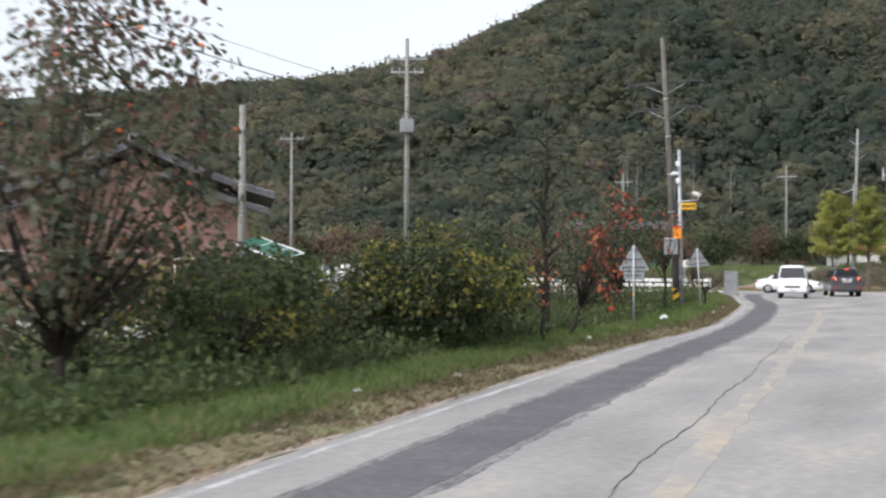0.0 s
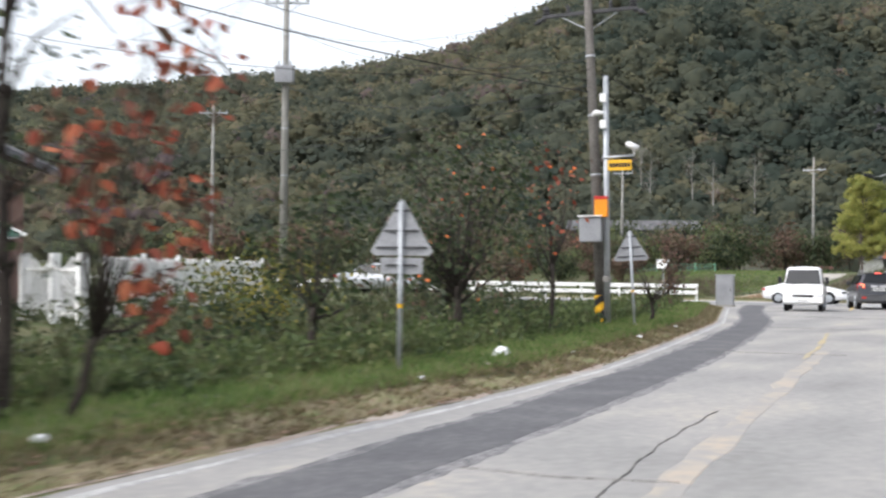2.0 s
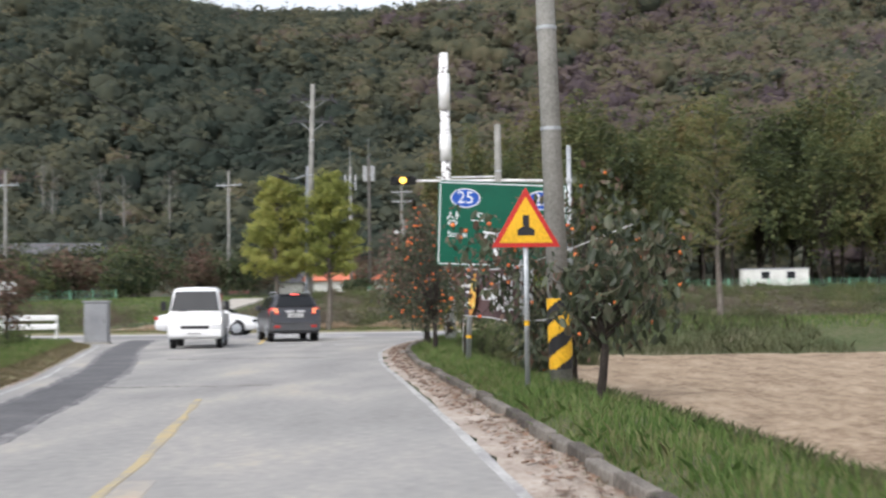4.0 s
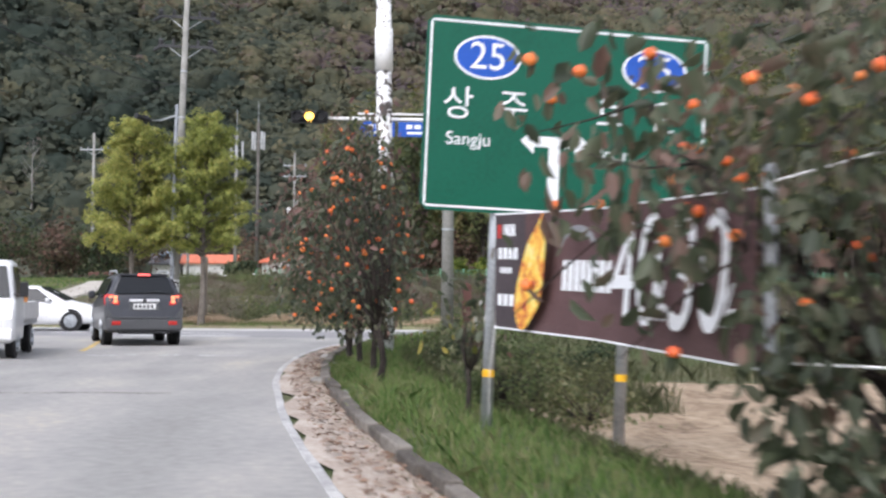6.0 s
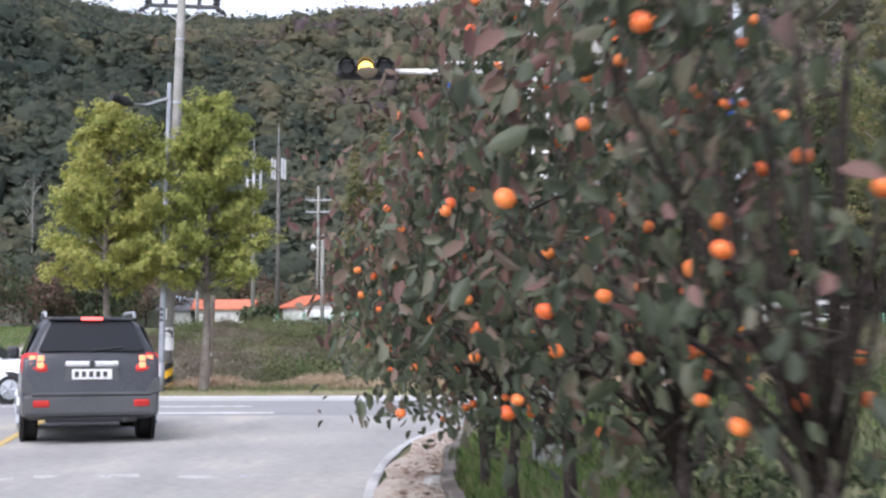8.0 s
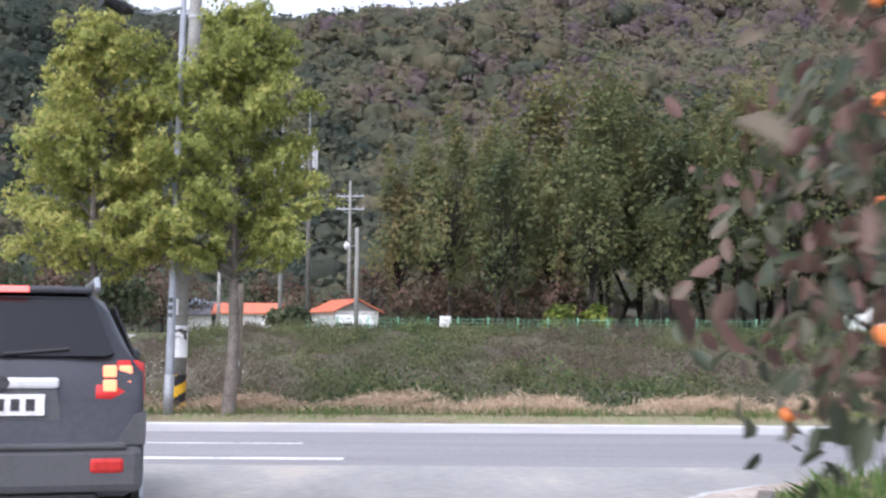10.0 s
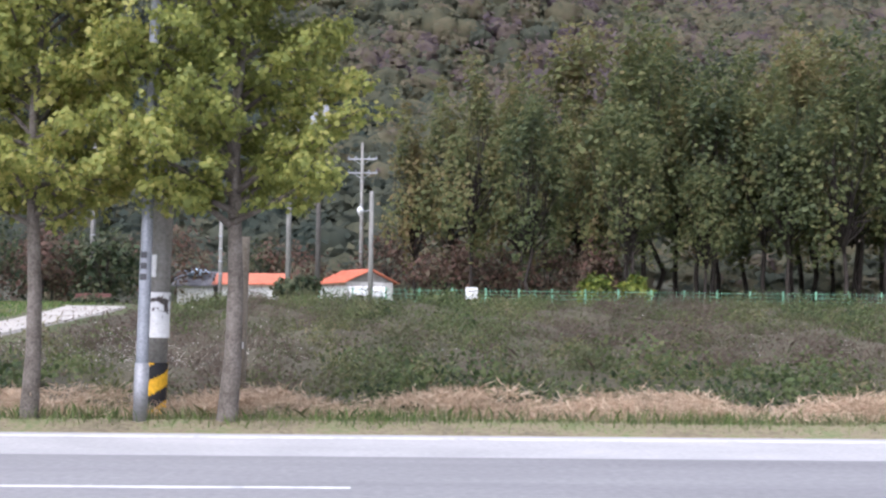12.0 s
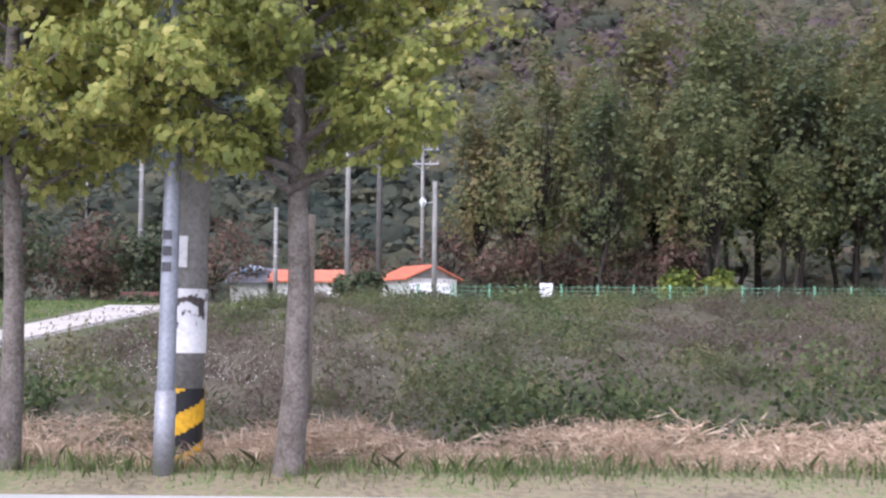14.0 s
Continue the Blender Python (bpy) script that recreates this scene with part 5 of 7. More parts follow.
# ---- far woods on the hill: one mass of crowns ----
def far_wood(step, seed):
    rng = np.random.default_rng(seed)
    x, y = np.meshgrid(np.arange(-420, 320, step), np.arange(110, 560, step))
    x, y = (x + rng.uniform(-1.9, 1.9, x.shape)).ravel(), (y + rng.uniform(-1.9, 1.9, y.shape)).ravel()
    b, r = np.degrees(np.arctan2(x - 5, y - 40)), np.hypot(x - 5, y - 40)
    keep = (r > 153) & (b > -62) & (b < 34) & (r < 392 + 125 * smooth(2, 10, b)) & ~((np.abs(x - 5) < 50) & (y < 192))
    x, y, r = x[keep], y[keep], r[keep]
    n = len(x)
    z = ground_z(x, y)
    s = (2.0 + 2.1 * rng.random(n) ** 2.2) * (0.75 + 0.25 * smooth(150, 260, r)) * (1 + 0.25 * smooth(400, 520, r))
    # what grows where: stands of one kind, with single trees of another among them; the r and b terms paint in haze
    stand = 0.22 * np.sin(x * 0.031 + 0.8 * np.sin(y * 0.023)) + 0.16 * np.sin(y * 0.041 + 0.05 * x + 1.0) + 0.10 * np.sin(0.13 * x - 0.11 * y)
    species_haze = np.clip(0.36 + 0.55 * stand + 0.17 * rng.normal(size=n) + 0.06 * smooth(180, 420, r) + 0.24 * smooth(-7, 6, b[keep]), 0.0, 1.0)
    ib = bmesh.new()
    bmesh.ops.create_icosphere(ib, subdivisions=1, radius=1.0)
    unit = np.array([v.co[:] for v in ib.verts])
    tri = np.array([[v.index for v in f.verts] for f in ib.faces])
    ib.free()
    shapes = []
    for k in range(12):
        o = Vector((k * 7.3, k * 3.1, 0))
        g = np.array([1 + 0.5 * noise.noise(Vector(u) * 1.6 + o) for u in unit])
        u = unit * g[:, None] * (0.89, 0.89, 0.63)
        low = unit[:, 2] < -0.2
        u[low] = unit[low] * (1.0, 1.0, 0.0) / np.maximum(0.35, np.linalg.norm(unit[low, :2], axis=1))[:, None] * 0.85 + (0, 0, -0.8)
        shapes.append(u)
    kind = rng.integers(12, size=n)
    c = np.stack([x, y, z + s * rng.uniform(-0.1, 0.2, n)], -1)
    v = c[:, None] + np.array(shapes)[kind] * s[:, None, None]
    q = (tri[None] + (np.arange(n) * len(unit))[:, None, None]).reshape(-1, 3)
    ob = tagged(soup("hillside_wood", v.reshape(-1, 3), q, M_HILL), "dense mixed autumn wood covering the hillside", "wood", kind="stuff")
    ob.data.polygons.foreach_set("use_smooth", [True] * len(ob.data.polygons))
    ob.data.attributes.new("species_haze", "FLOAT", "POINT").data.foreach_set("value", np.repeat(species_haze, len(unit)).astype("f4"))
    # leafy sprays in bunches over the side of each crown that faces the valley
    down = np.stack([5 - x, 40 - y], -1) / r[:, None]
    k, per = 9, 5
    d = rng.normal(size=(n, k, 3))
    d[:, :, 2] = np.abs(d[:, :, 2]) - 0.25
    d /= np.linalg.norm(d, axis=2)[:, :, None]
    turn = np.sum(d[:, :, :2] * down[:, None], axis=2)
    d[:, :, :2] -= np.where(turn < -0.1, 2 * turn, 0)[:, :, None] * down[:, None]
    d = (d[:, :, None] + 0.3 * rng.normal(size=(n, k, per, 3))).reshape(n, k * per, 3)
    size = s[:, None, None] * rng.uniform(0.72, 1.05, (n, k * per, 1))
    p = (c[:, None] + d * size * (1.08, 1.08, 0.74)).reshape(-1, 3)
    face = (d * 0.35 + np.concatenate([down * 0.35, np.full((n, 1), 0.75)], 1)[:, None]).reshape(-1, 3)
    v, q = leaves(p, 0.84, rng, 1.15, 0.1, out=face)
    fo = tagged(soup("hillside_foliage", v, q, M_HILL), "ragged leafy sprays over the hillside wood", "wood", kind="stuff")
    each = np.clip(np.repeat(species_haze, k * per) + 0.05 * rng.normal(size=n * k * per), 0, 1)
    fo.data.attributes.new("species_haze", "FLOAT", "POINT").data.foreach_set("value", np.repeat(each, 4).astype("f4"))
    return ob


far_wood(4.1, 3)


# ---- grasses, weeds, straw, dead leaves ----
def blades(name, x, y, h, w, material, label, category, seed, tilt=0.35, base=0.0):
    """Upright blades of grass at places x, y: one mass."""
    rng = np.random.default_rng(seed)
    n = len(x)
    z = ground_z(x, y) + base - 0.02
    a = rng.uniform(0, math.tau, n)
    h = h * rng.uniform(0.5, 1.3, n)
    lx, ly = rng.normal(size=n) * tilt * h, rng.normal(size=n) * tilt * h
    p = np.stack([x, y, z], -1)
    s = np.stack([np.cos(a), np.sin(a), np.zeros(n)], -1) * w * rng.uniform(0.6, 1.4, n)[:, None]
    t = p + np.stack([lx, ly, h], -1)
    m = p + np.stack([lx * 0.35, ly * 0.35, h * 0.6], -1)
    v = np.stack([p - s, p + s, m + s * 0.7, t, m - s * 0.7], 1).reshape(-1, 3)
    return tagged(soup(name, v, np.arange(5 * n).reshape(-1, 5), material), label, category, kind="stuff")


rng = np.random.default_rng(21)


def verge_left(n, d0, d1, y0=-5, y1=86):
    y = rng.uniform(y0, y1, n)
    return np.interp(y, LY, LX) - d0 - (d1 - d0) * rng.random(n) ** 1.2, y


def verge_right(n, d0, d1, y0=20, y1=91):
    y = rng.uniform(y0, y1, n)
    return np.interp(y, RY, RX) + d0 + (d1 - d0) * rng.random(n), y


blades("grass", *verge_left(42000, 0.7, 2.6), 0.14, 0.008, M_GRASS, "green grass along the road verge", "grass", 1)
blades("dry_grass", *verge_left(42000, 0.08, 1.2), 0.075, 0.012, M_DRYGRASS, "withered short grass at the road edge", "grass", 2, 0.8)
blades("weeds", *verge_left(26000, 2.5, 14.0), 0.38, 0.022, M_WEEDS, "rank green weeds behind the verge", "weeds", 3, 0.5)
blades("grass", *verge_right(36000, 0.72, 2.5), 0.14, 0.008, M_GRASS, "green grass along the road verge", "grass", 4)
blades("weeds", *verge_right(7000, 2.1, 2.9), 0.16, 0.014, M_WEEDS, "rank weeds at the field edge", "weeds", 5, 0.5)
nx, ny = rng.uniform(-28, 30, 9000), 102.8 + 0.8 * rng.random(9000) ** 1.6
blades("grass", nx, ny, 0.07, 0.008, M_PALE_WEEDS, "thin grass along the main road edge", "grass", 6)
nx, ny = 4 + 8 * np.round(rng.uniform(-4, 4, 1500)) / 2 + rng.normal(size=1500) * 0.8, 103.4 + rng.normal(size=1500) * 0.25
blades("grass", nx, ny, 0.2, 0.008, M_GRASS, "tufts of long grass beside the main road", "grass", 27)
nx, ny = rng.uniform(3, 30, 9000), rng.uniform(86, 93.3, 9000)
keep = nx > np.interp(ny, RY, RX) + 0.9
blades("grass", nx[keep], ny[keep], 0.22, 0.014, M_GRASS, "long grass at the junction corner", "grass", 7)


nx, ny = rng.uniform(-26, 28, 5000), rng.uniform(103.2, 103.9, 5000)
blades("dry_grass", nx, ny, 0.17, 0.008, M_PALE_WEEDS, "longer pale grass before the straw", "grass", 46, 0.5)
nx, ny = rng.uniform(-26, 28, 7500), rng.uniform(102.85, 103.8, 7500)
blades("grass", nx, ny, 0.05 + 0.12 * np.clip(np.sin(nx * 0.7 + 2.0 + np.sin(nx * 1.9)), 0, 1) ** 2, 0.007, M_GRASS, "uneven green grass along the roadside", "grass", 48, 0.5)


def clumps_of(name, x, y, size, k, leaf, material, label, category, seed, flat=0.7, long=1.8, up=0.35, squash=1.0, heap=0.0, dome=False):
    """Low leafy clumps at x, y, loose or closed to a dome: one mass."""
    rng = np.random.default_rng(seed)
    n = len(x)
    s = size * rng.uniform(0.5, 1.5, n)
    d = rng.normal(size=(n, k, 3)) * 0.55
    if dome:
        d /= np.linalg.norm(d, axis=2)[:, :, None]
        d *= rng.uniform(0.62, 1.08, (n, k, 1)) * (1 + 0.3 * np.sin(3 * np.arctan2(d[:, :, 1], d[:, :, 0]) + rng.uniform(0, 6, (n, 1))))[:, :, None]
    d[:, :, 2] = np.abs(d[:, :, 2]) * flat * (1.0 if dome else 1.4)
    lift = heap * np.clip(np.sin(x * 2.1 + np.sin(y * 3)) + np.sin(y * 4.0 + x * 0.7) + 0.6, 0, 2)
    p = (np.stack([x, y, ground_z(x, y) + 0.02 + lift], -1)[:, None] + d * s[:, None, None]).reshape(-1, 3)
    v, q = leaves(p, leaf, rng, long, -up, out=d.reshape(-1, 3) + (0, 0, 0.25) if dome else None)
    v[:, 2] = np.repeat(p[:, 2], 4) + (v[:, 2] - np.repeat(p[:, 2], 4)) * squash
    return tagged(soup(name, v, q, material), label, category, kind="stuff")


def off_track(x, y):
    """Places of the bank that the track and its mown edges leave free."""
    t = np.interp(y, [108, 112, 118, 160], [-14.5, -13.5, -12.8, -12.7])
    return ((x < t - 2.0) | (x > t + 3.0)) & ~((x < t - 1) & (y > 128)) & ~((x < -9) & (y > 138))


bx, by = rng.uniform(-26, 34, 3800), 106.5 + 46.5 * rng.random(3800) ** 1.25
k = off_track(bx, by)
bx, by = bx[k], by[k]
wave = np.sin(bx * 0.42 + 1 + 0.8 * np.sin(by * 0.21)) + 0.8 * np.sin(bx * 1.05 + 0.35 * by) + 0.6 * np.sin(by * 0.55 - 0.3 * bx) + 0.45 * rng.normal(size=len(bx))
green = wave + np.interp(by, [107, 112, 116, 124, 132, 140, 148, 154], [1.0, 0.5, -0.9, -0.6, 0.1, 0.0, 0.9, 1.4])
for lo, hi, size, k, leaf, m, label, seed, long, flat in (
        (1.1, 9, 0.50, 44, 0.058, M_WEEDS_GREEN, "leafy dark green weeds and creepers on the bank", 8, 1.7, 0.6),
        (0.2, 1.1, 0.42, 44, 0.036, M_WEEDS_OLIVE, "yellowish green tangled weeds on the bank", 54, 3.0, 0.75),
        (-0.8, 0.2, 0.44, 48, 0.027, M_WEEDS, "dull olive withering weeds on the bank", 55, 4.0, 0.8),
        (-9, -0.8, 0.42, 56, 0.022, M_WEEDS_BROWN, "brownish withered grass and weeds on the bank", 9, 5.5, 0.8)):
    g = (green > lo) & (green <= hi)
    clumps_of("weeds", bx[g], by[g], size * 0.88, k, leaf, m, label, "weeds", seed, long=long, flat=flat)
    big = g & (rng.random(len(bx)) < 0.11) & (by < 148) & (by > 109)
    clumps_of("tall_weeds", bx[big], by[big], 0.95, 380, leaf * 1.25, m, label.replace("on the bank", "in taller tussocks"), "weeds", seed + 60, flat=0.8, long=long * 0.75, dome=True)
bx, by = rng.uniform(-30, 36, 8000), 109 + 42 * rng.random(8000) ** 1.2
tx = np.interp(by, [108, 112, 118, 160], [-14.5, -13.5, -12.8, -12.7])
g = (np.interp(by + 1.5 * np.sin(bx * 0.4), [108, 113, 115, 122, 126, 132, 136, 142, 147], [1, 1, -0.5, -0.5, 0.2, 0.2, -0.4, -0.3, 1]) + 0.5 * np.sin(bx * 0.31 + 1) * np.sin(by * 0.33 + 0.15 * bx) < 0) & (bx > tx + 1.8)
g &= by < 145
blades("dry_grass", bx[g], by[g], 0.36, 0.010, M_WEEDS_BROWN, "tall withered grass on the bank", "grass", 31, 0.5)
bx, by = rng.uniform(-30, -8, 20000), rng.uniform(118, 156, 20000)
tx = np.interp(by, [108, 112, 118, 160], [-14.5, -13.5, -12.8, -12.7])
g = (bx < tx - 1.7) | ((bx > tx + 2.2) & (by > 138))
blades("grass", bx[g], by[g], 0.14, 0.03, M_GRASS, "short green grass beside the track", "grass", 32)
bx, by = np.concatenate([rng.normal(size=240) * 2.2 - 6, rng.normal(size=160) * 2 + 22, rng.uniform(-15, 40, 200)]), 113 + 5 * rng.random(600)
clumps_of("seed_heads", bx, by, 0.22, 7, 0.02, M_SEED, "white fluffy seed heads above the withered weeds", "weeds", 37, flat=2.0, long=1.6)
bx, by = rng.uniform(-30, 36, 260), 106.6 + 3.2 * rng.random(260)
g = np.sin(bx * 0.5) > -0.3
clumps_of("weeds", bx[g], by[g], 0.4, 80, 0.055, M_BUSH, "low green bramble along the foot of the bank", "weeds", 10, flat=0.6)
bx, by = rng.uniform(-10, 40, 150), rng.uniform(112, 152, 150)
g = (bx > -9) & ((by < 115) | (by > 123) | (np.sin(bx) > 0.6))
clumps_of("bramble", bx[g], by[g], 0.75, 420, 0.05, M_WEEDS_GREEN, "rounded dark green bramble patches on the bank", "weeds", 33, flat=0.6, dome=True)
bx, by = rng.uniform(-20, 60, 130), 149 + 6 * rng.random(130)
clumps_of("weeds", bx, by, 0.6, 150, 0.08, M_BUSH, "bushy growth below the fence", "weeds", 11, flat=0.5, dome=True)
bx, by = rng.uniform(-13, 13, 1500), rng.uniform(103.7, 106.9, 1500)
clumps_of("straw", bx, by, 0.28, 54, 0.014, M_STRAW, "mown pale straw lying in rough heaps", "straw", 12, flat=0.25, long=13.0, up=0.0, squash=0.55, heap=0.15)
bx, by = rng.uniform(-50, -6, 1150), rng.uniform(20, 100, 1150)
k = (bx < np.interp(by, LY, LX) - 2.5) & ((by < 84))
clumps_of("weeds", bx[k], by[k], 0.55, 44, 0.085, M_WEEDS, "tangled green weeds on the low ground", "weeds", 13)
bx, by = verge_left(1300, 2.2, 7.5, 5, 84)
clumps_of("weeds", bx, by, 0.40, 42, 0.06, M_WEEDS_GREEN, "low leafy growth behind the verge", "weeds", 14)
bx, by = verge_right(80, 2.9, 4.4, 71, 88)
clumps_of("weeds", bx, by, 0.36, 44, 0.06, M_PALE_WEEDS, "low leafy growth at the field edge", "weeds", 15)


def scatter_leaves(x, y, seed, label):
    rng = np.random.default_rng(seed)
    p = np.stack([x, y, np.maximum(ground_z(x, y), 0.02) + 0.012], -1)
    v, q = leaves(p, 0.06, rng, 1.4, 0.0)
    v[:, 2] = np.repeat(p[:, 2], 4) + (v[:, 2] - np.repeat(p[:, 2], 4)) * 0.2
    return tagged(soup("dead_leaves", v, q, M_DEADLEAF), label, "leaves", kind="stuff")


nx, ny = rng.uniform(6.2, 8.6, 3200), rng.uniform(73, 80, 3200)
blades("weeds", nx, ny, 0.42, 0.008, M_WEEDS, "tall pale weeds at the edge of the field", "weeds", 41, 0.35)
blades("dry_grass", *verge_right(9000, 0.5, 0.85, 30, 91), 0.07, 0.008, M_DRYGRASS, "short withered grass in the gutter", "grass", 44, 0.7)
blades("grass", *verge_right(9000, 0.78, 1.3, 30, 91), 0.16, 0.008, M_GRASS, "green grass leaning over the kerb", "grass", 45, 0.5)
x, y = verge_right(4200, 0.15, 0.85, 40, 90)
scatter_leaves(x, y, 1, "brown dead leaves lying in the gutter")
nx, ny = rng.uniform(5.5, 17, 6500), rng.uniform(79.5, 91, 6500)
blades("weeds", nx, ny, 0.34, 0.010, M_WEEDS, "rank weeds on the plot beside the junction", "weeds", 47, 0.4)
x, y = verge_left(3200, 0.0, 1.1, 3, 66)
scatter_leaves(x, y, 2, "brown dead leaves lying on the verge")

for k, (x, y) in enumerate(((-52, 214), (-47, 219), (-43, 216), (-38, 221), (-56, 222))):
    tree("bare_tree", x, y, 3.0, (0, 0, 6.0), (1.6, 1.6, 3.4), 0.13, M_WEEDS_BROWN, 60, 0.2, "pale leafless tree on the hillside", "tree", 120 + k, bark=M_POLE, twigs=24, clumps=20, leader=True)


# ---- vehicles ----
def shell(bm, stations):
    """A car body lofted through stations: y, half width, bottom, waist, belt, roof half width, roof height."""
    rings = []
    for y, w, zb, zw, belt, wt, zt in stations:
        half = [(0.0, zb), (w * 0.86, zb), (w * 0.985, zb + 0.07), (w, zw), (w * 0.985, belt - 0.02), (w * 0.955, belt), (wt + 0.02, max(belt + 0.004, zt - 0.09)), (wt - 0.08, max(belt + 0.008, zt - 0.02)), (wt * 0.5, max(belt + 0.012, zt)), (0.0, max(belt + 0.015, zt + 0.012))]
        ring = [bm.verts.new((x, y, z)) for x, z in half] + [bm.verts.new((-x, y, z)) for x, z in half[-2:0:-1]]
        rings.append(ring)
    for a, b in zip(rings, rings[1:]):
        for i in range(len(a)):
            j = (i + 1) % len(a)
            bm.faces.new((a[i], a[j], b[j], b[i]))
    bm.faces.new(rings[0])
    bm.faces.new(rings[-1][::-1])
    return bm


def panel(bm, corners, thick=0.012):
    """A flat pane with thickness, pushed out along its normal."""
    c = [Vector(p) for p in corners]
    n = (c[1] - c[0]).cross(c[2] - c[0]).normalized() * thick
    a = [bm.verts.new(p) for p in c]
    b = [bm.verts.new(p + n) for p in c]
    bm.faces.new(a[::-1])
    bm.faces.new(b)
    for i in range(len(c)):
        j = (i + 1) % len(c)
        bm.faces.new((a[i], a[j], b[j], b[i]))
    return bm


def wheel(ob, x, y, r, width, rim_mat):
    s = 1 if x > 0 else -1
    bm = bmesh.new()
    tube(bm, [(x - s * width, y, r), (x - s * width * 0.9, y, r), (x - s * 0.1 * width, y, r), (x, y, r), (x + 0.001 * s, y, r)], [r * 0.9, r, r, r * 0.92, r * 0.68], 24)
    t = part("wheel", bm, M_TYRE, ob, smooth=False)
    part("rim", tube(bmesh.new(), [(x - s * 0.03, y, r), (x + s * 0.004, y, r), (x + s * 0.012, y, r)], [r * 0.66, r * 0.66, r * 0.2], 24), rim_mat, t, "silver wheel rim")
    for k in range(5):
        a = k * math.tau / 5
        part("spoke", tube(bmesh.new(), [(x + s * 0.014, y, r), (x + s * 0.01, y + r * 0.62 * math.cos(a), r + r * 0.62 * math.sin(a))], [0.045, 0.03], 5), rim_mat, t)
    part("wheel_arch", tube(bmesh.new(), [(x - s * 0.06, y, r + 0.02), (x - s * 0.012, y, r + 0.02)], r * 1.17, 24), M_BLACK, ob, "black wheel arch")


def plate_with_bars(ob, x0, x1, y, z0, z1, out=-1):
    p = part("number_plate", box(bmesh.new(), (x0, min(y, y + out * 0.015), z0), (x1, max(y, y + out * 0.015), z1), 0.003), M_WHITE, ob, "white plate with dark bars")
    n = 5
    for k in range(n):
        w = (x1 - x0) / (n + 0.6)
        xa = x0 + w * 0.35 + k * w
        ya = y + out * 0.019
        part("plate_bar", box(bmesh.new(), (xa, min(ya, y + out * 0.0155), z0 + 0.03), (xa + w * 0.6, max(ya, y + out * 0.0155), z1 - 0.03)), M_STEEL_DARK, p)


def shell_lamp(s):
    """A tail light wrapped round the rear corner of a car, on side s."""
    bm = bmesh.new()
    rings = []
    for x, y in ((0.60, 0.055), (0.70, 0.055), (0.80, 0.065), (0.88, 0.10), (0.93, 0.19), (0.945, 0.36)):
        rings.append([bm.verts.new((s * x, y + 0.34 * (z - 1.0) - (0.0 if z in (1.05, 1.2) else -0.02), z)) for z in (0.99, 1.05, 1.2, 1.26 - 0.25 * max(0, y - 0.1))] + [bm.verts.new((s * (x - 0.05), y + 0.16, z)) for z in (1.24, 1.0)])
    for a, b in zip(rings, rings[1:]):
        for i in range(6):
            bm.faces.new((a[i], a[(i + 1) % 6], b[(i + 1) % 6], b[i]))
    bm.faces.new(rings[0])
    bm.faces.new(rings[-1][::-1])
    return bm


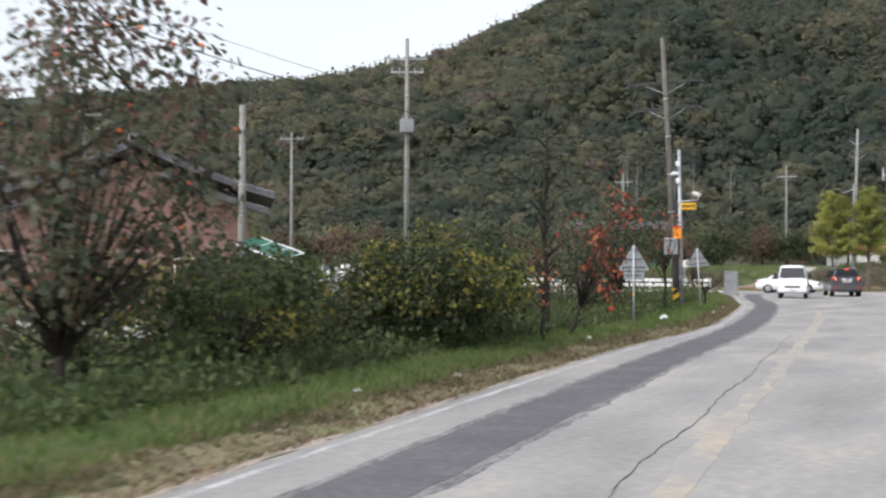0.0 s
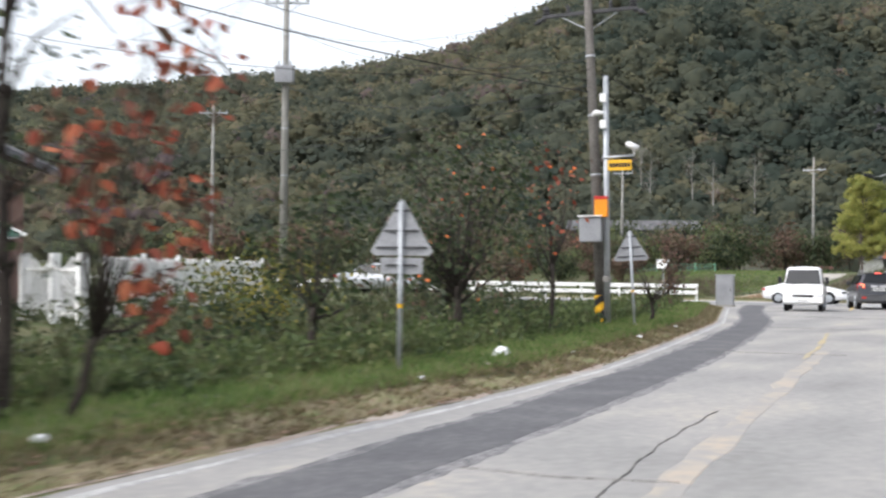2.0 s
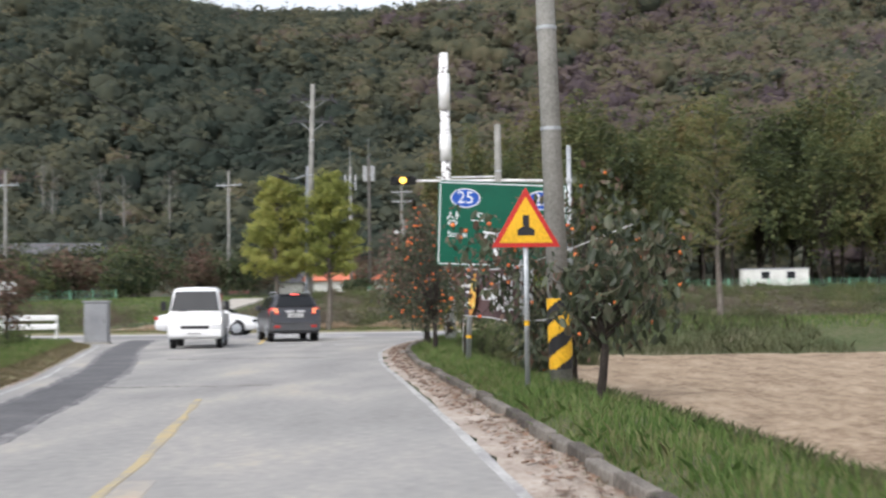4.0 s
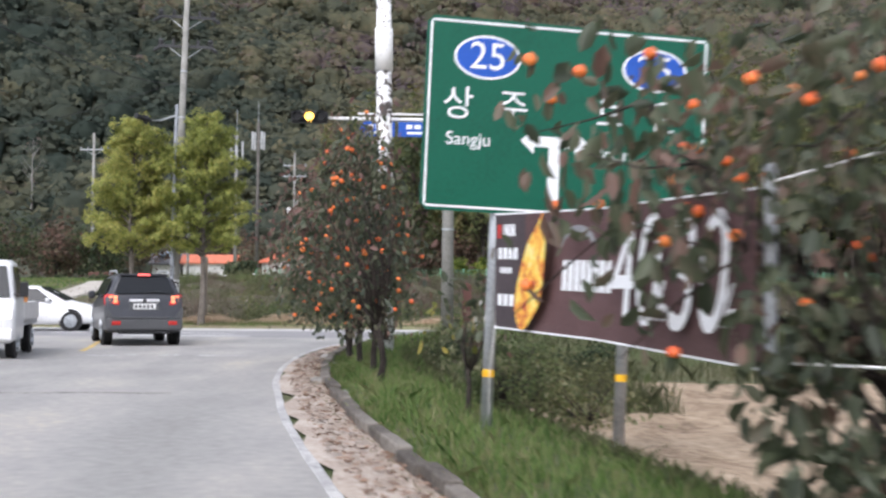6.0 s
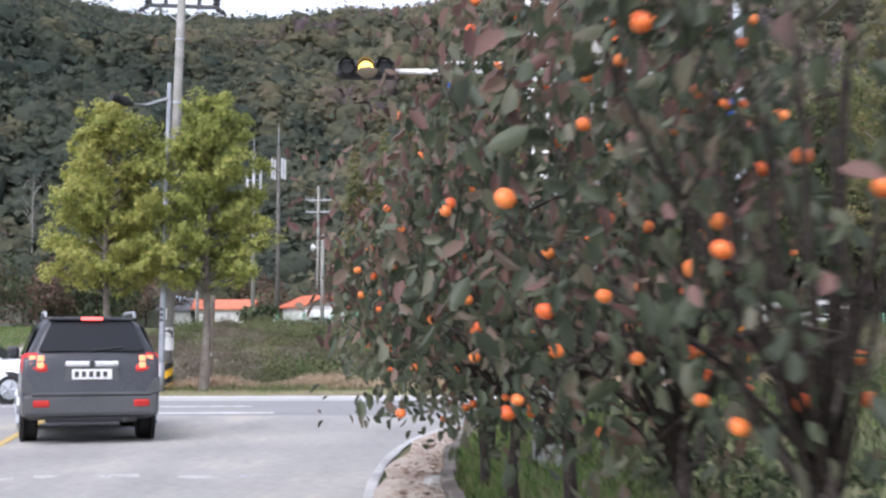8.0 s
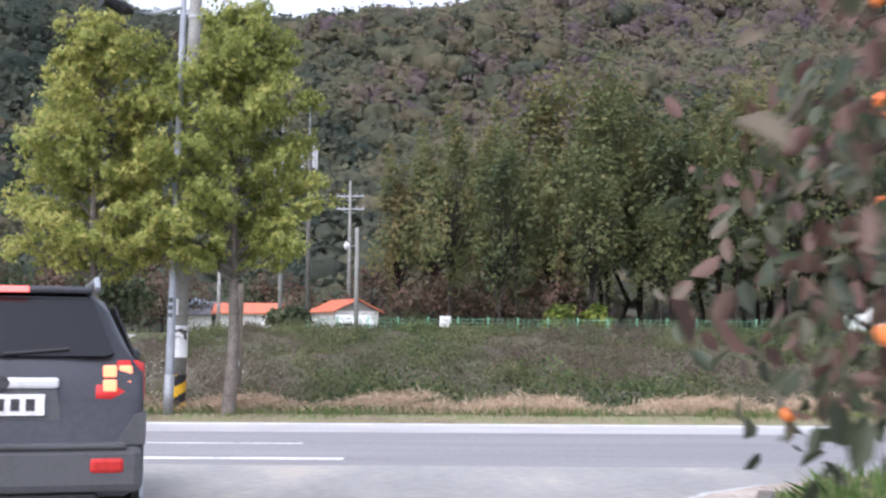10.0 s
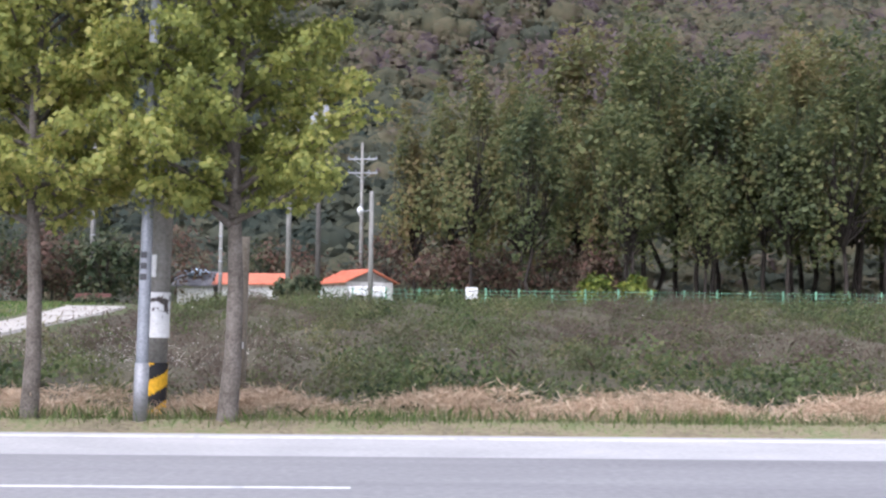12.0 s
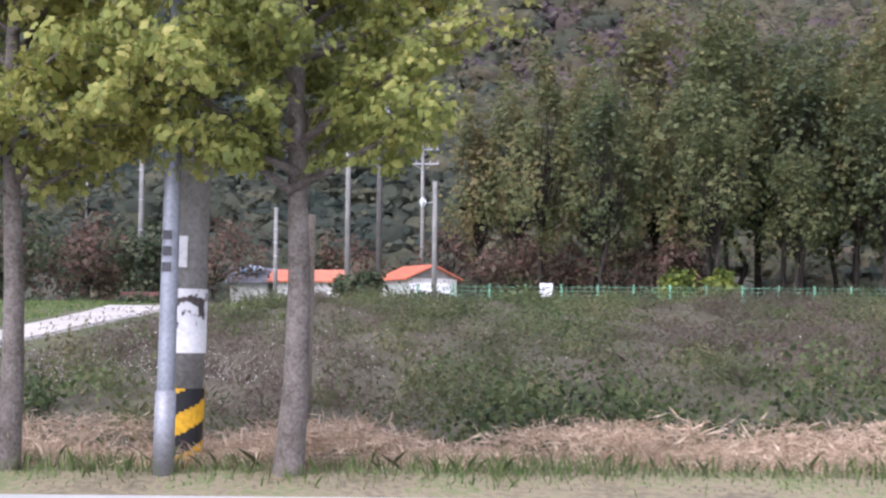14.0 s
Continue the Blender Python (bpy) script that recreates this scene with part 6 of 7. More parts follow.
def suv(m):
    ob = thing("suv", m, "dark grey SUV with lit brake lights waiting at the junction", "car")
    body = [(0.0, 0.84, 0.42, 0.55, 0.70, 0.74, 0.71), (0.04, 0.90, 0.38, 0.6, 0.78, 0.80, 0.80), (0.07, 0.915, 0.36, 0.62, 0.98, 0.82, 1.0), (0.10, 0.925, 0.35, 0.62, 1.14, 0.82, 1.18), (0.15, 0.93, 0.34, 0.62, 1.2, 0.80, 1.26), (0.28, 0.94, 0.33, 0.62, 1.2, 0.72, 1.50), (0.38, 0.945, 0.32, 0.62, 1.18, 0.66, 1.68), (0.50, 0.947, 0.31, 0.62, 1.17, 0.655, 1.735), (0.8, 0.95, 0.3, 0.62, 1.16, 0.66, 1.765), (2.0, 0.95, 0.3, 0.62, 1.12, 0.68, 1.775), (2.7, 0.95, 0.3, 0.62, 1.1, 0.69, 1.73), (3.2, 0.95, 0.3, 0.62, 1.08, 0.74, 1.42), (3.6, 0.945, 0.3, 0.62, 1.06, 0.8, 1.1), (4.4, 0.93, 0.3, 0.6, 1.0, 0.8, 1.03), (4.75, 0.88, 0.34, 0.58, 0.9, 0.75, 0.92), (4.88, 0.78, 0.42, 0.55, 0.68, 0.6, 0.7)]
    part("body", shell(bmesh.new(), body), M_SUV, ob, smooth=True)
    part("rear_window", panel(bmesh.new(), [(-0.66, 0.155, 1.275), (0.66, 0.155, 1.275), (0.715, 0.165, 1.295), (0.575, 0.365, 1.66), (0.54, 0.37, 1.68), (-0.54, 0.37, 1.68), (-0.575, 0.365, 1.66), (-0.715, 0.165, 1.295)], 0.03), M_GLASS, ob, "dark tinted glass")
    part("windscreen", panel(bmesh.new(), [(0.72, 3.58, 1.13), (-0.72, 3.58, 1.13), (-0.62, 2.76, 1.69), (0.62, 2.76, 1.69)], 0.02), M_GLASS, ob, "dark tinted glass")
    for s in (-1, 1):
        for y0, y1, y2, y3 in ((0.55, 1.25, 1.25, 0.66), (1.32, 2.2, 2.2, 1.32), (2.27, 3.35, 2.75, 2.27)):
            c = [(s * 0.915, y0, 1.2), (s * 0.915, y1, 1.2), (s * 0.735, y2, 1.64), (s * 0.735, y3, 1.64)]
            part("side_window", panel(bmesh.new(), c if s > 0 else c[::-1], 0.015), M_GLASS, ob, "dark tinted glass")
        lamp_o = part("tail_light", shell_lamp(s), M_TAIL, ob, "red tail light glowing", True)
        for i in (0, 1):
            for j in (0, 1):
                x0, z0 = 0.645 + 0.105 * i, 1.05 + 0.095 * j
                yl = 0.085 + 0.28 * (z0 - 1.0) + 0.03 * i
                part("brake_lamp", box(bmesh.new(), (min(s * x0, s * (x0 + 0.09)), yl - 0.035, z0), (max(s * x0, s * (x0 + 0.09)), yl + 0.04, z0 + 0.08), 0.012), M_BRAKE, lamp_o, "lit orange brake lamp")
        part("reflector", box(bmesh.new(), (min(s * 0.56, s * 0.79), -0.048, 0.51), (max(s * 0.56, s * 0.79), 0.02, 0.62), 0.03), M_RED, ob, "red bumper reflector")
        part("bumper_corner", prism(bmesh.new(), [(s * 0.72, 0.70), (s * 0.925, 0.70), (s * 0.93, 0.92), (s * 0.86, 0.90)], -0.005, 0.3), M_SUV_LOW, ob, "grey bumper corner")
        mir = part("wing_mirror", box(bmesh.new(), (min(s * 0.94, s * 1.12), 2.98, 1.14), (max(s * 0.94, s * 1.12), 3.14, 1.34), 0.05), M_SUV, ob)
        part("roof_rail", tube(bmesh.new(), [(s * 0.62, 0.62, 1.76), (s * 0.62, 0.75, 1.835), (s * 0.62, 2.4, 1.845), (s * 0.62, 2.6, 1.76)], 0.022, 6), M_STEEL, ob, "silver roof rail")
        for y in (0.98, 3.86):
            wheel(ob, s * 0.945, y, 0.385, 0.25, M_STEEL)
    part("bumper", box(bmesh.new(), (-0.915, -0.035, 0.38), (0.915, 0.22, 0.70), 0.06), M_SUV_LOW, ob, "grey lower bumper")
    part("bumper_step", box(bmesh.new(), (-0.80, -0.05, 0.675), (0.80, 0.08, 0.715), 0.015), M_SUV_LOW, ob)
    part("skid_plate", box(bmesh.new(), (-0.62, 0.0, 0.30), (0.62, 0.08, 0.38), 0.02), M_BLACK, ob)
    part("exhaust", tube(bmesh.new(), [(0.45, -0.02, 0.33), (0.45, 0.3, 0.33)], 0.035, 8), M_STEEL_DARK, ob)
    part("chrome_strip", box(bmesh.new(), (-0.36, 0.03, 1.07), (0.36, 0.12, 1.145), 0.02), M_CHROME, ob, "chrome strip above the plate")
    part("badge", tube(bmesh.new(), [(0, 0.06, 1.11), (0, 0.02, 1.11)], 0.045, 14), M_STEEL_DARK, ob)
    part("plate_recess", prism(bmesh.new(), [(-0.38, 0.86), (0.38, 0.86), (0.34, 1.07), (-0.34, 1.07)], 0.045, 0.1), M_SUV_LOW, ob)
    plate_with_bars(ob, -0.27, 0.27, 0.045, 0.895, 1.035)
    part("tailgate_gap", box(bmesh.new(), (-0.70, 0.03, 0.735), (0.70, 0.06, 0.745)), M_BLACK, ob)
    part("rear_wiper", tube(bmesh.new(), [(0.0, 0.125, 1.30), (0.42, 0.145, 1.335)], 0.014, 5), M_BLACK, ob)
    part("spoiler", box(bmesh.new(), (-0.58, 0.30, 1.715), (0.58, 0.7, 1.765), 0.022), M_SUV, ob)
    part("high_brake_light", box(bmesh.new(), (-0.15, 0.285, 1.72), (0.15, 0.302, 1.76), 0.006), M_BRAKE_RED, ob, "lit red high brake light")
    return ob


def sedan(m, label, paint_mat, detail=True):
    ob = thing("sedan", m, label, "car", "white cars")
    body = [(0.0, 0.72, 0.4, 0.55, 0.68, 0.55, 0.7), (0.08, 0.84, 0.3, 0.58, 0.9, 0.7, 0.92), (0.35, 0.89, 0.24, 0.58, 0.96, 0.72, 0.99), (0.75, 0.9, 0.22, 0.58, 0.97, 0.66, 1.06), (1.35, 0.91, 0.2, 0.58, 0.95, 0.56, 1.38), (1.9, 0.915, 0.2, 0.58, 0.94, 0.56, 1.47), (2.5, 0.915, 0.2, 0.58, 0.92, 0.56, 1.46), (3.0, 0.912, 0.2, 0.58, 0.91, 0.6, 1.3), (3.6, 0.9, 0.22, 0.56, 0.89, 0.7, 0.98), (4.3, 0.88, 0.24, 0.54, 0.8, 0.68, 0.84), (4.68, 0.8, 0.28, 0.5, 0.68, 0.6, 0.71), (4.8, 0.66, 0.36, 0.48, 0.56, 0.5, 0.58)]
    part("body", shell(bmesh.new(), body), paint_mat, ob, smooth=True)
    for s in (-1, 1):
        for pts in (((1.12, 1.0), (1.95, 0.985), (1.95, 1.38), (1.5, 1.36)), ((2.02, 0.985), (3.18, 0.96), (2.62, 1.36), (2.02, 1.385))):
            c = [(s * (0.90 if z < 1.1 else 0.66), y, z) for y, z in pts]
            part("side_window", panel(bmesh.new(), c if s > 0 else c[::-1], 0.015), M_GLASS, ob, "dark tinted glass")
        part("headlight", box(bmesh.new(), (min(s * 0.5, s * 0.84), 4.42, 0.6), (max(s * 0.5, s * 0.84), 4.7, 0.72), 0.03), M_GLASS, ob)
        part("tail_light", box(bmesh.new(), (min(s * 0.55, s * 0.86), 0.0, 0.75), (max(s * 0.55, s * 0.86), 0.22, 0.88), 0.02), M_RED, ob)
        if detail:
            part("wing_mirror", box(bmesh.new(), (min(s * 0.9, s * 1.06), 2.95, 0.95), (max(s * 0.9, s * 1.06), 3.08, 1.07), 0.03), paint_mat, ob)
            for y in (1.65, 2.7):
                part("door_handle", box(bmesh.new(), (min(s * 0.9, s * 0.93), y, 0.82), (max(s * 0.9, s * 0.93), y + 0.18, 0.85), 0.005), M_CHROME, ob)
        for y in (0.95, 3.75):
            wheel(ob, s * 0.905, y, 0.325, 0.21, M_STEEL)
    part("windscreen", panel(bmesh.new(), [(0.68, 3.55, 0.99), (-0.68, 3.55, 0.99), (-0.55, 2.72, 1.42), (0.55, 2.72, 1.42)], 0.03), M_GLASS, ob, "dark tinted glass")
    part("rear_window", panel(bmesh.new(), [(-0.62, 0.8, 1.06), (0.62, 0.8, 1.06), (0.52, 1.36, 1.37), (-0.52, 1.36, 1.37)], 0.03), M_GLASS, ob, "dark tinted glass")
    return ob


def light_truck(m):
    """A cab-over pickup; its front faces -y."""
    ob = thing("light_truck", m, "white cab-over light truck with lit headlamps and orange load", "truck")
    cab = [(0.0, 0.78, 0.42, 0.6, 0.8, 0.72, 0.82), (0.05, 0.85, 0.34, 0.6, 0.98, 0.78, 1.0), (0.16, 0.87, 0.3, 0.62, 1.14, 0.78, 1.18), (0.35, 0.87, 0.3, 0.62, 1.16, 0.74, 1.52), (0.56, 0.87, 0.3, 0.62, 1.16, 0.7, 1.88), (0.8, 0.87, 0.3, 0.62, 1.16, 0.7, 1.95), (1.5, 0.87, 0.3, 0.62, 1.16, 0.7, 1.96), (1.62, 0.86, 0.3, 0.62, 1.16, 0.69, 1.9)]
    part("cab", shell(bmesh.new(), cab), M_CAR_WHITE, ob, smooth=True)
    part("windscreen", panel(bmesh.new(), [(-0.76, 0.165, 1.2), (0.76, 0.165, 1.2), (0.64, 0.53, 1.8), (-0.64, 0.53, 1.8)], 0.03), M_GLASS, ob, "dark glass")
    for s in (-1, 1):
        c = [(s * 0.85, 0.35, 1.2), (s * 0.85, 1.35, 1.2), (s * 0.74, 1.35, 1.8), (s * 0.74, 0.62, 1.8)]
        part("side_window", panel(bmesh.new(), c if s > 0 else c[::-1], 0.015), M_GLASS, ob)
        part("headlight", box(bmesh.new(), (min(s * 0.48, s * 0.8), -0.01, 0.78), (max(s * 0.48, s * 0.8), 0.12, 0.96), 0.03), M_HEAD, ob, "lit round-cornered headlight")
        part("fog_light", tube(bmesh.new(), [(s * 0.6, 0.05, 0.5), (s * 0.6, -0.012, 0.5)], 0.06, 12), M_HEAD, ob)
        part("wing_mirror", box(bmesh.new(), (min(s * 0.92, s * 1.08), 0.28, 1.2), (max(s * 0.92, s * 1.08), 0.36, 1.5), 0.02), M_BLACK, ob)
        part("mirror_arm", tube(bmesh.new(), [(s * 0.8, 0.3, 1.25), (s * 0.98, 0.32, 1.28)], 0.015, 5), M_BLACK, ob)
        for y in (0.75, 3.3):
            wheel(ob, s * 0.83, y, 0.31, 0.2, M_STEEL)
        part("side_board", box(bmesh.new(), (min(s * 0.80, s * 0.85), 1.75, 0.72), (max(s * 0.80, s * 0.85), 4.55, 1.08), 0.01), M_CAR_WHITE, ob)
    part("bed", box(bmesh.new(), (-0.82, 1.72, 0.6), (0.82, 4.58, 0.72), 0.01), M_STEEL, ob)
    part("headboard", box(bmesh.new(), (-0.84, 1.66, 0.72), (0.84, 1.72, 1.5), 0.01), M_STEEL, ob)
    part("tailboard", box(bmesh.new(), (-0.84, 4.55, 0.72), (0.84, 4.6, 1.08), 0.01), M_CAR_WHITE, ob)
    part("bumper", box(bmesh.new(), (-0.84, -0.05, 0.36), (0.84, 0.1, 0.58), 0.04), M_CAR_WHITE, ob)
    part("grille", box(bmesh.new(), (-0.44, -0.015, 0.62), (0.44, 0.06, 0.72), 0.01), M_BLACK, ob)
    plate_with_bars(ob, -0.22, 0.22, -0.05, 0.42, 0.53)
    part("wiper", tube(bmesh.new(), [(-0.5, 0.15, 1.17), (0.1, 0.19, 1.25)], 0.012, 5), M_BLACK, ob)
    load = thing("load_crate", m @ pose(0, 1.8, 0.72), "orange plastic crates on a truck bed", "crate")
    part("crate", box(bmesh.new(), (-0.7, 0.0, 0.0), (0.7, 0.9, 0.6), 0.03), M_ORANGE, load)
    part("crate", box(bmesh.new(), (-0.7, 1.0, 0.0), (0.7, 1.9, 0.5), 0.03), M_ORANGE, load)
    return ob


suv(pose(-1.36, 87.3, 0, 0, 0, 16))
light_truck(pose(-3.6, 80.6, 0.012, 0, 0, 8))
sedan(pose(-9.4, 99.4, 0.0, 0, 0, -90), "white four-door sedan driving along the main road", M_CAR_WHITE)
for k, (x, y, a) in enumerate(((-46, 74.0, 84), (-40.0, 76.0, -92), (-34.5, 77.0, 90), (-28.6, 79.5, -88))):
    sedan(pose(x + 2.4, y, gz(x, y) + 0.02, 0, 0, a), "white parked car behind roadside weeds", (M_CAR_WHITE, M_STEEL)[k % 2], False)


# ---- direction sign and banner ----
def lettering(text, size, material, parent, x, z, y, name="lettering", slant=0.0):
    cu = bpy.data.curves.new(name, "FONT")
    cu.body, cu.size, cu.align_x, cu.align_y, cu.extrude = text, size, "CENTER", "CENTER", 0.002
    cu.shear = slant
    tmp = bpy.data.objects.new(name, cu)
    scene.collection.objects.link(tmp)
    me = bpy.data.meshes.new_from_object(tmp.evaluated_get(bpy.context.evaluated_depsgraph_get()))
    bpy.data.objects.remove(tmp)
    me.materials.clear()
    me.materials.append(material)
    ob = new(name, me)
    ob.parent = parent
    ob.matrix_basis = pose(x, y, z, 90, 0, 0)
    return ob


def ellipse(cx, cz, rx, rz, n=32):
    return [(cx + rx * math.cos(k * math.tau / n), cz + rz * math.sin(k * math.tau / n)) for k in range(n)]


SW, SH = 2.76, 1.80
gsign = thing("direction_sign", pose(4.60, 66.7, 2.15, 0, 2.2, 8), "green road direction sign with white Korean lettering on two posts", "road sign")
sp = part("sign_plate", prism(bmesh.new(), [(0.06, 0), (SW - 0.06, 0), (SW, 0.06), (SW, SH - 0.06), (SW - 0.06, SH), (0.06, SH), (0, SH - 0.06), (0, 0.06)], 0, 0.02), M_GREEN_SIGN, gsign, "green reflective plate")
for lo, hi in (((0.05, -0.004, 0.03), (SW - 0.05, -0.001, 0.05)), ((0.05, -0.004, SH - 0.05), (SW - 0.05, -0.001, SH - 0.03)), ((0.03, -0.004, 0.05), (0.05, -0.001, SH - 0.05)), ((SW - 0.05, -0.004, 0.05), (SW - 0.03, -0.001, SH - 0.05))):
    part("border", box(bmesh.new(), lo, hi), M_SIGN_WHITE, sp)
for u in (0.21, 0.80):
    part("route_ring", prism(bmesh.new(), ellipse(u * SW, 0.8 * SH, 0.32, 0.205), -0.004, -0.001), M_SIGN_WHITE, sp)
    part("route_shield", prism(bmesh.new(), ellipse(u * SW, 0.8 * SH, 0.295, 0.183), -0.007, -0.0045), M_BLUE_SIGN, sp, "blue oval route shield")
    lettering("25", 0.36, M_SIGN_WHITE, sp, u * SW, 0.8 * SH, -0.01)
for ch, u in (("상", 0.115), ("주", 0.305), ("보", 0.65), ("은", 0.84)):
    lettering(ch, 0.33, M_SIGN_WHITE, sp, u * SW, 0.545 * SH, -0.006)
lettering("Sangju", 0.17, M_SIGN_WHITE, sp, 0.155 * SW, 0.37 * SH, -0.006)
lettering("Poŭn", 0.17, M_SIGN_WHITE, sp, 0.66 * SW, 0.34 * SH, -0.006)
ax, az = 0.455 * SW, 0.385 * SH
arrow = [(ax - 0.055, 0.08), (ax + 0.055, 0.08), (ax + 0.055, az - 0.05), (ax + 0.2, az - 0.05), (ax + 0.2, az - 0.12), (ax + 0.33, az), (ax + 0.2, az + 0.12), (ax + 0.2, az + 0.05), (ax - 0.2, az + 0.05), (ax - 0.2, az + 0.12), (ax - 0.33, az), (ax - 0.2, az - 0.12), (ax - 0.2, az - 0.05), (ax - 0.055, az - 0.05)]
part("arrow", prism(bmesh.new(), arrow, -0.005, -0.001), M_SIGN_WHITE, sp, "white double-headed arrow")
for x in (0.74, 2.03):
    post = part("post", tube(bmesh.new(), [(x, 0.09, -2.3), (x, 0.09, SH - 0.15)], 0.055, 12), M_STEEL, gsign, smooth=True)
    part("post_band", tube(bmesh.new(), [(x, 0.09, -1.52), (x, 0.09, -1.45)], 0.058, 12), M_YELLOW, post, "yellow reflective band")
for z in (0.3, 1.3):
    part("brace", box(bmesh.new(), (0.2, 0.022, z), (SW - 0.2, 0.06, z + 0.06)), M_STEEL, gsign)

BL, BR = Vector((5.2, 65.55, 0)), Vector((6.2, 61.3, 0))
BW = (BR - BL).length
bang = math.degrees(math.atan2(BR.y - BL.y, BR.x - BL.x))
banner = thing("banner", pose(BL.x, BL.y, 1.12, 0, 0, bang), "brown advertising banner with white figures tied between poles", "banner")


def cloth(u0, u1, v0, v1, y, material, parent, name, label=""):
    """A piece of the banner cloth, sagging a little between its ends."""
    bm = bmesh.new()
    f = lambda u, v: (u * BW, y + 0.05 * math.sin(u * 5.2) * math.sin(v * 2), v * 0.9 - 0.10 * u + 0.05 * (v - 0.5) * abs(2 * u - 1))  # noqa: E731
    us = np.linspace(u0, u1, max(2, int((u1 - u0) * 24)))
    rows = [[bm.verts.new(f(u, v)) for v in np.linspace(v0, v1, 5)] for u in us]
    for a, b in zip(rows, rows[1:]):
        for i in range(4):
            bm.faces.new((a[i], b[i], b[i + 1], a[i + 1]))
    return part(name, bm, material, parent, label, smooth=True)


bc = cloth(0, 1, 0, 1, 0, M_BANNER, banner, "cloth", "brown printed cloth")
cloth(0.004, 0.15, 0.01, 0.99, -0.005, M_BANNER_DARK, bc, "dark_field")
for u0, u1, v0, v1 in ((0.0, 1.0, 0.985, 1.0), (0.0, 1.0, 0.0, 0.015)):
    cloth(u0, u1, v0, v1, -0.006, M_SIGN_WHITE, bc, "hem")
for k, (u, v, w) in enumerate(((0.045, 0.8, 0.06), (0.02, 0.6, 0.1), (0.03, 0.48, 0.06), (0.02, 0.2, 0.12))):
    for j in range(4):
        cloth(u + j * w / 4, u + j * w / 4 + w / 5.2, v, v + (0.1 if k != 2 else 0.05), -0.009, M_SIGN_WHITE, bc, "writing_bar")
cloth(0.014, 0.034, 0.78, 0.9, -0.009, M_RED, bc, "red_mark")
for j in range(8):
    cloth(0.33 + j * 0.028, 0.33 + j * 0.028 + 0.022, 0.36, 0.6, -0.009, M_SIGN_WHITE, bc, "writing_bar")
for u, t in ((0.655, "40"), (0.845, "30")):
    t1 = lettering(t, 0.98, M_SIGN_WHITE, bc, u * BW, 0.44 - 0.1 * u, -0.06, slant=0.25)
    t2 = lettering("%", 0.34, M_SIGN_WHITE, bc, (u + 0.092) * BW, 0.28 - 0.1 * u, -0.06)
    t1.scale, t2.scale = (0.75, 1.0, 1), (0.8, 1, 1)
fo = [(1.04 + 0.24 * math.cos(a) * (1 - 0.45 * math.sin(a)) + 0.24 * math.sin(a), 0.42 + 0.42 * math.sin(a) - 0.05 * math.cos(a) + 0.02 * math.sin(5 * a)) for a in np.linspace(0, math.tau, 30, endpoint=False)]
part("food_picture", prism(bmesh.new(), fo, -0.062, -0.058), M_FOOD, bc, "printed picture of a baked snack")
arc = [(1.95 + 0.33 * math.cos(a), 0.58 + 0.16 * math.sin(a)) for a in np.linspace(2.9, 0.25, 12)] + [(1.95 + 0.29 * math.cos(a), 0.56 + 0.13 * math.sin(a)) for a in np.linspace(0.25, 2.9, 12)]
part("printed_arc", prism(bmesh.new(), arc, -0.062, -0.058), M_SIGN_BACK, bc)
part("corner_pole", tube(bmesh.new(), [(BW, 0.04, -0.15), (BW, 0.04, 0.95)], 0.035, 8), M_STEEL, banner)
part("rope", tube(bmesh.new(), [(0.02, 0, 0.03), (0.03, -0.05, -0.35), (0.0, -0.05, -0.75)], 0.004, 5), M_WHITE, banner)
for z0, z1 in ((0.85, 1.35), (-0.08, 0.05)):
    part("rope", tube(bmesh.new(), [(BW, 0.03, z0), (BW + 1.8, 0.4, (z0 + z1) / 2 - 0.03), (BW + 3.6, 0.8, z1)], 0.008, 5), M_WHITE, banner)

# yellow warning sign facing the road user
ys_ = thing("warning_sign", pose(6.2, 57.0, gz(6.2, 57.0), 0, 0, 6), "yellow triangular warning sign with red border on a post", "road sign")
part("post", tube(bmesh.new(), [(0, 0.05, -0.3), (0, 0.05, 2.75)], 0.035, 10), M_STEEL, ys_, smooth=True)
tri = lambda s, z: [(-s / 2, z), (s / 2, z), (0, z + s * 0.866)]  # noqa: E731
part("red_border", prism(bmesh.new(), tri(0.95, 1.98), -0.01, 0.01), M_RED, ys_)
part("yellow_field", prism(bmesh.new(), tri(0.74, 2.04), -0.014, -0.0105), M_YELLOW, ys_)
part("symbol", prism(bmesh.new(), [(-0.12, 2.14), (0.12, 2.14), (0.12, 2.22), (0.045, 2.26), (0.045, 2.42), (-0.045, 2.42), (-0.045, 2.26), (-0.12, 2.22)], -0.018, -0.0145), M_BLACK, ys_)
part("post_band", tube(bmesh.new(), [(0, 0.05, 0.9), (0, 0.05, 0.97)], 0.038, 10), M_YELLOW, ys_, "yellow reflective band")

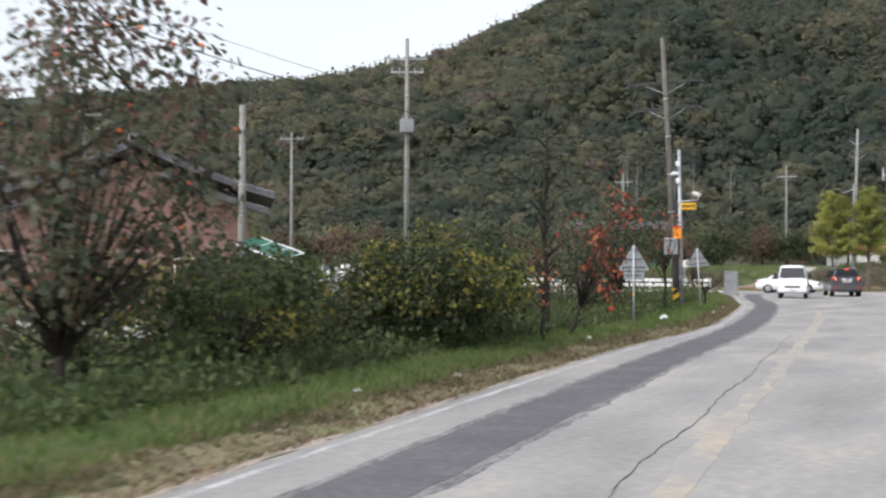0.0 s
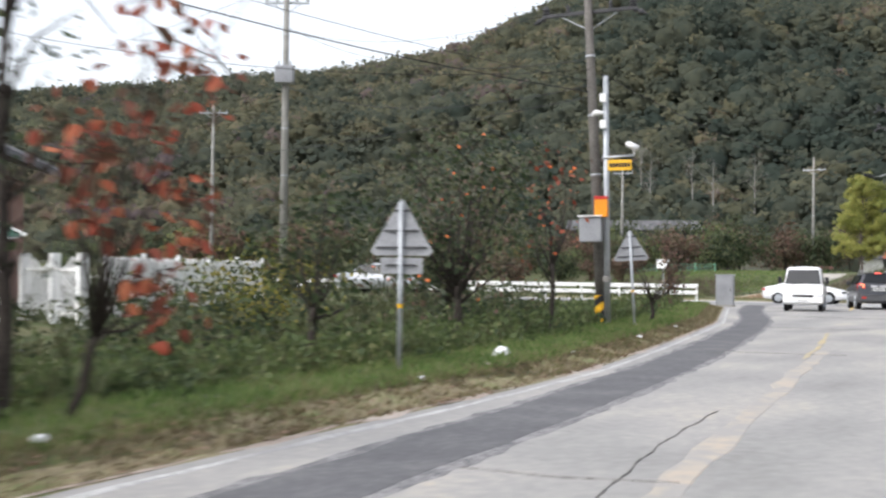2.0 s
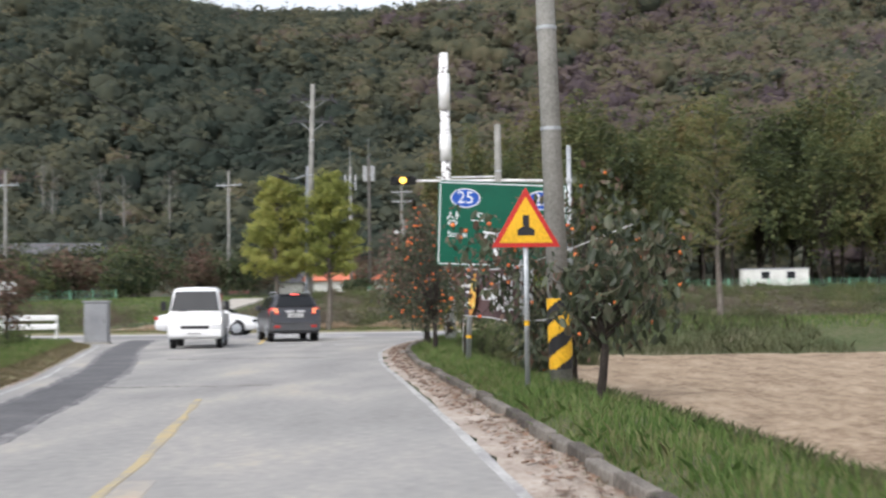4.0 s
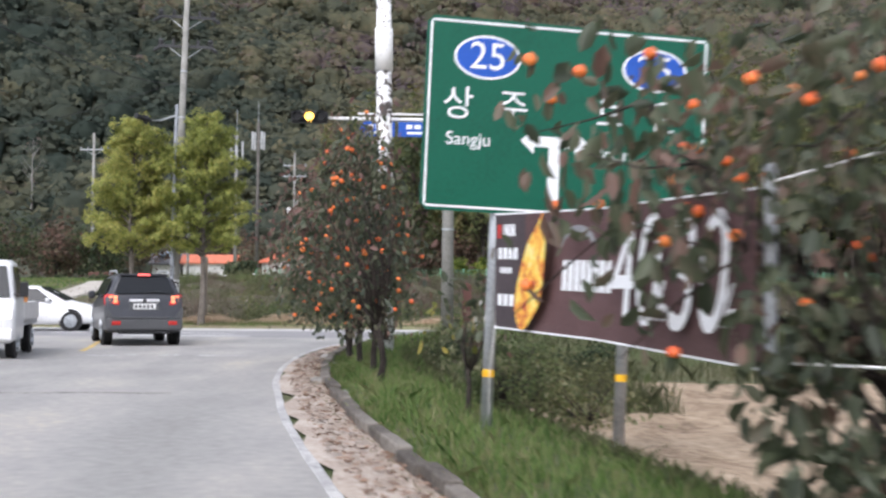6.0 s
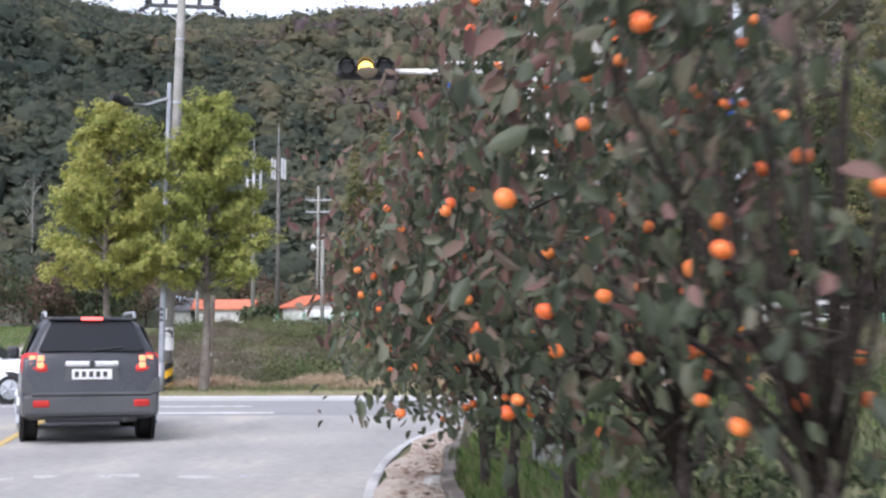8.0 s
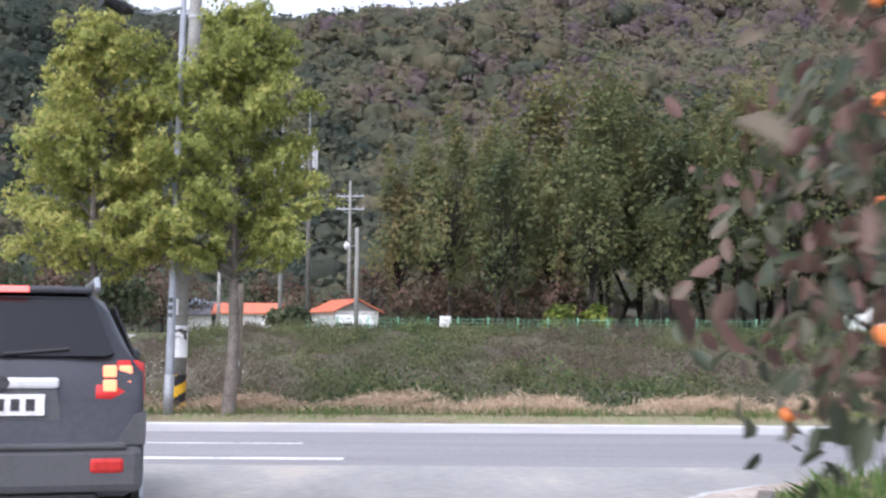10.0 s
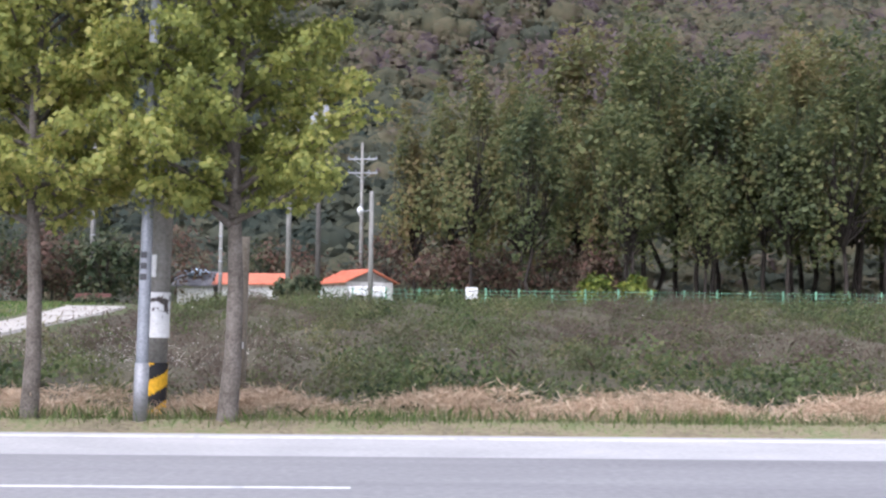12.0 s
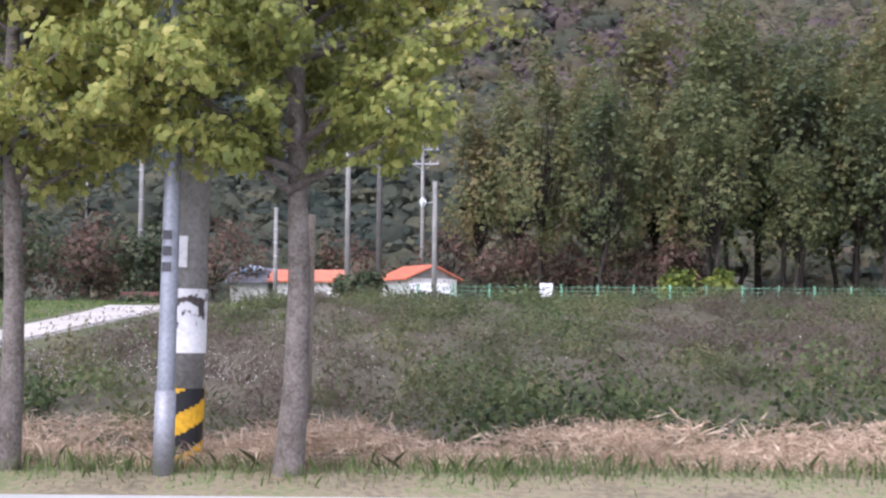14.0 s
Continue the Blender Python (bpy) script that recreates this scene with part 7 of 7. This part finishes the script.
# ---- fences, houses, small things ----
def mesh_fence(x0, x1, y, ztop, step):
    ob = thing("mesh_fence", pose(0, 0, 0), "green wire mesh fence on slim posts along the bank", "fence")
    n = int((x1 - x0) / step)
    for k in range(n + 1):
        x = x0 + k * step
        part("post", tube(bmesh.new(), [(x, y, ztop - 1.7), (x, y, ztop + 0.04)], 0.045, 6), M_GREEN_METAL, ob)
    bm = bmesh.new()
    for z in np.arange(ztop - 1.3, ztop + 0.01, 0.2):
        box(bm, (x0, y - 0.008, z - 0.008), (x0 + n * step, y + 0.008, z + 0.008))
    for k in range(int(n * step / 0.3)):
        x = x0 + k * 0.3
        box(bm, (x - 0.005, y - 0.012, ztop - 1.3), (x + 0.005, y - 0.002, ztop))
    part("wire_mesh", bm, M_GREEN_METAL, ob, "fine green wire mesh")
    return ob


mesh_fence(-6.5, 60.0, 156.7, 3.12, 1.76)
mesh_fence(-36.0, -23.6, 146.5, 2.75, 1.9)
board = thing("notice_board", pose(3.3, 156.6, 0), "white notice board fixed to a green fence", "sign")
part("board", box(bmesh.new(), (-0.32, -0.06, 2.55), (0.32, -0.03, 3.2), 0.01), M_WHITE, board)
part("writing_bar", box(bmesh.new(), (-0.2, -0.066, 2.95), (0.2, -0.061, 3.0)), M_STEEL_DARK, board)


def gable_house(m, w, d, h, rise, wall, roof, label, over=0.35, canopy=False):
    """A small house with its gable on the front; w across, d deep."""
    ob = thing("house", m, label, "house", "houses")
    part("wall", box(bmesh.new(), (-w / 2, 0, -0.6), (w / 2, d, h)), wall, ob)
    part("gable", prism(bmesh.new(), [(-w / 2, h), (w / 2, h), (0, h + rise)], 0, d), M_CONCRETE if canopy else wall, ob)
    for s in (-1, 1):
        e = (w / 2 + over)
        z0 = h - rise * over / (w / 2)
        bm = bmesh.new()
        prism(bm, [(0, h + rise + 0.03), (s * e, z0 + 0.03), (s * e, z0 + 0.13), (0, h + rise + 0.13)], -over, d + over)
        r = part("roof", bm, roof, ob)
        for k in range(int((d + 2 * over) / 0.4)):
            y = -over + 0.2 + k * 0.4
            part("roof_rib", tube(bmesh.new(), [(0, y, h + rise + 0.14), (s * e, y, z0 + 0.14)], 0.025, 4), roof, r)
    for x in (-w * 0.22, w * 0.25):
        win = part("window", box(bmesh.new(), (x - 0.4, -0.03, h * 0.42), (x + 0.4, 0.02, h * 0.8), 0.01), M_WHITE, ob)
        part("pane", box(bmesh.new(), (x - 0.34, -0.036, h * 0.46), (x + 0.34, -0.031, h * 0.76)), M_GLASS, win)
    for y in (d * 0.25, d * 0.65):
        win = part("window", box(bmesh.new(), (w / 2 - 0.02, y - 0.4, h * 0.42), (w / 2 + 0.03, y + 0.4, h * 0.8), 0.01), M_WHITE, ob)
        part("pane", box(bmesh.new(), (w / 2 + 0.031, y - 0.34, h * 0.46), (w / 2 + 0.036, y + 0.34, h * 0.76)), M_GLASS, win)
    if canopy:
        part("canopy", panel(bmesh.new(), [(-w / 2, -0.9, h * 0.55), (w * 0.3, -0.9, h * 0.5), (w * 0.3, -0.05, h * 0.85), (-w / 2, -0.05, h * 0.85)], 0.03), M_PLASTIC, ob, "pale plastic canopy")
    return ob


gable_house(pose(-3.0, 184.0, 2.0, 0, 0, 28), 3.8, 4.6, 2.2, 0.85, M_PLASTER, M_ROOF_ORANGE, "small pale house with an orange sheet roof", canopy=True)
gable_house(pose(-9.2, 184.5, 1.75, 0, 0, 90), 4.0, 4.7, 2.2, 0.7, M_PLASTER, M_ROOF_ORANGE, "small white house with an orange sheet roof")
gable_house(pose(-14.3, 185.0, 1.75, 0, 0, 90), 4.0, 2.6, 2.1, 0.9, M_PLASTER, M_ROOF_GREY, "small white house with a dark grey roof")
tarp = thing("tarpaulin", pose(-15.7, 184.2, 4.75), "crumpled blue and white tarpaulin on a house roof", "tarpaulin")
tb = bmesh.new()
bmesh.ops.create_icosphere(tb, subdivisions=2, radius=1.0)
for v in tb.verts:
    v.co = Vector((v.co.x * 1.0, v.co.y * 0.7, v.co.z * 0.34 + 0.12 * math.sin(v.co.x * 7) * math.cos(v.co.y * 5)))
part("sheet", tb, M_TARP, tarp)
tank = thing("water_tank", pose(-6.9, 181.0, 2.9), "small white water tank between the houses", "tank")
part("body", tube(bmesh.new(), [(0, 0, -1.0), (0, 0, 0.35), (0, 0, 0.5)], [0.35, 0.35, 0.2], 12), M_WHITE, tank, smooth=True)
cabin = thing("prefab_cabin", pose(32.2, 162.0, gz(32.2, 162.0), 0, 0, -4), "white prefabricated cabin with two windows", "cabin")
part("body", box(bmesh.new(), (-3.0, 0, -0.1), (3.0, 2.4, 2.0), 0.03), M_PLASTER, cabin)
part("roof_edge", box(bmesh.new(), (-3.06, -0.06, 2.0), (3.06, 2.46, 2.1), 0.02), M_SIGN_BACK, cabin)
for x in (-0.9, 1.4):
    w_ = part("window", box(bmesh.new(), (x - 0.4, -0.03, 1.1), (x + 0.4, 0.0, 1.8), 0.01), M_SIGN_BACK, cabin)
    part("pane", box(bmesh.new(), (x - 0.34, -0.036, 1.16), (x + 0.34, -0.031, 1.74)), M_GLASS, w_)
shed = thing("long_shed", pose(-45.0, 184.0, gz(-45, 184), 0, 0, 12), "long low building with a grey roof below the hill", "building")
sz = 7.6 - gz(-45, 184)
part("wall", box(bmesh.new(), (-8, 0, -3), (8, 7, sz)), M_STEEL_DARK, shed)
part("roof", prism(bmesh.new(), [(-8.5, sz - 0.3), (8.5, sz - 0.3), (8.1, sz + 0.9), (-8.1, sz + 0.9)], -0.6, 7.6), M_ROOF_GREY, shed)
# pale track up the bank
track_pts = [(-15, 108.5), (-13.5, 112), (-12.9, 117), (-12.7, 122), (-12.7, 128), (-12.6, 133), (-12.7, 138), (-13.2, 143)]
sheet("track", [[(x + s * (0.32 + 0.03 * i), y, gz(x + s * 0.8, y) + (0.08 if abs(s) < 1 else -0.06)) for s in (-1, -0.9, 0.0, 0.9, 1)] for i, (x, y) in enumerate(zip(np.interp(np.linspace(0, 7, 36), range(8), [p[0] for p in track_pts]), np.interp(np.linspace(0, 7, 36), range(8), [p[1] for p in track_pts])))], M_TRACK, label="pale concrete track climbing the bank")
for x in (-16.0, -15.05):
    bn = thing("picnic_bench", pose(x, 152.0, gz(x, 152.0)), "red-brown timber bench at the top of the bank", "bench", "benches")
    part("seat", box(bmesh.new(), (-0.4, -0.2, 0.24), (0.4, 0.2, 0.3), 0.01), M_BENCH, bn)
    part("backrest", box(bmesh.new(), (-0.4, 0.15, 0.3), (0.4, 0.2, 0.52), 0.01), M_BENCH, bn)
    for sx in (-0.33, 0.33):
        part("leg", box(bmesh.new(), (sx - 0.04, -0.18, 0), (sx + 0.04, 0.18, 0.24)), M_BENCH, bn)

# junction corner: stone pillar, millstone, rusty box
mon = thing("stone_pillar", pose(10.5, 93.0, gz(10.5, 93.0), 0, 0, 15), "pale granite boundary pillar with a rounded top", "stone pillar")
pb = bmesh.new()
box(pb, (-0.14, -0.13, -0.1), (0.14, 0.13, 1.62), 0.03)
part("shaft", pb, M_STONE, mon)
part("cap", tube(bmesh.new(), [(0, 0, 1.6), (0, 0, 1.68), (0, 0, 1.77), (0, 0, 1.81)], [0.12, 0.155, 0.13, 0.05], 12), M_STONE, mon, smooth=True)
mill = thing("millstone", pose(7.25, 89.0, gz(7.25, 89.0), 0, 0, 60), "upright stone wheel on a granite base block", "stone ornament")
part("base", box(bmesh.new(), (-0.3, -0.35, -0.1), (0.3, 0.35, 0.3), 0.03), M_STONE, mill)
ring = bmesh.new()
bmesh.ops.create_circle(ring, segments=20, radius=0.3)
ring.clear()
tube(ring, [(0.0, 0.27 * math.cos(a), 0.6 + 0.27 * math.sin(a)) for a in np.linspace(0, math.tau, 22)], 0.07, 7, caps=False)
part("wheel", ring, M_STONE, mill, smooth=True)
tube_b = tube(bmesh.new(), [(0, -0.25, 0.6), (0, 0.25, 0.6)], 0.05, 6)
part("spoke", tube_b, M_STONE, mill)
rb = thing("rusty_box", pose(6.7, 90.3, gz(6.7, 90.3)), "narrow rusty steel box standing in the grass", "box")
part("body", box(bmesh.new(), (-0.12, -0.12, -0.1), (0.12, 0.12, 1.25), 0.02), M_BENCH, rb)
part("lid", prism(bmesh.new(), [(-0.16, 1.25), (0.16, 1.25), (0, 1.36)], -0.16, 0.16), M_BENCH, rb)

# brick house and gate behind the left verge
def brick_house(m, depth):
    bh = thing("brick_house", m, "red brick house with a curved grey tiled roof", "house", "brick houses")
    part("wall", box(bmesh.new(), (-5.0, 0.6, -0.5), (5.0, depth, 4.9)), M_BRICK, bh)
    part("gable", prism(bmesh.new(), [(-5.0, 4.9), (5.0, 4.9), (0, 7.1)], 0.6, depth), M_BRICK, bh)
    curve = lambda x: 7.5 - 0.5 * x + 0.02 * x * x  # noqa: E731
    for s in (-1, 1):
        prof = [(s * x, curve(x)) for x in np.linspace(0, 6.2, 9)]
        rf = part("roof", prism(bmesh.new(), prof + [(x, z + 0.2) for x, z in prof[::-1]], -0.4, depth + 0.8), M_ROOF_GREY, bh, "grey curved tile roof")
        for k in range(int((depth + 1) / 0.45)):
            y = -0.35 + k * 0.45
            part("tile_ridge", tube(bmesh.new(), [(x, y, z + 0.23) for x, z in prof], 0.085, 6), M_ROOF_GREY, rf)
        prof2 = [(s * x, curve(x) - 0.8) for x in np.linspace(1.2, 6.0, 8)]
        part("lower_roof", prism(bmesh.new(), prof2 + [(x, z + 0.18) for x, z in prof2[::-1]], -1.0, 0.6), M_ROOF_GREY, bh)
        for k in range(26):
            x = 1.3 + 4.7 * k / 26
            part("eave_tile", tube(bmesh.new(), [(s * x, -1.08, curve(x) - 0.62), (s * x, -0.6, curve(x) - 0.56)], 0.075, 6), M_ROOF_GREY, bh)
            part("eave_tile", tube(bmesh.new(), [(s * x, -0.48, curve(x) + 0.22), (s * x, -0.1, curve(x) + 0.26)], 0.075, 6), M_ROOF_GREY, bh)
    part("ridge", box(bmesh.new(), (-0.25, -0.6, 7.5), (0.25, depth + 1, 8.0), 0.08), M_ROOF_GREY, bh)
    for x in (-2.4, 2.4):
        wn_ = part("window", box(bmesh.new(), (x - 0.7, 0.54, 1.2), (x + 0.7, 0.62, 2.5), 0.02), M_WHITE, bh)
        part("pane", box(bmesh.new(), (x - 0.62, 0.53, 1.28), (x + 0.62, 0.539, 2.42)), M_GLASS, wn_)
    return bh


brick_house(pose(-26.8, 48.4, gz(-26.8, 48.4) - 0.1, 0, 0, 33), 9.0)
brick_house(pose(-41.5, 53.0, gz(-37.5, 50.0) + 0.3, 0, 0, 38), 9.0)
can = thing("awning", pose(-20.6, 49.6, gz(-20.6, 49.6), 0, 0, -20), "green sheet awning in a white frame", "awning")
part("sheet", panel(bmesh.new(), [(-1.6, -0.6, 2.95), (1.6, -0.6, 2.2), (1.6, 0.7, 2.5), (-1.6, 0.7, 3.3)], 0.02), M_AWNING, can, "green corrugated sheet")
for y, dz in ((-0.6, 0), (0.7, 0.32)):
    part("rim", tube(bmesh.new(), [(-1.6, y, 2.97 + dz), (1.6, y, 2.22 + dz)], 0.04, 6), M_WHITE, can)
for x, z in ((-1.6, 2.95), (-0.5, 2.7), (0.6, 2.43), (1.6, 2.2)):
    part("rib", tube(bmesh.new(), [(x, -0.6, z), (x, 0.7, z + 0.33)], 0.03, 6), M_WHITE, can)
for x, z in ((-1.55, 3.0), (1.55, 2.25)):
    part("leg", tube(bmesh.new(), [(x, 0.0, -0.2), (x, 0.0, z)], 0.05, 8), M_WHITE, can)
gate = thing("metal_gate", pose(-18.6, 50.6, gz(-18.6, 50.6), 0, 0, -25), "white metal gate with tall square posts", "gate")
for x in (-2.2, 0.0, 1.9):
    part("post", box(bmesh.new(), (x - 0.14, -0.14, -0.2), (x + 0.14, 0.14, 2.0), 0.02), M_WHITE, gate)
for z in (0.3, 1.5):
    part("rail", box(bmesh.new(), (-2.1, -0.03, z), (1.8, 0.03, z + 0.07)), M_WHITE, gate)
for k in range(30):
    x = -2.0 + k * 0.127
    part("bar", box(bmesh.new(), (x, -0.015, 0.2), (x + 0.03, 0.015, 1.75 + 0.15 * math.sin(k * 0.55))), M_WHITE, gate)
FA, FB = Vector((-18.0, 52.2, 0)), Vector((-20.6, 64.2, 0))
fang = math.degrees(math.atan2(FB.y - FA.y, FB.x - FA.x))
fz = gz(-19.3, 58.0)
picket = thing("picket_fence", pose(FA.x, FA.y, fz, 0, 0, fang), "white painted picket fence behind the roadside weeds", "fence")
FL = (FB - FA).length
for z in (0.35, 1.25):
    part("rail", box(bmesh.new(), (0, 0.02, z), (FL, 0.06, z + 0.08)), M_WHITE, picket)
slat = prism(bmesh.new(), [(-0.055, -0.2), (0.055, -0.2), (0.055, 1.5), (0.0, 1.6), (-0.055, 1.5)], -0.012, 0.012)
slat_ob = mesh_ob("slat", slat, M_WHITE)
SLAT = slat_ob.data
bpy.data.objects.remove(slat_ob)
for k in range(int(FL / 0.145)):
    o = new("slat", SLAT)
    o.parent = picket
    o.matrix_basis = pose(0.07 + k * 0.145, 0, 0.02 * math.sin(k * 1.3))
for k in range(6):
    part("post", box(bmesh.new(), (k * FL / 5 - 0.06, 0.06, -0.3), (k * FL / 5 + 0.06, 0.18, 1.72), 0.01), M_WHITE, picket)
sheet("yard", [[(x, y, gz(x, y) + 0.05) for x in np.linspace(-36, -13, 12)] for y in np.linspace(33, 44, 8)], M_SHOULDER, label="pale concrete yard before the house")
wall_ = thing("low_wall", pose(-24, 33.5, gz(-24, 33.5)), "low pale concrete wall along the yard", "wall")
part("wall", box(bmesh.new(), (-11, -0.1, -0.2), (8, 0.1, 0.45), 0.02), M_PLASTER, wall_)

# litter on the verge
bag = thing("litter_bag", pose(-0.74, 41.3, gz(-0.74, 41.3) + 0.02), "crumpled white plastic bag lying on the verge", "litter")
lb = bmesh.new()
bmesh.ops.create_icosphere(lb, subdivisions=3, radius=0.14)
for v in lb.verts:
    q = noise.noise(v.co * 9) * 0.05 + noise.noise(v.co * 21) * 0.025
    v.co = Vector((v.co.x * 1.1 + q, v.co.y * 0.8 + q, max(v.co.z, -0.02) * 0.9 + q))
part("bag", lb, M_PLASTIC, bag)
for k in range(14):
    y = 12 + k * 3.4 + 1.1 * math.sin(k * 3.1)
    x = xl(y) - 0.5 - 0.5 * abs(math.sin(k * 1.7))
    sc = thing("litter_scrap", pose(x, y, gz(x, y) + 0.03, 0, 0, k * 47), "small pale scrap of litter on the verge", "litter", "litter scraps")
    s_ = bmesh.new()
    bmesh.ops.create_icosphere(s_, subdivisions=1, radius=0.035 + 0.02 * (k % 3))
    for v in s_.verts:
        v.co.z = max(v.co.z, -0.01) * 0.6 + 0.01 * math.sin(v.co.x * 90)
    part("scrap", s_, M_PLASTIC if k % 2 else M_SAND, sc)
for k in range(9):
    y = 70 + 2.4 * k
    x = xr(y) + 0.75 + 0.12 * math.sin(k * 2.2)
    st = thing("stone", pose(x, y, gz(x, y) + 0.02, 10 * math.sin(k), 0, k * 61), "rough pale stone at the gutter edge", "stone", "stones")
    s_ = bmesh.new()
    bmesh.ops.create_icosphere(s_, subdivisions=2, radius=0.09 + 0.05 * (k % 3))
    for v in s_.verts:
        v.co = v.co * (1 + 0.25 * noise.noise(v.co * 8 + Vector((k, 0, 0)))) * Vector((1.3, 1, 0.6)).length / 1.75
        v.co.z *= 0.6
    part("stone_body", s_, M_CONCRETE, st, smooth=True)

# kerb stones along the right verge, one after another
kb = tagged(new("kerb"), "row of weathered concrete kerb stones", "kerb", kind="structure")
kerb_me = mesh_ob("kerb_stone", box(bmesh.new(), (-0.07, -0.49, -0.1), (0.07, 0.49, 0.11), 0.02), M_KERB)
KERB = kerb_me.data
bpy.data.objects.remove(kerb_me)
for k in range(58):
    y = 33 + k * 1.0
    a = math.degrees(math.atan2(xr(y + 0.5) - xr(y - 0.5), 1.0))
    o = new("kerb_stone", KERB)
    o.parent = kb
    o.matrix_basis = pose(xr(y) + 0.72 + 0.02 * math.sin(k * 1.9), y, 0.0 + 0.015 * math.sin(k * 2.7), 0, 2 * math.sin(k), -a)
